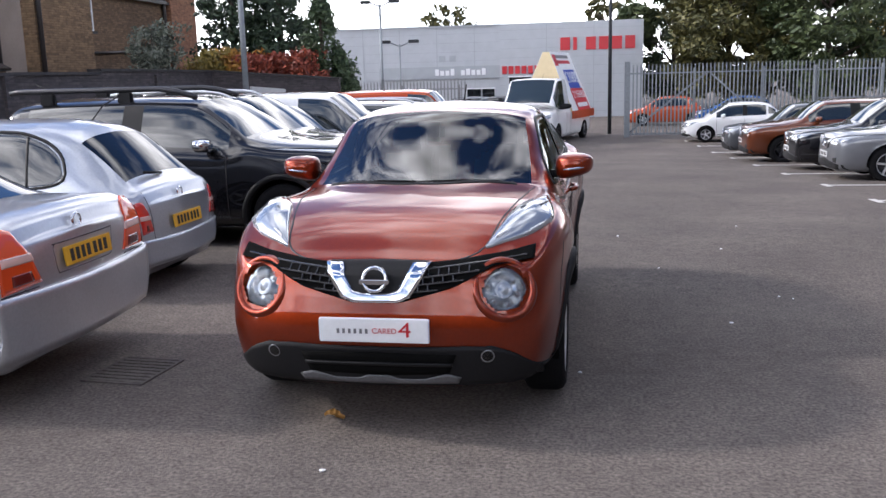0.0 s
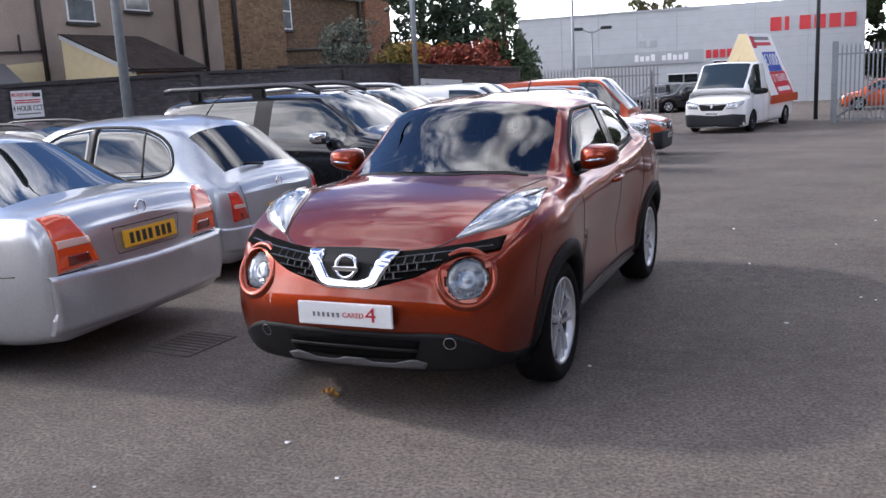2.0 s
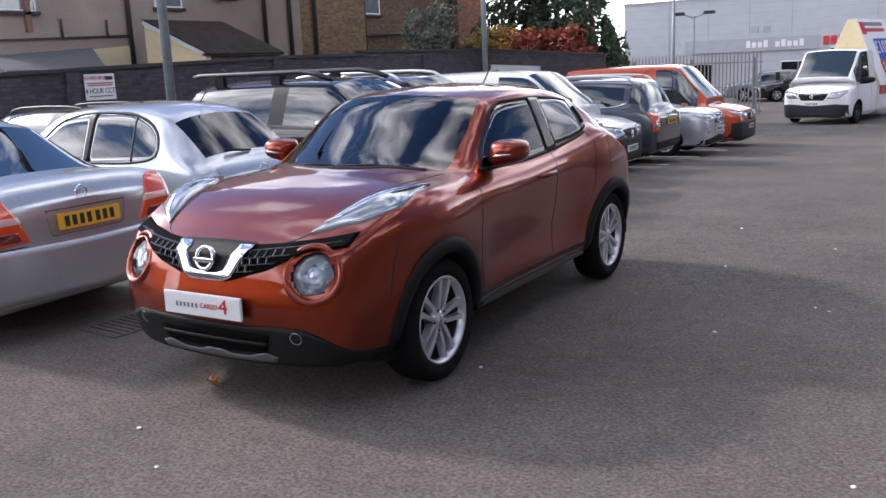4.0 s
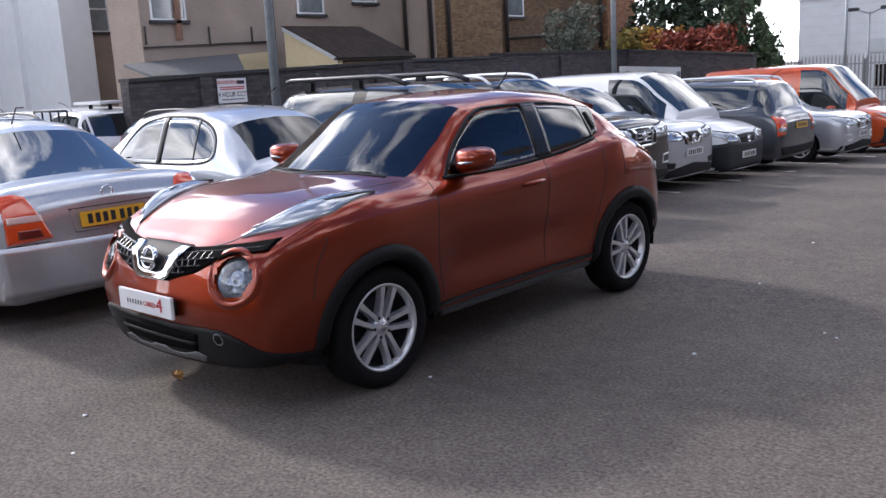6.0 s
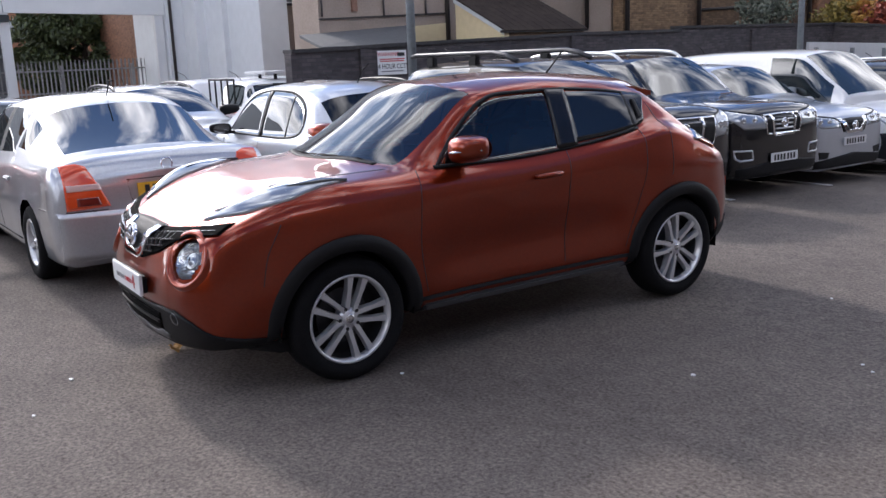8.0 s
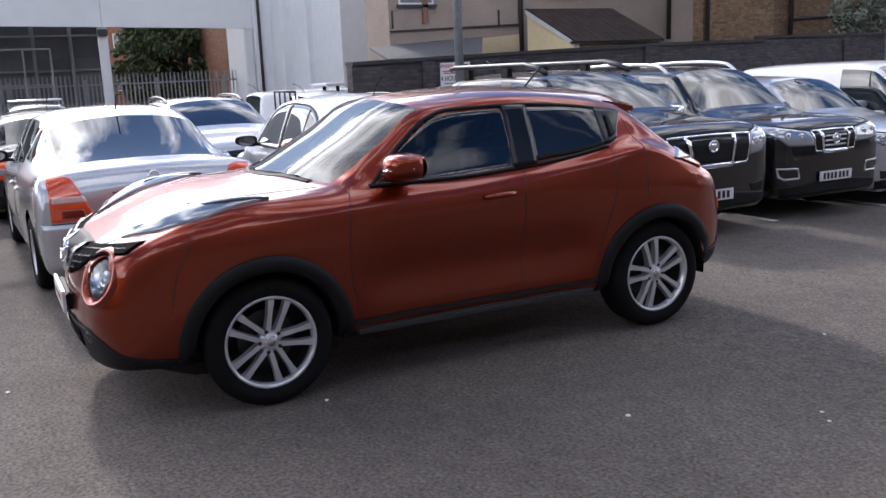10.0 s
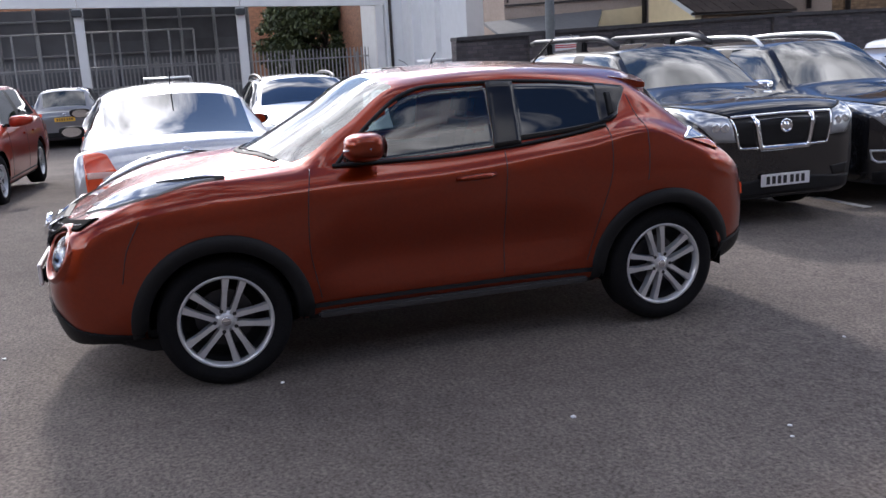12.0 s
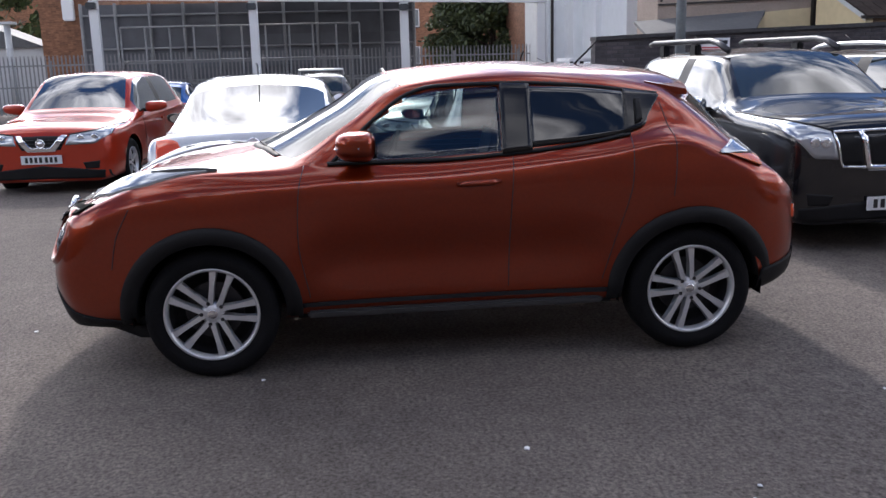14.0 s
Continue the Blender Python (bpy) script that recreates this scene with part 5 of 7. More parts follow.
# ---- the yard ----
def brick_mat(name, color, mortar, bw=0.225, bh=0.075, var=0.35, rough=0.9, gap=0.012, axis="x"):
    """Laid bricks at real size on an upright face, seen from along x or y."""
    m = mat(name, color, rough, grain=7, var=var)
    n, l = m.node_tree.nodes, m.node_tree.links
    tc = n.new("ShaderNodeTexCoord")
    sep = n.new("ShaderNodeSeparateXYZ")
    com = n.new("ShaderNodeCombineXYZ")
    add = n.new("ShaderNodeMath")
    add.operation = "ADD"
    l.new(tc.outputs["Object"], sep.inputs[0])
    l.new(sep.outputs["X"], add.inputs[0])
    l.new(sep.outputs["Y"], add.inputs[1])
    l.new(add.outputs[0], com.inputs["X"])
    l.new(sep.outputs["Z"], com.inputs["Y"])
    b = n.new("ShaderNodeTexBrick")
    b.inputs["Scale"].default_value = 1.0
    b.inputs["Brick Width"].default_value = bw
    b.inputs["Row Height"].default_value = bh
    b.inputs["Mortar Size"].default_value = gap
    b.inputs["Mortar Smooth"].default_value = 0.3
    b.inputs["Color1"].default_value = (1.18, 1.12, 1.05, 1)
    b.inputs["Color2"].default_value = (0.62, 0.60, 0.60, 1)
    b.inputs["Mortar"].default_value = (*mortar, 1)
    l.new(com.outputs[0], b.inputs["Vector"])
    mul = n.new("ShaderNodeMixRGB")
    mul.blend_type = "MULTIPLY"
    mul.inputs["Fac"].default_value = 1.0
    p = n["Principled BSDF"]
    src = p.inputs["Base Color"].links[0].from_socket
    l.new(src, mul.inputs["Color1"])
    l.new(b.outputs["Color"], mul.inputs["Color2"])
    l.new(mul.outputs["Color"], p.inputs["Base Color"])
    bp = n.new("ShaderNodeBump")
    bp.inputs["Strength"].default_value = 0.6
    bp.inputs["Distance"].default_value = 0.012
    bp.invert = True
    l.new(b.outputs["Fac"], bp.inputs["Height"])
    l.new(bp.outputs["Normal"], p.inputs["Normal"])
    return m


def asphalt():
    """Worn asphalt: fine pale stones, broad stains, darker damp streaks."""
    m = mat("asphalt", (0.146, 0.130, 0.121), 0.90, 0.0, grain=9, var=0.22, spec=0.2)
    n, l = m.node_tree.nodes, m.node_tree.links
    p = n["Principled BSDF"]
    tc = n.new("ShaderNodeTexCoord")
    v = n.new("ShaderNodeTexVoronoi")
    v.inputs["Scale"].default_value = 85
    v2 = n.new("ShaderNodeTexNoise")
    v2.inputs["Scale"].default_value = 48
    v2.inputs["Detail"].default_value = 6
    v2.inputs["Roughness"].default_value = 0.75
    big = n.new("ShaderNodeTexNoise")
    big.inputs["Scale"].default_value = 0.45
    big.inputs["Detail"].default_value = 7
    big.inputs["Roughness"].default_value = 0.62
    for t in (v, v2, big):
        l.new(tc.outputs["Object"], t.inputs["Vector"])
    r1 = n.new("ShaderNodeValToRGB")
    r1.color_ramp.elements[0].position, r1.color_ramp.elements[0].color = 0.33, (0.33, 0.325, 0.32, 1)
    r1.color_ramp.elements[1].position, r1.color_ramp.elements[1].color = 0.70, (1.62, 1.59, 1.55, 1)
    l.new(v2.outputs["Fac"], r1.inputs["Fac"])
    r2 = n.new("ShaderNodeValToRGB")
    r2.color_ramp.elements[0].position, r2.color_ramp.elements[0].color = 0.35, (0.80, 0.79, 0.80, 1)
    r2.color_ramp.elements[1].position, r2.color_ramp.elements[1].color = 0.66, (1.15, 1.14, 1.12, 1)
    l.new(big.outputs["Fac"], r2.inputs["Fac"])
    src = p.inputs["Base Color"].links[0].from_socket
    for ramp in (r1, r2):
        mul = n.new("ShaderNodeMixRGB")
        mul.blend_type = "MULTIPLY"
        mul.inputs["Fac"].default_value = 1.0
        l.new(src, mul.inputs["Color1"])
        l.new(ramp.outputs["Color"], mul.inputs["Color2"])
        src = mul.outputs["Color"]
    l.new(src, p.inputs["Base Color"])
    bp = n.new("ShaderNodeBump")
    bp.inputs["Strength"].default_value = 0.9
    bp.inputs["Distance"].default_value = 0.010
    l.new(v2.outputs["Fac"], bp.inputs["Height"])
    l.new(bp.outputs["Normal"], p.inputs["Normal"])
    return m


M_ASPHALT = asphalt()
M_LINE = mat("worn_white_line", (0.60, 0.59, 0.57), 0.8, grain=25, var=0.3)
M_WALL = brick_mat("dark_painted_brick", (0.075, 0.069, 0.076), (0.75, 0.75, 0.75), var=0.3)
M_COPING = mat("dark_coping", (0.05, 0.048, 0.05), 0.9, grain=8, var=0.3)
M_WHITEWALL = mat("white_sheet_wall", (0.66, 0.69, 0.72), 0.6, grain=3, var=0.06)
M_RENDER = mat("brown_pebbledash", (0.32, 0.26, 0.22), 0.95, grain=22, var=0.22, bump=0.3)
M_BRICK = brick_mat("yellow_stock_brick", (0.20, 0.135, 0.08), (0.75, 0.70, 0.62))
M_BRICK_DARK = brick_mat("sooty_brick", (0.15, 0.10, 0.062), (0.8, 0.75, 0.7))
M_REDBRICK = brick_mat("red_brick", (0.23, 0.115, 0.068), (0.9, 0.85, 0.8))
M_CREAM = mat("cream_paint", (0.66, 0.55, 0.34), 0.8, grain=5, var=0.08)
M_CLADDING = mat("pale_grey_cladding", (0.42, 0.445, 0.475), 0.5, 0.0, grain=2, var=0.07)
M_CLADDING2 = mat("grey_cladding", (0.34, 0.365, 0.39), 0.5, 0.0, grain=2, var=0.07)
M_GALV = mat("galvanised_steel", (0.23, 0.255, 0.275), 0.55, 0.35, grain=14, var=0.2)
M_DARKSTEEL = mat("dark_steel", (0.035, 0.04, 0.045), 0.6, 0.3, grain=14, var=0.2)
M_TILE = mat("roof_tile", (0.036, 0.027, 0.023), 0.85, grain=12, var=0.45, rand=0.5, spec=0.2)
M_SLATE = mat("grey_slate", (0.10, 0.105, 0.11), 0.7, grain=8, var=0.2)
M_PVC = mat("white_plastic_frame", (0.72, 0.73, 0.75), 0.4, grain=20, var=0.04)
M_PIPE = mat("dark_drainpipe", (0.03, 0.025, 0.024), 0.5, grain=20, var=0.3)
M_HOARD = mat("dark_panel", (0.10, 0.105, 0.12), 0.7, grain=1.4, var=0.4, rand=0.4)
M_FASCIA = mat("white_fascia", (0.60, 0.62, 0.64), 0.55, grain=2, var=0.05)
M_BARK = mat("bark", (0.06, 0.045, 0.035), 0.95, grain=18, var=0.4, bump=0.4)
M_WPANEL = mat("pale_board", (0.50, 0.52, 0.53), 0.6, grain=6, var=0.08)
M_PANE = mat("net_curtained_glass", (0.16, 0.18, 0.19), 0.08, grain=4, var=0.35, spec=0.8)
M_FENCE = mat("weathered_fence_steel", (0.23, 0.235, 0.245), 0.6, 0.2, grain=20, var=0.3)
M_OLDBOARD = mat("old_red_brown_board", (0.22, 0.12, 0.085), 0.8, grain=20, var=0.3)
M_RUST = mat("rusty_iron", (0.095, 0.082, 0.075), 0.8, 0.15, grain=30, var=0.4)


def leaf_mat(name, a, b):
    m = bpy.data.materials.new(name)
    m.use_nodes = True
    n, l = m.node_tree.nodes, m.node_tree.links
    p = n["Principled BSDF"]
    p.inputs["Roughness"].default_value = 0.6
    geo = n.new("ShaderNodeNewGeometry")
    ramp = n.new("ShaderNodeValToRGB")
    ramp.color_ramp.elements[0].color = (*a, 1)
    ramp.color_ramp.elements[1].color = (*b, 1)
    l.new(geo.outputs["Random Per Island"], ramp.inputs["Fac"])
    l.new(ramp.outputs["Color"], p.inputs["Base Color"])
    return m


L_CONIFER = leaf_mat("conifer_needles", (0.010, 0.022, 0.012), (0.045, 0.075, 0.035))
L_CYPRESS = leaf_mat("cypress_needles", (0.018, 0.035, 0.014), (0.07, 0.11, 0.045))
L_OLIVE = leaf_mat("olive_leaves", (0.030, 0.036, 0.010), (0.12, 0.105, 0.026))
L_GREEN = leaf_mat("green_leaves", (0.020, 0.035, 0.012), (0.085, 0.11, 0.035))
L_YELLOW = leaf_mat("yellow_leaves", (0.12, 0.10, 0.02), (0.34, 0.24, 0.045))
L_ORANGE = leaf_mat("orange_leaves", (0.22, 0.09, 0.015), (0.50, 0.28, 0.05))
L_RED = leaf_mat("red_leaves", (0.10, 0.018, 0.012), (0.36, 0.075, 0.035))
L_SAGE = leaf_mat("grey_green_leaves", (0.06, 0.075, 0.055), (0.19, 0.21, 0.16))

xs = [-400, -120, -60] + [-40 + 2.5 * i for i in range(33)] + [60, 120, 400]
ys = [-400, -120, -60, -30] + [-20 + 2.0 * i for i in range(41)] + [80, 120, 250, 600]
gv = [(x, y, ground_z(x, y)) for x in xs for y in ys]
gf = [(i * len(ys) + j, (i + 1) * len(ys) + j, (i + 1) * len(ys) + j + 1, i * len(ys) + j + 1) for i in range(len(xs) - 1) for j in range(len(ys) - 1)]
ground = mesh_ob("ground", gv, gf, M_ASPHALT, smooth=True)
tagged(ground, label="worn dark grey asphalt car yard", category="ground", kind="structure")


def solid(name, x0, x1, y0, y1, z0, z1, material, label, category="wall", kind="structure"):
    ob = box(name, x0, x1, y0, y1, z0, z1, material)
    return tagged(ob, label=label, category=category, kind=kind)


def leaves(name, centres, size, material, parent, rnd, flat=0.6, per=26):
    """Many small leaf blades round clump centres (x, y, z, radius)."""
    vs, fs = [], []
    for cx, cy, cz, cr in centres:
        for _ in range(per):
            d = Vector((rnd.gauss(0, 1), rnd.gauss(0, 1), rnd.gauss(0, 1)))
            d = d.normalized() * cr * rnd.uniform(0.35, 1.05)
            c = Vector((cx, cy, cz)) + Vector((d.x, d.y, d.z * flat))
            a = Vector((rnd.gauss(0, 1), rnd.gauss(0, 1), rnd.gauss(0, 1))).normalized()
            b = a.orthogonal().normalized()
            s = size * rnd.uniform(0.55, 1.3)
            o = len(vs)
            vs += [c - a * s, c + b * s * 0.45, c + a * s, c - b * s * 0.45]
            fs.append((o, o + 1, o + 2, o + 3))
    return mesh_ob(name, vs, fs, material, parent)


def broad_tree(name, x, y, h, r, material, label, seed, low=0.35, size=0.22, clumps=120, per=26):
    rnd = random.Random(seed)
    z = ground_z(x, y)
    t = thing(name, pose(x, y, z), label, "tree")
    bm = bmesh.new()
    bm_tube(bm, [(0, 0, -0.1), (0.1, 0.05, h * 0.3), (-0.05, 0.1, h * 0.6), (0.1, 0, h * 0.9)], [0.26, 0.2, 0.13, 0.04], 8)
    for k in range(9):
        a, zz = rnd.uniform(0, 6.28), h * rnd.uniform(0.3, 0.75)
        q = rnd.uniform(0.5, 0.8) * r
        bm_tube(bm, [(0, 0, zz), (math.cos(a) * q * 0.5, math.sin(a) * q * 0.5, zz + h * 0.10), (math.cos(a) * q, math.sin(a) * q, zz + h * 0.16)], [0.09, 0.06, 0.02], 6)
    part("trunk", bm, M_BARK, t, smooth=True)
    cs = []
    for _ in range(clumps):
        u = rnd.uniform(low, 1.0)
        rr = r * math.sqrt(max(0.05, 1 - ((u - 0.55) / 0.50) ** 2)) * rnd.uniform(0.35, 1.05)
        a = rnd.uniform(0, 6.28)
        cs.append((math.cos(a) * rr, math.sin(a) * rr, u * h, rnd.uniform(0.4, 0.95) * r * 0.28))
    leaves("crown", cs, size, material, t, rnd, 0.7, per)
    return t


def conifer(name, x, y, h, r, material, label, seed, column=False, size=0.2):
    rnd = random.Random(seed)
    t = thing(name, pose(x, y, ground_z(x, y)), label, "tree")
    bm = bmesh.new()
    bm_tube(bm, [(0, 0, -0.1), (0.05, 0, h * 0.5), (0, 0, h * 0.97)], [0.22, 0.14, 0.02], 8)
    part("trunk", bm, M_BARK, t, smooth=True)
    cs = []
    n = 170 if not column else 130
    for k in range(n):
        u = rnd.uniform(0.08, 1.0)
        env = (1 - u) ** 0.65 * (1.0 if u > 0.15 else 0.8) if not column else min(1, (1 - u) * 2.2) ** 0.8
        rr = r * env * rnd.uniform(0.5, 1.1)
        a = rnd.uniform(0, 6.28)
        cs.append((math.cos(a) * rr, math.sin(a) * rr, u * h - rr * 0.25, rnd.uniform(0.22, 0.40) * r * (0.5 + env * 0.6)))
    leaves("crown", cs, size * 0.7, material, t, rnd, 1.2 if column else 0.55, 60)
    return t


def bush(name, x, y, z, rx, ry, rz, material, label, seed, size=0.14, clumps=50):
    rnd = random.Random(seed)
    t = thing(name, pose(x, y, z), label, "bush")
    for k in range(6):
        tube("stem", [(rnd.uniform(-0.1, 0.1), rnd.uniform(-0.3, 0.3), -rz * 1.0 - 1.0), (rnd.uniform(-0.5, 0.5) * rx, rnd.uniform(-0.6, 0.6) * ry, rz * 0.6)], [0.03, 0.01], M_BARK, t, seg=5)
    cs = [(rnd.gauss(0, 0.45) * rx, rnd.uniform(-1, 1) * ry, rnd.uniform(-0.9, 0.95) * rz * (1 - 0.3 * rnd.random()), rnd.uniform(0.25, 0.5) * min(rx, rz) * 1.2) for _ in range(clumps)]
    leaves("foliage", cs, size * 0.75, material, t, rnd, 0.8, 48)
    return t


# boundary wall: a long leg beside the houses and a short falling leg across their end
def wall_run(name, rows, x0, x1, z0, lift, material, parent=None):
    """A wall along y whose top follows (y, z) pairs; lift: thickness of a band on top instead of the full height."""
    vs, fs = [], []
    for y, z in rows:
        low = z if lift else z0
        vs += [(x0, y, low), (x1, y, low), (x1, y, z + lift), (x0, y, z + lift)]
    for k in range(len(rows) - 1):
        a, b = 4 * k, 4 * k + 4
        fs += [(a + 1, b + 1, b + 2, a + 2), (b, a, a + 3, b + 3), (a + 2, b + 2, b + 3, a + 3), (a, b, b + 1, a + 1)]
    fs += [(0, 1, 2, 3), (b + 3, b + 2, b + 1, b)]
    return mesh_ob(name, vs, fs, material, parent)


TOP = [(5.6, 1.84), (8.0, 1.91), (10.5, 1.97), (13.5, 2.04), (17.0, 2.06)]
wall_west = wall_run("wall_west", TOP, -12.2, -11.9, -1.8, 0, M_WALL)
tagged(wall_west, label="long dark painted brick boundary wall", category="wall", kind="structure")
wall_run("coping", TOP, -12.26, -11.84, 0, 0.07, M_COPING, wall_west)
box("wall_length", -12.2, -11.9, 17.0, 24.2, -1.8, 2.14, M_WALL, wall_west)
box("coping", -12.26, -11.84, 17.0, 24.26, 2.14, 2.21, M_COPING, wall_west, bevel=0.01)
for y, z in ((7.3, 1.88), (13.2, 2.03), (20.1, 2.05)):
    box("pier", -11.9, -11.82, y - 0.15, y + 0.15, -1.6, z, M_WALL, wall_west)
mesh_ob("end_leg", [(x, y, z) for y in (24.0, 24.24) for x, z in ((-11.9, -1.9), (-7.5, -1.9), (-7.5, 1.78), (-11.9, 2.13))],
        [(0, 1, 2, 3), (7, 6, 5, 4), (1, 5, 6, 2), (3, 2, 6, 7), (0, 3, 7, 4)], M_WALL, wall_west)
mesh_ob("coping", [(x, y, z) for y in (23.96, 24.28) for x, z in ((-11.84, 2.13), (-7.45, 1.785), (-7.45, 1.85), (-11.84, 2.205))],
        [(0, 1, 2, 3), (7, 6, 5, 4), (1, 5, 6, 2), (3, 2, 6, 7), (0, 4, 5, 1), (0, 3, 7, 4)], M_COPING, wall_west)
pale_board = thing("notice_board", pose(-7.3, 15.85, -0.46, 0, 1.4, 99.5), "large pale grey board on posts behind parked cars", "board")
box("panel", 0, 4.5, -0.03, 0.03, 0.9, 2.12, M_WPANEL, pale_board, bevel=0.01)
for x in (0.3, 2.25, 4.2):
    box("post", x - 0.04, x + 0.04, -0.11, -0.03, -0.4, 2.0, M_GALV, pale_board)


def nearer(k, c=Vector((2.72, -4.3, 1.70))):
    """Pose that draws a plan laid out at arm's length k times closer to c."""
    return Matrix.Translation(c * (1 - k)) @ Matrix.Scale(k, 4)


# warning sign on the wall
FACE_EAST = Matrix(((0, 0, 1, 0), (1, 0, 0, 0), (0, 1, 0, 0), (0, 0, 0, 1)))
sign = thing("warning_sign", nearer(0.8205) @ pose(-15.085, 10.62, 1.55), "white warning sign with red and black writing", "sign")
box("board", 0, 0.012, -0.44, 0.44, -0.31, 0.31, M_PLATE_W, sign, bevel=0.003)
words("WARNING", Matrix.Translation((0.014, -0.11, 0.21)) @ FACE_EAST, 0.10, M_REDINK, sign)
words("24 HOUR CCTV", Matrix.Translation((0.014, 0, -0.10)) @ FACE_EAST, 0.13, M_INK, sign, wide=0.80)
box("camera_symbol", 0.013, 0.02, 0.16, 0.38, 0.16, 0.25, M_INK, sign, m=None)
for z, w in ((0.09, 0.38), (0.04, 0.36), (-0.22, 0.34)):
    box("small_print", 0.013, 0.016, -w, w, z - 0.014, z + 0.014, M_REDINK if z > 0 else M_GREYINK, sign)


# terraced houses behind the wall
def window(parent, x, y0, y1, z0, z1, bars=1):
    w = box("window", x - 0.05, x + 0.012, y0, y1, z0, z1, M_PANE, parent)
    f = 0.055
    for a, b, c, d in ((y0 - f, y1 + f, z0 - f, z0), (y0 - f, y1 + f, z1, z1 + f), (y0 - f, y0, z0, z1), (y1, y1 + f, z0, z1)):
        box("frame", x - 0.04, x + 0.035, a, b, c, d, M_PVC, w)
    for k in range(bars):
        z = z0 + (z1 - z0) * (k + 1) / (bars + 1)
        box("glazing_bar", x - 0.02, x + 0.03, y0, y1, z - 0.025, z + 0.025, M_PVC, w)
    box("sill", x, x + 0.12, y0 - 0.12, y1 + 0.12, z0 - 0.14, z0 - f, M_COPING, w)
    return w


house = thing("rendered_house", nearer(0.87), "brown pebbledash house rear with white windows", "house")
box("wall", -20.2, -18.5, 10.06, 24.6, -1.5, 8.2, M_RENDER, house)
box("recessed_wall", -30.2, -28.6, 13.0, 16.6, -1.5, 8.2, M_RENDER, house)
box("side_wall", -28.6, -20.2, 14.6, 14.9, -1.5, 8.2, M_RENDER, house)
box("roof", -20.4, -18.2, 10.0, 24.6, 8.2, 8.5, M_SLATE, house)
for x, y0, y1, z0, z1, b in ((-28.6, 13.55, 14.45, 4.0, 5.6, 1), (-18.5, 10.44, 11.45, 3.62, 4.9, 1), (-18.5, 15.61, 16.6, 3.86, 5.1, 1), (-18.5, 18.0, 19.0, 4.28, 5.5, 0)):
    window(house, x, y0, y1, z0, z1, b)
mesh_ob("ledge_pipe", [(x, y, z + d) for y, z in ((10.06, 2.80), (14.4, 2.94)) for x, d in ((-18.5, 0), (-18.43, 0), (-18.43, 0.045), (-18.5, 0.045))], [(0, 1, 5, 4), (1, 2, 6, 5), (2, 3, 7, 6), (0, 3, 2, 1)], M_PIPE, house)
mesh_ob("cream_wall", [(x, y, z) for x in (-18.5, -18.44) for y, z in ((11.7, 1.0), (14.42, 1.0), (14.42, 2.67), (11.7, 2.48))], [(4, 5, 6, 7), (0, 4, 7, 3), (3, 7, 6, 2)], M_CREAM, house)
for y, z0, z1 in ((14.48, 1.0, 8.0), (20.36, 2.4, 8.0), (21.7, 1.5, 8.0)):
    tube("drainpipe", [(-18.42, y, z0), (-18.42, y, z1)], 0.075, M_PIPE, house)
for y in (10.15, 12.2, 13.7):
    tube("waste_pipe", [(-18.45, y, 2.9), (-18.45, y, 3.4)], 0.03, M_PIPE, house)
box("loose_board", -18.49, -18.38, 11.12, 11.28, 3.03, 4.6, M_OLDBOARD, house)
mesh_ob("lean_to_roof", [(-16.3, 9.0, 2.02), (-16.3, 11.8, 2.02), (-18.45, 13.1, 2.62), (-18.45, 9.4, 2.40), (-16.3, 9.0, 1.95), (-16.3, 11.8, 1.95), (-18.45, 13.1, 2.54), (-18.45, 9.4, 2.32)],
        [(0, 1, 2, 3), (4, 7, 6, 5), (0, 4, 5, 1), (1, 5, 6, 2), (2, 6, 7, 3), (3, 7, 4, 0)], M_SLATE, house)

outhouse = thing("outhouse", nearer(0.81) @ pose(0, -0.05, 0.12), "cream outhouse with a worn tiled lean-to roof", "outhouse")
mesh_ob("gable_wall", [(-18.5, 15.2, 0), (-16.05, 15.2, 0), (-16.05, 15.2, 2.20), (-18.5, 15.2, 3.25), (-18.5, 15.4, 0), (-16.05, 15.4, 0), (-16.05, 15.4, 2.20), (-18.5, 15.4, 3.25)],
        [(0, 1, 2, 3), (7, 6, 5, 4), (1, 5, 6, 2), (2, 6, 7, 3)], M_CREAM, outhouse)
box("front_wall", -16.25, -16.05, 15.4, 18.4, 0, 2.15, M_BRICK_DARK, outhouse)
box("gutter", -16.05, -15.93, 15.05, 18.5, 2.14, 2.22, M_PIPE, outhouse, bevel=0.02)
mesh_ob("verge_board", [(-15.95, 15.13, 2.20), (-18.5, 15.13, 3.29), (-18.5, 15.13, 3.17), (-15.95, 15.13, 2.08), (-15.95, 15.2, 2.20), (-18.5, 15.2, 3.29)], [(0, 1, 2, 3), (0, 4, 5, 1)], M_WPANEL, outhouse)
box("roof_deck", 0, 2.86, 0, 3.3, -0.03, 0.0, M_TILE, outhouse, m=Matrix.Translation((-15.92, 15.15, 2.20)) @ Matrix.Rotation(radians(23.2), 4, "Y") @ Matrix.Rotation(radians(180), 4, "Z") @ Matrix.Translation((0, -3.3, 0)))

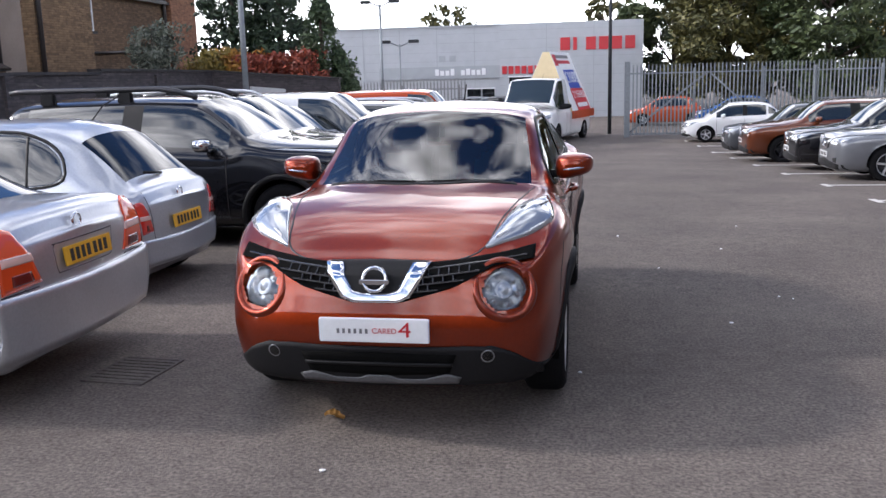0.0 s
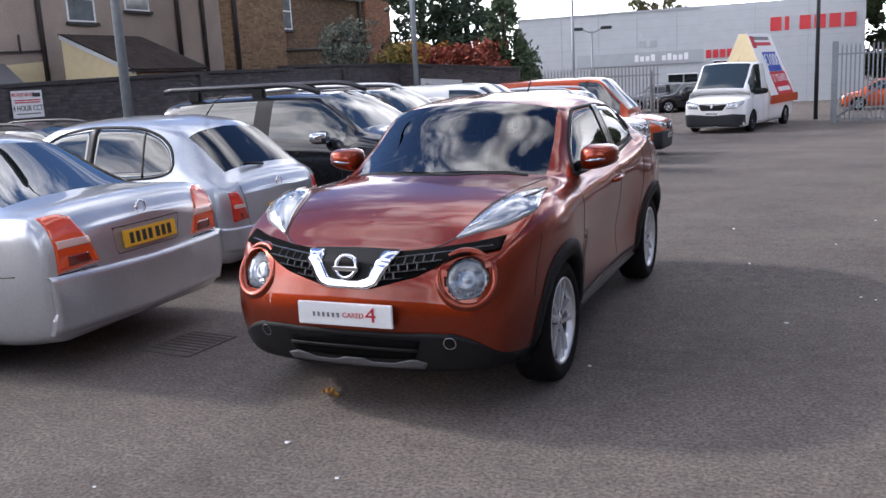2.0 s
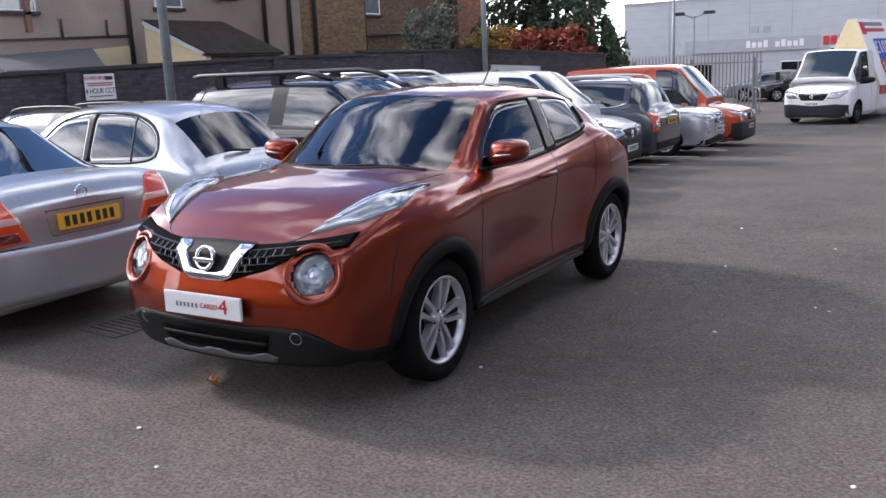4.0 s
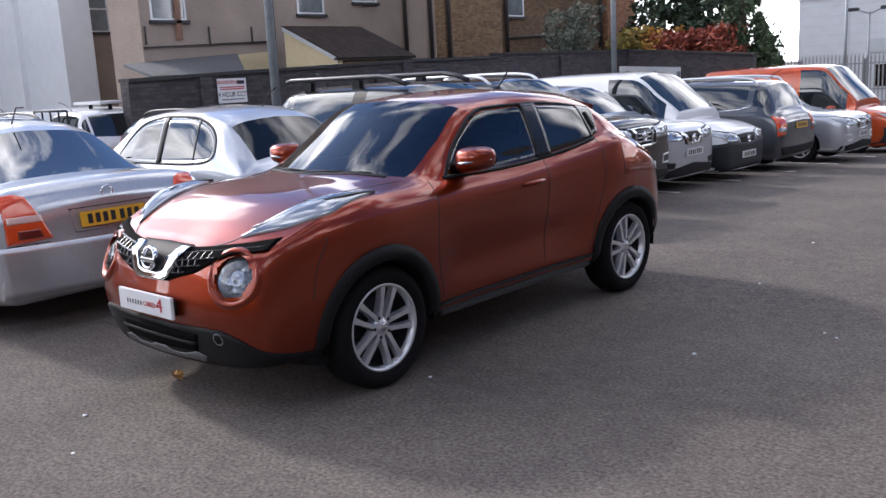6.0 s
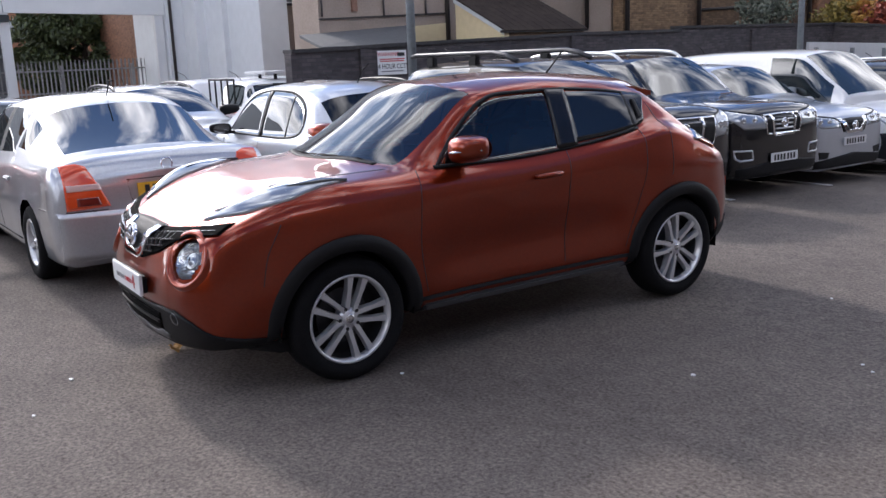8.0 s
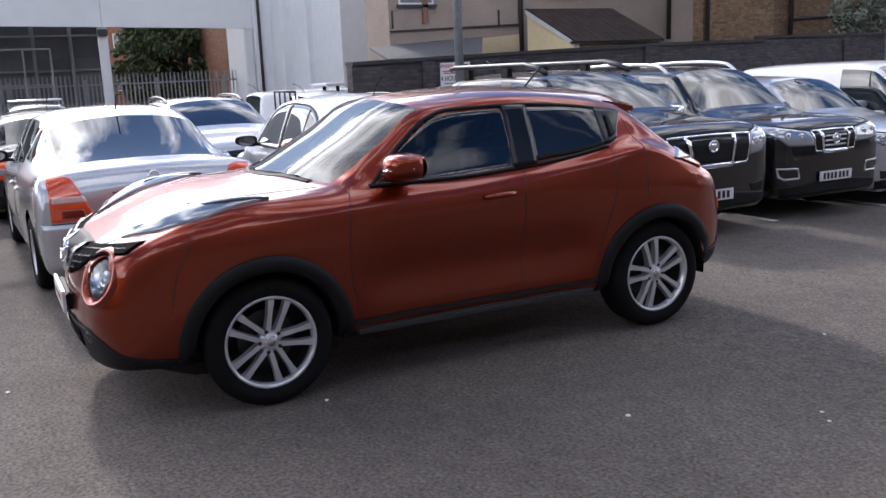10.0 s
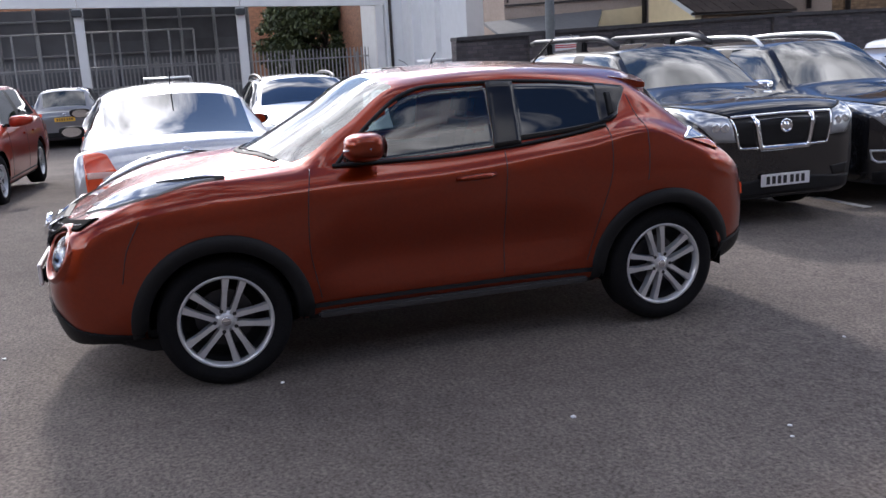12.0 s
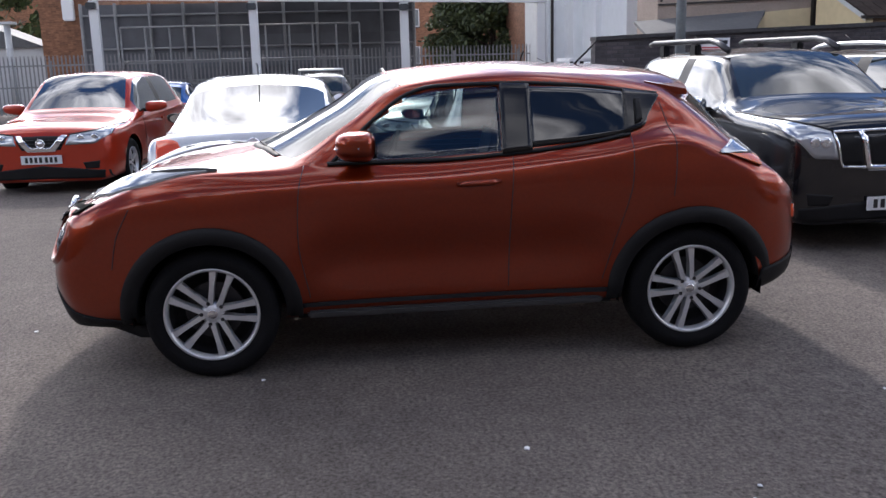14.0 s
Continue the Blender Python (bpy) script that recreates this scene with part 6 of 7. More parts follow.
tile_me = None
slope = Matrix.Translation((-15.92, 15.15, 2.20)) @ Matrix.Rotation(radians(23.2), 4, "Y")
rnd = random.Random(31)
for r in range(9):
    for k in range(11):
        if tile_me is None:
            tile = box("tile", -0.17, 0.17, -0.145, 0.145, 0.0, 0.022, M_TILE, outhouse, bevel=0.004)
            tile_me = tile.data
        else:
            tile = new("tile", tile_me)
            tile.parent = outhouse
        m9 = slope @ Matrix.Translation((-0.14 - r * 0.30, 0.15 + k * 0.30 + rnd.uniform(-0.008, 0.008), 0.012)) @ Matrix.Rotation(radians(3.5 + rnd.uniform(-1, 1)), 4, "Y")
        tile.matrix_basis = m9

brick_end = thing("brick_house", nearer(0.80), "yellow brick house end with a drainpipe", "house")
box("wall", -16.95, -16.5, 20.6, 23.75, -1.5, 8.4, M_BRICK, brick_end)
tube("drainpipe", [(-16.42, 20.72, 1.5), (-16.42, 20.72, 8.0)], 0.08, M_PIPE, brick_end)
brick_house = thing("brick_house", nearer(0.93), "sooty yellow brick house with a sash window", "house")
box("wall", -26, -16.9, 23.0, 30.6, -1.5, 5.1, M_BRICK_DARK, brick_house)
box("wall", -26, -16.6, 30.6, 32.9, -1.5, 8.0, M_REDBRICK, brick_house)
mesh_ob("roof", [(-16.7, 23.75, 5.1), (-16.7, 30.6, 5.1), (-19.5, 30.6, 7.2), (-19.5, 23.75, 7.2), (-16.7, 23.75, 5.02), (-16.7, 30.6, 5.02)], [(0, 1, 2, 3), (4, 5, 1, 0)], M_SLATE, brick_house)
box("gutter", -16.8, -16.66, 23.8, 30.6, 5.0, 5.1, M_PIPE, brick_house)
window(brick_house, -16.88, 24.1, 25.0, 3.75, 5.0, 1)
for x, y in ((-16.75, 23.85), (-16.8, 30.4)):
    tube("drainpipe", [(x, y, 1.5), (x, y, 8.0)], 0.08, M_PIPE, brick_house)
tube("waste_pipe", [(-16.82, 24.0, 2.9), (-16.82, 27.5, 3.05)], 0.05, M_PIPE, brick_house)

# added plain walls, never in view: close the yard and block low sky light
unseen_wall_east = solid("unseen_wall_east", 16.0, 16.4, -30, 28, -1.4, 10.5, M_WALL, "unseen plain dark brick wall blocking low sky light")
unseen_wall_south = solid("unseen_wall_south", -40, 16.4, -30.4, -30.0, -0.5, 6.5, M_WALL, "unseen plain dark brick wall blocking low sky light")

# planting behind the wall
bush("grey_bush", -12.85, 22.0, 2.6, 0.6, 0.85, 1.15, L_SAGE, "tall grey-green bush above the wall", 3, 0.10, 70)
bush("yellow_bush", -12.3, 24.95, 2.3, 0.85, 0.5, 0.55, L_YELLOW, "yellow autumn shrub above the wall", 6, 0.12, 50)
bush("orange_bush", -11.3, 25.0, 2.35, 0.9, 0.5, 0.55, L_ORANGE, "orange and yellow autumn shrub above the wall", 4, 0.12, 60)
bush("red_bush", -10.3, 24.95, 2.15, 0.8, 0.6, 0.55, L_RED, "red-leaved autumn shrub above the wall", 5, 0.12, 70)
bush("red_bush", -9.1, 24.95, 2.15, 0.75, 0.6, 0.60, L_RED, "broad red-leaved autumn shrub beside a cypress", 25, 0.12, 70)
conifer("dark_conifer", -12.6, 27.6, 9.2, 1.9, L_CONIFER, "tall dark green conifer", 7, size=0.17)
conifer("dark_conifer", -10.9, 28.0, 8.2, 1.8, L_CONIFER, "broad dark green conifer", 8, size=0.17)
conifer("cypress", -8.5, 25.5, 5.7, 0.95, L_CYPRESS, "green cypress with drooping sprays", 9, True, 0.13)
conifer("cypress", -7.75, 25.3, 3.6, 0.75, L_CYPRESS, "short green cypress beside a taller one", 19, True, 0.13)

# lamp posts in the row
def lamp_post(x, y, h, r=0.075, label="grey painted lamp post"):
    z = ground_z(x, y)
    p = thing("lamp_post", pose(x, y, z), label, "lamp post")
    tube("pole", [(0, 0, 0), (0, 0, h)], [r, r * 0.75], M_GALV, p, seg=12)
    tube("base_sleeve", [(0, 0, 0), (0, 0, 1.0)], r * 1.4, M_GALV, p, seg=12)
    for s in (-1, 1):
        tube("arm", [(0, 0, h - 0.1), (s * 0.5, 0, h + 0.1)], 0.03, M_GALV, p)
        box("lamp_head", s * 0.45, s * 0.95, -0.14, 0.14, h + 0.05, h + 0.2, M_DARKSTEEL, p, bevel=0.03) if s > 0 else box("lamp_head", -0.95, -0.45, -0.14, 0.14, h + 0.05, h + 0.2, M_DARKSTEEL, p, bevel=0.03)
    return p


lamp_post(-7.2, 5.5, 7.0)
lamp_post(-7.35, 15.69, 7.0)
lamp_post(-9.4, 38.0, 6.3)
lamp_post(-8.6, 38.5, 4.4, 0.05)
black_pole = thing("telegraph_pole", pose(1.45, 36.5, -0.95), "slim black steel pole", "pole")
tube("pole", [(0, 0, 0), (0, 0, 12)], [0.09, 0.06], M_DARKSTEEL, black_pole)

# palisade fences and the open gate
def pale_mesh(h):
    bm = bmesh.new()
    bm_box(bm, -0.03, 0.03, -0.006, 0.006, 0, h - 0.10)
    for a in (-0.018, 0.018):
        bm_tube(bm, [(a, 0, h - 0.12), (a * 1.2, 0, h - 0.02), (a * 0.2, 0, h)], [0.014, 0.012, 0.004], 5)
    me = bpy.data.meshes.new("pale")
    bm.to_mesh(me)
    bm.free()
    return me


def palisade(name, x0, y0, x1, y1, h, step, label, material=M_GALV, gate=False, z=None):
    d = Vector((x1 - x0, y1 - y0, 0))
    n = max(2, int(d.length / step))
    a = math.degrees(math.atan2(d.y, d.x))
    f = thing(name, pose(x0, y0, ground_z(x0, y0) if z is None else z, 0, 0, a), label, "gate" if gate else "fence")
    me = pale_mesh(h)
    me.materials.append(material)
    for k in range(n):
        p = new("pale", me)
        p.parent = f
        p.location = (d.length * (k + 0.5) / n, -0.03, 0.08)
    for zz in (0.35, h * 0.5, h - 0.32) if not gate else (0.14, h - 0.30):
        box("rail", 0, d.length, 0, 0.05, zz - 0.03, zz + 0.03, material, f)
    for k in range(int(d.length / 2.75) + 1):
        x = min(d.length, k * 2.75)
        box("post", x - 0.05, x + 0.05, 0, 0.1, 0, h - 0.12, material, f)
    if gate:
        tube("brace", [(0.1, 0.03, 0.2), (3.2, 0.03, h - 0.35)], 0.04, material, f)
        tube("brace", [(3.4, 0.03, h - 0.35), (5.6, 0.03, 0.6)], 0.04, material, f)
        box("gate_post", -0.12, 0.10, -0.1, 0.12, 0, h + 0.2, material, f)
    return f


palisade("gate", 2.15, 34.0, 9.7, 34.3, 2.95, 0.155, "open grey steel palisade gate", gate=True)
palisade("fence", 9.8, 34.6, 24.0, 37.0, 2.95, 0.165, "grey steel palisade fence")
palisade("fence", -13.6, 37.0, -5.0, 36.2, 2.75, 0.16, "dark grey steel palisade fence beside a building", M_FENCE)

# dealership building
dealer = thing("showroom_building", pose(0, 54, -1.2), "large pale grey metal-clad showroom with red signs", "building")
box("wall", -17.6, -5.4, 0.25, 24, 0, 6.25, M_CLADDING, dealer)
box("eaves_trim", -17.65, -5.4, 0.15, 0.25, 6.2, 6.32, M_CLADDING2, dealer)
box("front_wall", -5.4, 3.7, 0, 24, 0, 6.3, M_CLADDING, dealer)
box("band", -13.5, -5.4, 0.1, 0.25, 2.9, 3.7, M_CLADDING2, dealer)
for k in range(10):
    z = 0.55 + k * 0.58
    box("panel_joint", -17.6, -5.4, 0.235, 0.25, z, z + 0.02, M_CLADDING2, dealer)
    box("panel_joint", -5.4, 3.7, -0.015, 0.0, z + 0.1, z + 0.12, M_CLADDING2, dealer)
for x in (-14.6, -12.1, -9.6, -7.1):
    box("panel_joint", x, x + 0.04, 0.23, 0.25, 0, 6.2, M_CLADDING2, dealer)
for x in (-2.4, 0.6):
    box("panel_joint", x, x + 0.04, -0.02, 0.0, 0, 6.3, M_CLADDING2, dealer)
for x in (-9.45, -8.75):
    box("vent", x, x + 0.42, 0.18, 0.25, 4.0, 4.4, M_CLADDING2, dealer)
for x0, x1, z0, z1 in ((-7.6, -6.7, 0.9, 2.2), (-6.6, -5.8, 0.9, 2.2), (-4.8, -3.4, 0.0, 2.9), (-13.0, -11.8, 0.9, 2.2)):
    w = box("window", x0, x1, -0.03 if x0 > -5.4 else 0.2, 0.26, z0, z1, M_TINT, dealer)
    box("frame", x0 - 0.06, x1 + 0.06, -0.025 if x0 > -5.4 else 0.21, 0.02 if x0 > -5.4 else 0.26, z1, z1 + 0.08, M_PVC, w)
# sign shapes: plain red blocks in place of the brand lettering, pale blocks for the dealer's name
for k in range(6):
    x = -1.5 + k * 0.815
    box("red_sign_block", x, x + (0.62 if k != 1 else 0.24), -0.06, 0.0, 4.52, 5.32, M_REDINK, dealer)
for k in range(6):
    x = -5.25 + k * 0.42
    box("red_sign_block", x, x + 0.31, -0.06, 0.0, 3.12, 3.62, M_REDINK, dealer)
for k in range(10):
    x = -9.7 + k * 0.345
    if k != 4:
        box("pale_sign_block", x, x + 0.24, 0.06, 0.1, 3.12, 3.44 if k % 3 else 3.54, M_PVC, dealer)
box("blue_sign", -1.35, -0.75, -0.04, 0.0, 1.9, 2.6, M_BLUEINK, dealer)

# far trees on the north side
broad_tree("autumn_tree", 8.6, 52, 8.6, 3.6, L_OLIVE, "broad olive and yellow autumn tree", 11, 0.15, 0.20, 190, 110)
broad_tree("autumn_tree", 13.8, 50, 8.8, 4.0, L_GREEN, "dense dark green tree turning yellow", 12, 0.15, 0.20, 200, 110)
broad_tree("autumn_tree", 6.0, 60, 10.5, 3.6, L_GREEN, "tall dark green tree behind a showroom", 13, 0.1, 0.20, 190, 110)
broad_tree("autumn_tree", 19.5, 52, 7.6, 3.6, L_YELLOW, "pale yellow autumn tree behind a fence", 14, 0.15, 0.20, 170, 110)
broad_tree("autumn_tree", 25.5, 50, 8.2, 4.0, L_OLIVE, "olive autumn tree behind a fence", 15, 0.15, 0.20, 170, 110)
broad_tree("far_tree", -15.0, 92, 10.5, 3.5, L_OLIVE, "treetop behind a showroom roof", 16, 0.3, 0.35, 60, 24)
broad_tree("far_tree", 2.0, 92, 11.5, 3.0, L_OLIVE, "treetop behind a showroom roof", 17, 0.3, 0.35, 60, 24)

# white building and canopy on the west side
white_building = thing("white_building", pose(0, 0, 0), "white metal-clad building corner", "building")
for x, y0, y1 in ((-29.6, 8.75, 9.4), (-28.2, 9.4, 9.75), (-26.4, 9.75, 9.95), (-23.55, 9.95, 10.95)):
    box("wall", -34, x, y0, y1, -0.7, 11, M_WHITEWALL, white_building)
tube("drainpipe", [(-29.52, 8.9, -0.5), (-29.52, 8.9, 10.5)], 0.06, M_PIPE, white_building)

canopy = thing("canopy", pose(-30, 0, 0), "white steel canopy on slender posts", "canopy")
def eave(y):
    return 3.79 - 0.0235 * y


for y in (-8.3, -2.5, 3.2, 8.55):
    box("post", -0.14, 0.14, y - 0.16, y + 0.16, -0.42, eave(y), M_FASCIA, canopy, bevel=0.02)
    if y < 8:
        box("floodlight", 0.14, 0.4, y - 0.2, y + 0.15, eave(y) - 0.32, eave(y) - 0.08, M_DARKSTEEL, canopy, bevel=0.03)
for y, y1 in ((-8.3, -2.5), (-2.5, 3.2), (3.2, 8.8)):
    a, b = y + 0.012, y1 - 0.012
    mesh_ob("fascia_panel", [(x, q, z) for x in (-0.05, 0.2) for q, z in ((a, eave(a)), (b, eave(b)), (b, 7.2), (a, 7.2))],
            [(4, 5, 6, 7), (3, 2, 1, 0), (0, 1, 5, 4), (1, 2, 6, 5), (0, 4, 7, 3)], M_FASCIA, canopy)
box("canopy_roof", -5.5, 0.0, -8.3, 9.0, 7.0, 7.2, M_FASCIA, canopy)

palisade("fence", -33.0, -22.0, -33.0, 9.0, 2.35, 0.16, "weathered steel palisade fence behind a canopy", M_FENCE, z=-0.35)
hoarding = thing("hoarding", pose(-35.5, 0, 0), "high dark weathered panel hoarding on a steel frame", "hoarding")
rnd = random.Random(21)
for row in range(3):
    for k in range(10):
        y = -10.2 + k * 1.42
        box("panel", -0.06 + rnd.uniform(0, 0.04), 0.02 + rnd.uniform(0, 0.03), y - 0.005, y + 1.425, (0.1 + row * 1.35 if row else -0.5), 0.1 + row * 1.35 + 1.36, M_HOARD, hoarding)
for k in range(11):
    tube("upright", [(0.25, -10.2 + k * 1.42, -0.45), (0.25, -10.2 + k * 1.42, 4.2)], 0.07, M_FENCE, hoarding)
for z in (0.9, 2.3, 3.7):
    tube("crossbar", [(0.25, -10.2, z), (0.25, 4.0, z)], 0.045, M_FENCE, hoarding)
frame_rack = thing("steel_rack", pose(-31.6, 0, 0), "slender grey steel rail frame on many uprights", "frame")
for k in range(11):
    y = -7.8 + k * 0.93
    tube("upright", [(0, y, -0.45), (0, y, 3.05)], 0.035, M_FENCE, frame_rack)
tube("top_bar", [(0, -7.8, 3.05), (0, 1.5, 3.05)], 0.035, M_FENCE, frame_rack)
tube("mid_bar", [(0, -7.8, 1.75), (0, 1.5, 1.75)], 0.03, M_FENCE, frame_rack)

broad_tree("dark_tree", -45, 9.1, 5.9, 3.3, L_GREEN, "dark rounded tree behind a fence", 22, 0.1, 0.15, 320, 90)
flats = thing("brick_flats", pose(-70, 0, 0), "pale brick flats with white windows", "building")
box("wall", -8, 0, -45, 40, -0.6, 7.5, M_REDBRICK, flats)
box("roof", -8.4, 0.4, -45.4, 40.4, 7.5, 7.9, M_SLATE, flats)
for k in range(14):
    for z in (1.2, 4.2):
        window(flats, 0.02, -8 + k * 3.4, -6.4 + k * 3.4, z, z + 1.3, 0)
red_block = thing("brick_tower", pose(-37, 0, 0), "red brick building end beside a fence", "building")
box("wall", -6, 0, -12.45, -10.35, -0.6, 9, M_REDBRICK, red_block)
box("end_wall", -6, 0.1, 9.55, 11.5, -0.6, 8, M_REDBRICK, red_block)
box("alarm_box", 0, 0.25, -11.4, -10.9, 3.6, 4.6, M_PVC, red_block, bevel=0.05)
shed = thing("garden_shed", pose(-42, -18, 0), "grey pitched-roof shed behind a fence", "shed")
box("wall", -3, 0, -2, 4, -0.6, 2.6, M_WPANEL, shed)
mesh_ob("roof", [(-3.2, -2.2, 2.6), (0.2, -2.2, 2.6), (0.2, 1, 3.9), (-3.2, 1, 3.9), (0.2, 4.2, 2.6), (-3.2, 4.2, 2.6)], [(0, 1, 2, 3), (3, 2, 4, 5), (1, 4, 2)], M_SLATE, shed)
broad_tree("far_tree", -58, -22, 7.5, 4.0, L_GREEN, "dark green tree in the distance", 23, 0.1, 0.3, 90, 24)
broad_tree("far_tree", -60, -30, 8.0, 4.5, L_GREEN, "dark green tree in the distance", 24, 0.1, 0.3, 90, 24)
bollard = thing("concrete_post", pose(-34.5, -13.0, 0), "grey concrete post by a fence", "post")
tube("shaft", [(0, 0, -0.5), (0, 0, 3.4)], 0.14, M_WPANEL, bollard)
box("cap", -0.3, 0.3, -0.3, 0.3, 3.4, 3.5, M_WPANEL, bollard)


# ground marks
def bay_line(x0, x1, y, w=0.10):
    z = 0.006
    vs = [(x, y + s * w / 2, ground_z(x, y + s * w / 2) + z) for x in (x0, x1) for s in (-1, 1)]
    vs2 = [(v[0], v[1], v[2] - 0.02) for v in vs]
    ob = mesh_ob("bay_line", vs + vs2, [(0, 2, 3, 1), (0, 4, 6, 2), (1, 3, 7, 5), (0, 1, 5, 4), (2, 6, 7, 3)], M_LINE)
    tagged(ob, label="worn white painted bay line on asphalt", category="marking", kind="structure")


for x, y in ((5.0, 9.2), (4.98, 12.1), (4.88, 15.2), (4.82, 18.5), (4.77, 22.2), (4.70, 26.0), (4.52, 28.8), (4.31, 31.4)):
    bay_line(x, x + 4.8, y)
    bay_line(x, x + 0.10, y - 0.02, 0.50)
for x, y in ((-2.25, 8.7), (-2.3, 10.9), (-2.2, 13.0), (-2.2, 15.2), (-2.2, 17.6), (-2.1, 6.5)):
    bay_line(x - 4.5, x + 0.25, y)

drain = thing("drain_grate", pose(-1.83, 0.02, 0.0, 0, 0, -5), "rusty iron drain grate set in asphalt", "drain")
# flat black slab painted in for the shade between the bars
box("slot_shade", -0.19, 0.19, -0.22, 0.22, -0.02, 0.003, M_WELL, drain)
for s in (-1, 1):
    box("rim", -0.205, 0.205, s * 0.228 - 0.010, s * 0.228 + 0.010, -0.02, 0.009, M_RUST, drain)
    box("rim", s * 0.198 - 0.008, s * 0.198 + 0.008, -0.218, 0.218, -0.02, 0.009, M_RUST, drain)
for k in range(8):
    y = -0.189 + k * 0.054
    box("bar", -0.19, 0.19, y - 0.018, y + 0.018, 0.0, 0.008, M_RUST, drain)
leaf = thing("fallen_leaf", pose(-0.36, -0.60, 0.004), "dry curled orange-brown leaf on asphalt", "leaf")
lv, lf = [], []
for i in range(9):
    for j in range(5):
        a, b = i / 8, (j - 2) / 2
        w = 0.035 * math.sin(math.pi * min(1, a * 0.95 + 0.05)) * (1 + 0.25 * math.sin(a * 22))
        lv.append((a * 0.11 - 0.055, b * w, 0.004 + 0.018 * b * b + 0.012 * math.sin(a * 5)))
for i in range(8):
    for j in range(4):
        lf.append((i * 5 + j, i * 5 + j + 1, i * 5 + j + 6, i * 5 + j + 5))
mesh_ob("blade", lv, lf, mat("dry_leaf", (0.42, 0.22, 0.05), 0.7, grain=40, var=0.3), leaf)
tube("stalk", [(0.055, 0, 0.012), (0.09, 0.01, 0.003)], 0.0015, M_BARK, leaf, seg=5)
rnd = random.Random(5)
for x, y in ((0.884, 0.242), (2.453, 2.129), (1.522, 3.214), (2.36, 2.19), (-0.23, -1.229), (1.9, 1.4), (0.2, -1.5), (2.9, -0.4), (-0.8, -1.9), (1.4, -2.2), (3.3, 1.0), (2.2, 4.3), (1.2, 5.2), (2.6, 6.1)):
    s = rnd.uniform(0.008, 0.014)
    bm = bmesh.new()
    bmesh.ops.create_icosphere(bm, subdivisions=1, radius=s)
    for v in bm.verts:
        v.co = Vector((v.co.x * rnd.uniform(0.8, 1.5), v.co.y * rnd.uniform(0.8, 1.3), v.co.z * 0.5 + s * 0.4))
    ob = part("pebble", bm, M_PLATE_W, None)
    ob.location = (x, y, ground_z(x, y))
    tagged(ob, label="small pale stone lying on asphalt", category="stone", group="loose stones")

# ---- the cars in their places ----
hero, hero_sh, hero_tree = red_car(pose(-0.05, 0, 0, 0, 0, -90))

common_car("silver_saloon", at(-5.72, -0.15, 182), "silver saloon car with orange-red tail lights", dict(SALOON, rear_m=M_SCREEN_BRIGHT, rear_v=6.8, mirror_m=M_PLASTIC, mirror_s=0.8, bumper_z=0.655, plate_recess=True, lamps=(0.57, 0.46, 0.775, 1.0, 0.68), rear_trim=False, plate_z=0.775, badge_drop=0.09, aerial=0.10, rear_gaps=([(-0.60, 0.66), (-0.42, 0.57), (0.42, 0.57), (0.60, 0.66)], [(-0.78, 0.655), (-0.48, 0.655)], [(0.48, 0.655), (0.78, 0.655)], [(-0.33, 0.86), (0.33, 0.86)])), M_SILVER)
common_car("silver_hatchback", at(-5.62, 2.42, 180, -0.03), "small rounded silver hatchback", dict(HATCH, arch_windows=True, rear_m=M_TINT, rear_v=7.0, mirror_m=M_PLASTIC, mirror_s=0.8, bumper_z=0.52, lamp_m=M_TAIL_DEEP, lamps=(0.58, 0.54, 0.70, 0.83, 0.58), rear_trim=False, plate_z=0.62, rear_wiper=True, rear_gaps=([(-0.56, 0.9), (-0.52, 0.50), (0.52, 0.50), (0.56, 0.9)],)), M_SILVER2)
common_car("black_off_roader", at(-2.35, 5.12, 0), "black off-road car with roof bars and chrome grille", dict(SUV, H=1.68, nose_z=1.12, hood_z=1.19, grille_h=0.40, grille_w=0.53, frame=(0.29, 0.23, 0.06, 0), plate_drop=0.30, bars=True, mirror_m=M_CHROME, clad=True, back=False), M_BLACK)
common_car("black_pickup_truck", at(-2.75, 7.35, 0), "black pickup truck with silver roof rails", dict(SUV, nose_z=1.11, hood_z=1.19, rails=M_ALLOY, grille_h=0.34, grille_w=0.34, frame=(0.20, 0.17, 0.03, 3), fog_frame=True, plate_drop=0.29), M_BLACK)
common_car("silver_crossover", at(-3.0, 9.25, 0), "pale silver crossover car", dict(SUV, W=1.8, H=1.62, gc=0.2, r=0.33), M_SILVER2)
VAN = dict(SUV, big_bumper=True, v_grille=False, plate_drop=0.16, W=1.70, H=1.86, wb=2.72, fo=0.85, ro=0.83, gc=0.18, r=0.31, nose_z=0.90, hood_z=1.13, xc=0.0, xh=-0.85, xb=-1.45, xr=-3.40, xg=-3.50, deck_z=1.1, tail_z=1.05, rw=0.80, panel_van=True, belt=1.02)
nv = common_car("white_panel_van", at(-2.95, 11.2, 0), "white panel van with black bumper", VAN, M_WHITE, "van")[0]
common_car("grey_estate_car", at(-5.8, 13.5, 180), "dark grey off-road estate car with silver rails", dict(SUV, rails=M_ALLOY, H=1.7, belt_line=True), M_GREY)
common_car("silver_pickup_truck", at(-2.75, 16.2, 0), "pale silver pickup truck with roof rails", dict(SUV, rails=M_ALLOY, frame=(0.20, 0.17, 0.03, 3), fog_frame=True), M_SILVER2)
common_car("orange_panel_van", at(-2.75, 19.6, 0), "orange-red panel van with black bumper", dict(VAN, W=1.9, H=2.12, wb=3.1, xr=-3.8, xg=-3.9, hood_z=1.2, nose_z=0.98), M_ORANGE, "van")
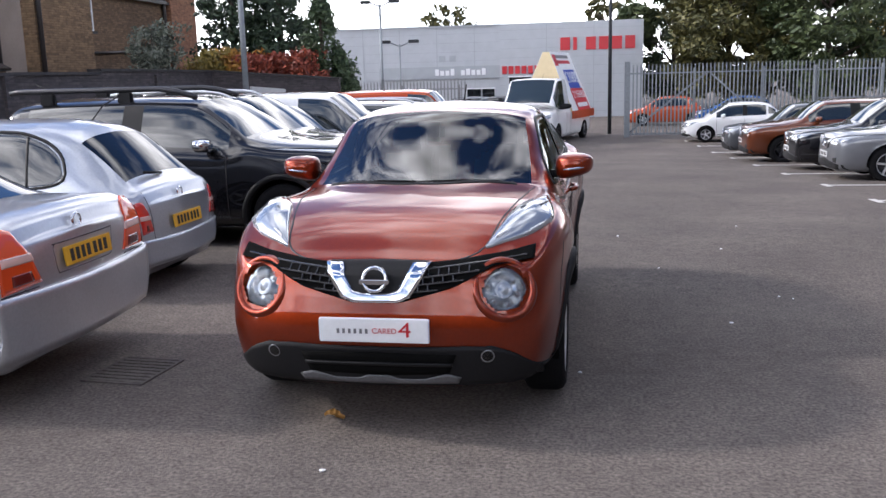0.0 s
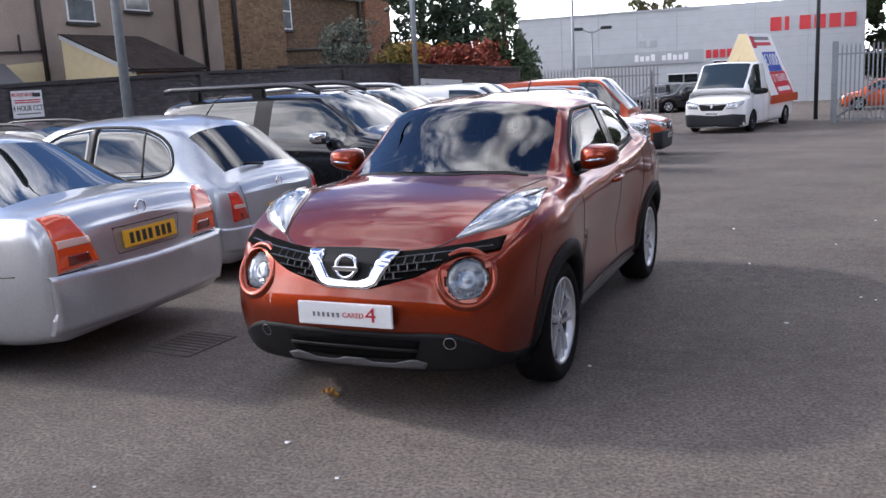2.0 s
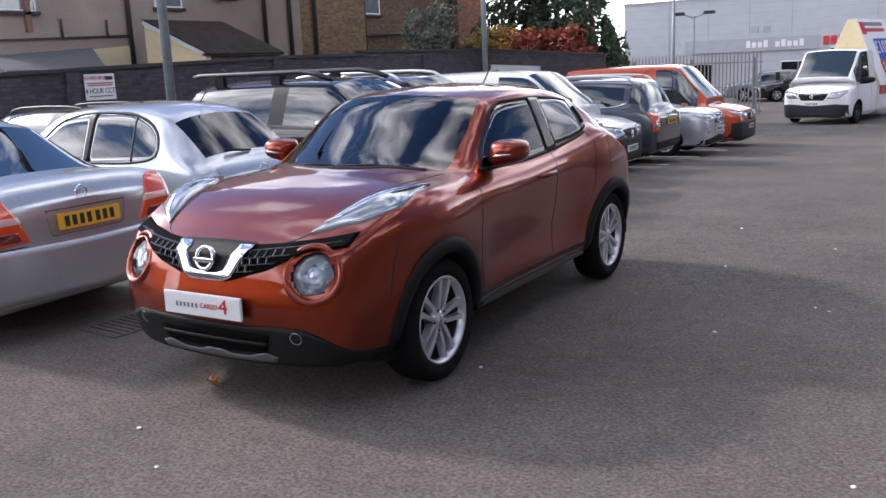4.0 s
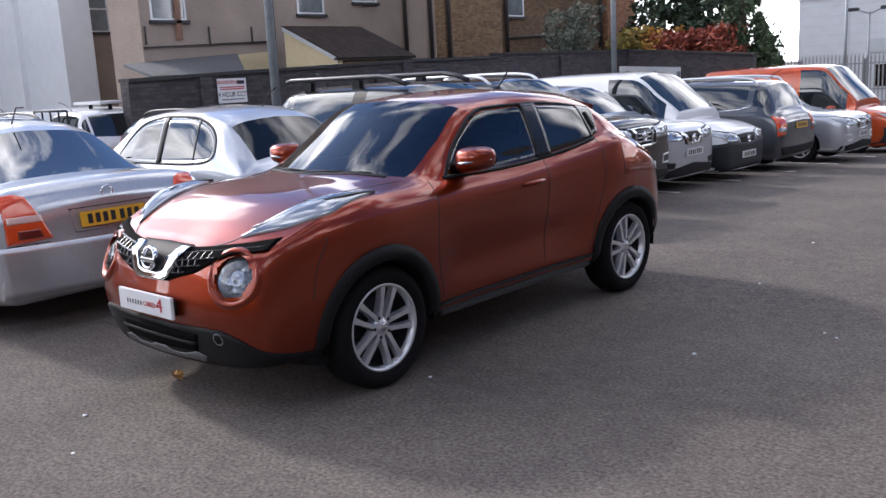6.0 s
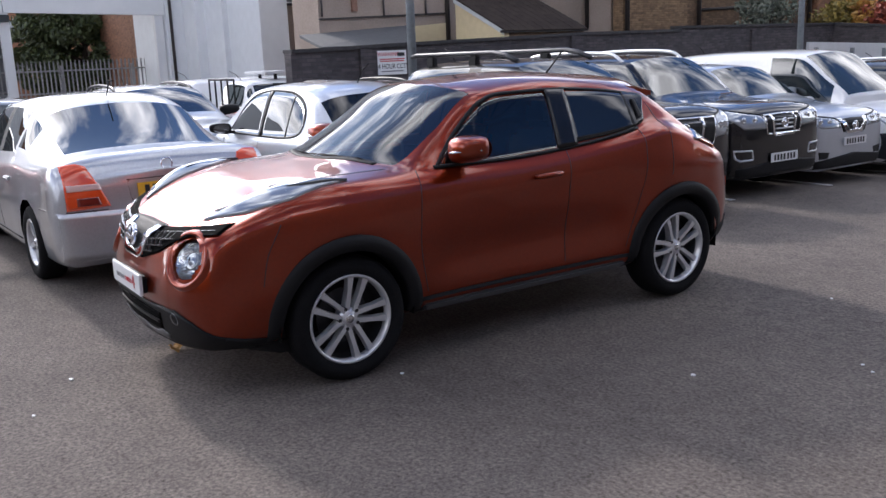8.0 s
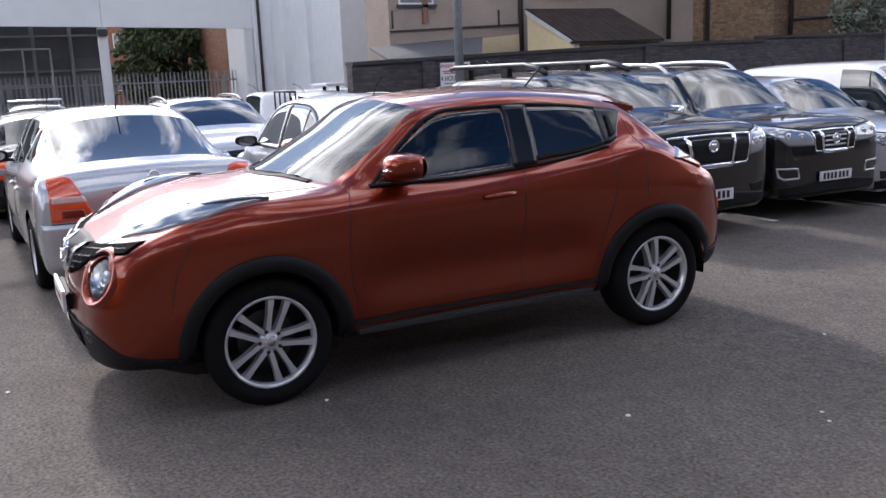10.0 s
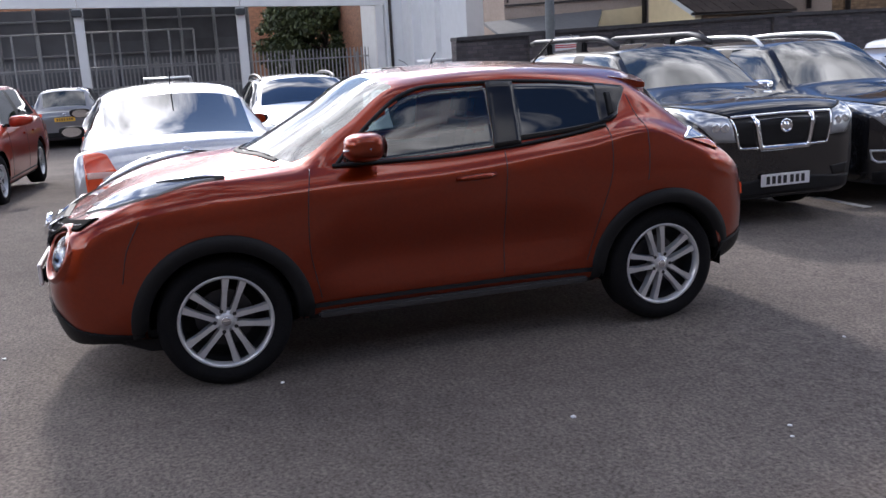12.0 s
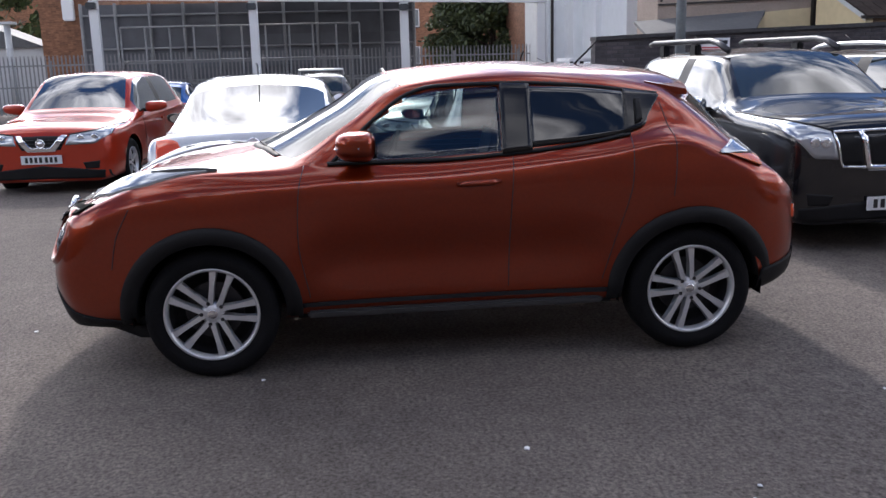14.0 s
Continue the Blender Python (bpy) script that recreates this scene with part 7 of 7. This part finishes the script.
QASH = dict(SUV, W=1.8, H=1.59, wb=2.65, gc=0.2, r=0.34, nose_z=0.92, hood_z=1.04, belt=1.0, belt_r=1.06, xr=-2.95, xg=-3.3, deck_z=1.05, tail_z=1.0)
common_car("red_crossover", at(-7.6, -3.1, -4), "bright red crossover car with chrome grille trim", dict(QASH, screen_m=M_SCREEN_BRIGHT), M_QRED)
# right-hand row, noses to the west
common_car("grey_crossover", at(6.35, 13.9, 180), "mid grey crossover car in a marked bay", dict(QASH, W=1.76, xr=-2.5, xg=-2.85, wb=2.53, ro=0.75), M_MID)
common_car("black_crossover", at(6.25, 17.0, 180), "black crossover car in a marked bay", dict(QASH, W=1.76, xr=-2.5, xg=-2.85, wb=2.53, ro=0.75), M_BLACK)
common_car("copper_crossover", at(5.75, 20.6, 180), "copper brown crossover car in a marked bay", dict(SUV, H=1.64, rim_m=M_ALLOY_DARK), M_COPPER)
common_car("blue_grey_car", at(5.75, 24.1, 180), "dark blue-grey car in a marked bay", QASH, M_GREY)
common_car("white_hatchback", at(5.0, 31.3, 180), "white hatchback parked by a steel gate", HATCH, M_WHITE)
# far side of the yard
common_car("blue_hatchback", at(-23.9, -4.4, 180), "bright blue hatchback seen from behind", HATCH, M_BLUE)

common_car("black_hatchback", at(-10.9, -0.35, 180), "black car parked nose to tail with a silver saloon", dict(QASH, H=1.45, mirror_m=M_PLASTIC), M_BLACK)
common_car("silver_off_roader", at(-7.75, 1.95, 0), "silver off-road car with roof rails", dict(QASH, H=1.49, rails=M_ALLOY_DARK, rail_lift=-0.035, screen_m=M_SCREEN_BRIGHT, mirror_m=M_PLASTIC), M_SILVER)
common_car("dark_blue_estate", at(-7.75, 5.9, 0), "dark blue estate car with dark roof rails", dict(SUV, H=1.47, rails=M_ALLOY_DARK, rail_lift=-0.035), M_GREY)
wp = common_car("white_pickup_truck", at(-12.9, 7.1, 90), "white pickup truck with roof beacon and load rack", dict(SUV, H=1.68, xb=-1.7, xr=-2.3, xg=-2.5, deck_z=1.1, tail_z=1.08, wb=3.0), M_WHITE, "truck")[0]
box("beacon", -1.9, -1.3, -0.55, 0.55, 1.76, 1.82, M_PVC, wp, bevel=0.02)
for y in (-0.4, 0.4):
    tube("beacon_foot", [(-1.6, y, 1.64), (-1.6, y, 1.77)], 0.04, M_PLASTIC, wp)
for y in (-0.7, -0.35, 0, 0.35, 0.7):
    tube("rack_bar", [(-2.62, y, 1.05), (-2.62, y, 1.68)], 0.02, M_PLASTIC, wp)
tube("rack_bar", [(-2.62, -0.7, 1.68), (-2.62, 0.7, 1.68)], 0.02, M_PLASTIC, wp)
av = common_car("white_delivery_van", at(-15.6, 8.0, 90), "white delivery van with blue lettering on its side", dict(VAN, H=1.84), M_WHITE, "van")[0]
for k in range(3):
    box("blue_lettering", -2.05 - k * 0.22, -1.90 - k * 0.22, -0.89, -0.872, 1.25, 1.5, M_BLUEINK, av)
common_car("grey_people_carrier", at(-24.6, -2.6, 180), "grey people carrier with yellow plate", dict(QASH, H=1.62, mirror_m=M_PLASTIC), M_MID)
rk = common_car("dark_red_estate", at(-22.2, 0.15, 180), "dark estate car with a silver roof rack", dict(SUV, H=1.66), M_GREY)[0]
for x in (-1.5, -2.6):
    tube("roof_rack", [(x, -0.62, 1.60), (x, -0.60, 1.74), (x, 0.60, 1.74), (x, 0.62, 1.60)], 0.025, M_ALLOY, rk)

# advertising truck, standing in the gateway
K = 1.15
TRUCK = dict(W=2.05 * K, H=2.25 * K, wb=3.45 * K, fo=0.92 * K, ro=1.0 * K, gc=0.22, r=0.34 * K, nose_z=1.05 * K, hood_z=1.35 * K, xc=0.30 * K, xh=-0.45 * K, xb=-1.0 * K, xr=-1.50 * K, xg=-1.62 * K,
             deck_z=1.0 * K, tail_z=0.98 * K, rw=0.80, belt=1.22 * K, panel_van=True, big_bumper=True, blind_rear=True, back=False, v_grille=False, grille_h=0.36, grille_w=0.55, rim_m=M_ALLOY_DARK, mirror_m=M_PLASTIC, mirror_s=1.5)
truck = common_car("advertising_truck", at(-1.7, 30.7, -104), "white flatbed truck carrying a sloping advertising board", TRUCK, M_WHITE, "truck")[0]
x0, x1, zb, zt, hw, ht = -1.75 * K, -4.35 * K, 1.02 * K, 3.15 * K, 1.03 * K, 0.14
bv = [(x0, -hw, zb), (x0, hw, zb), (x0 - 0.1, ht, zt), (x0 - 0.1, -ht, zt), (x1, -hw, zb), (x1, hw, zb), (x1 + 0.1, ht, zt), (x1 + 0.1, -ht, zt)]
mesh_ob("board_frame", bv, [(0, 1, 2, 3), (5, 4, 7, 6), (3, 2, 6, 7), (0, 4, 5, 1)], M_CREAM, truck)
for s in (1, -1):
    n = Vector((0, s * (zt - zb), hw - ht)).normalized()
    o = n * 0.012
    q = [Vector((x0, s * hw, zb)) + o, Vector((x1, s * hw, zb)) + o, Vector((x1 + 0.1, s * ht, zt)) + o, Vector((x0 - 0.1, s * ht, zt)) + o]
    brd = mesh_ob("poster", q + [v - o for v in q], [(0, 1, 2, 3), (0, 4, 5, 1), (1, 5, 6, 2), (2, 6, 7, 3), (3, 7, 4, 0)], M_PLATE_W, truck)
    xa = Vector((-s, 0, 0))
    ya = n.cross(xa)
    def spot(u, v, lift=0.02):
        c = q[0].lerp(q[1], u).lerp(q[3].lerp(q[2], u), v) + n * lift
        return Matrix(((xa.x, ya.x, n.x, c.x), (xa.y, ya.y, n.y, c.y), (xa.z, ya.z, n.z, c.z), (0, 0, 0, 1)))
    f = (lambda u: u) if s > 0 else (lambda u: 1 - u)
    box("blue_panel", -0.80, 0.80, -0.42, 0.42, -0.004, 0.004, M_BLUEINK, brd, m=spot(0.58, 0.54, 0.012))
    box("red_panel", -0.95, 0.95, -0.50, 0.50, -0.004, 0.004, M_REDINK, brd, m=spot(0.60, 0.19, 0.012))
    words("£1000", spot(0.58, 0.56), 0.52, M_PLATE_W, brd)
    words("2 YEARS", spot(0.60, 0.27), 0.34, M_PLATE_W, brd)
    box("print_bar", -0.75, 0.75, -0.09, 0.09, -0.004, 0.004, M_PLATE_W, brd, m=spot(0.60, 0.10, 0.02))
    box("print_bar", -0.9, 0.9, -0.07, 0.07, -0.004, 0.004, M_GREYINK, brd, m=spot(0.5, 0.92, 0.012))
    box("print_bar", -0.9, 0.9, -0.07, 0.07, -0.004, 0.004, M_REDINK, brd, m=spot(0.5, 0.83, 0.012))
    box("red_logo_block", -0.2, 0.2, -0.25, 0.25, -0.004, 0.004, M_REDINK, brd, m=spot(0.10, 0.86, 0.012))
    box("bed_side", x1 - 0.3, x0 + 0.05, min(s * 1.0 * K, s * 1.06 * K), max(s * 1.0 * K, s * 1.06 * K), 0.78 * K, 1.06 * K, M_ORANGE, truck, bevel=0.01)
box("bed", x1 - 0.3, x0 + 0.05, -1.0 * K, 1.0 * K, 0.80 * K, 1.015 * K, M_WPANEL, truck)
common_car("orange_hatchback", at(3.2, 43, 180), "orange-red hatchback beyond a steel gate", HATCH, M_ORANGE)
common_car("blue_hatchback", at(6.4, 41, 180), "blue hatchback beyond a steel gate", HATCH, M_BLUE)
for k, (x, mm) in enumerate(((-8.3, M_MID), (-6.4, M_BLACK))):
    common_car("parked_car", at(x, 47 - k, 200), "dark car parked before a showroom", QASH, mm)
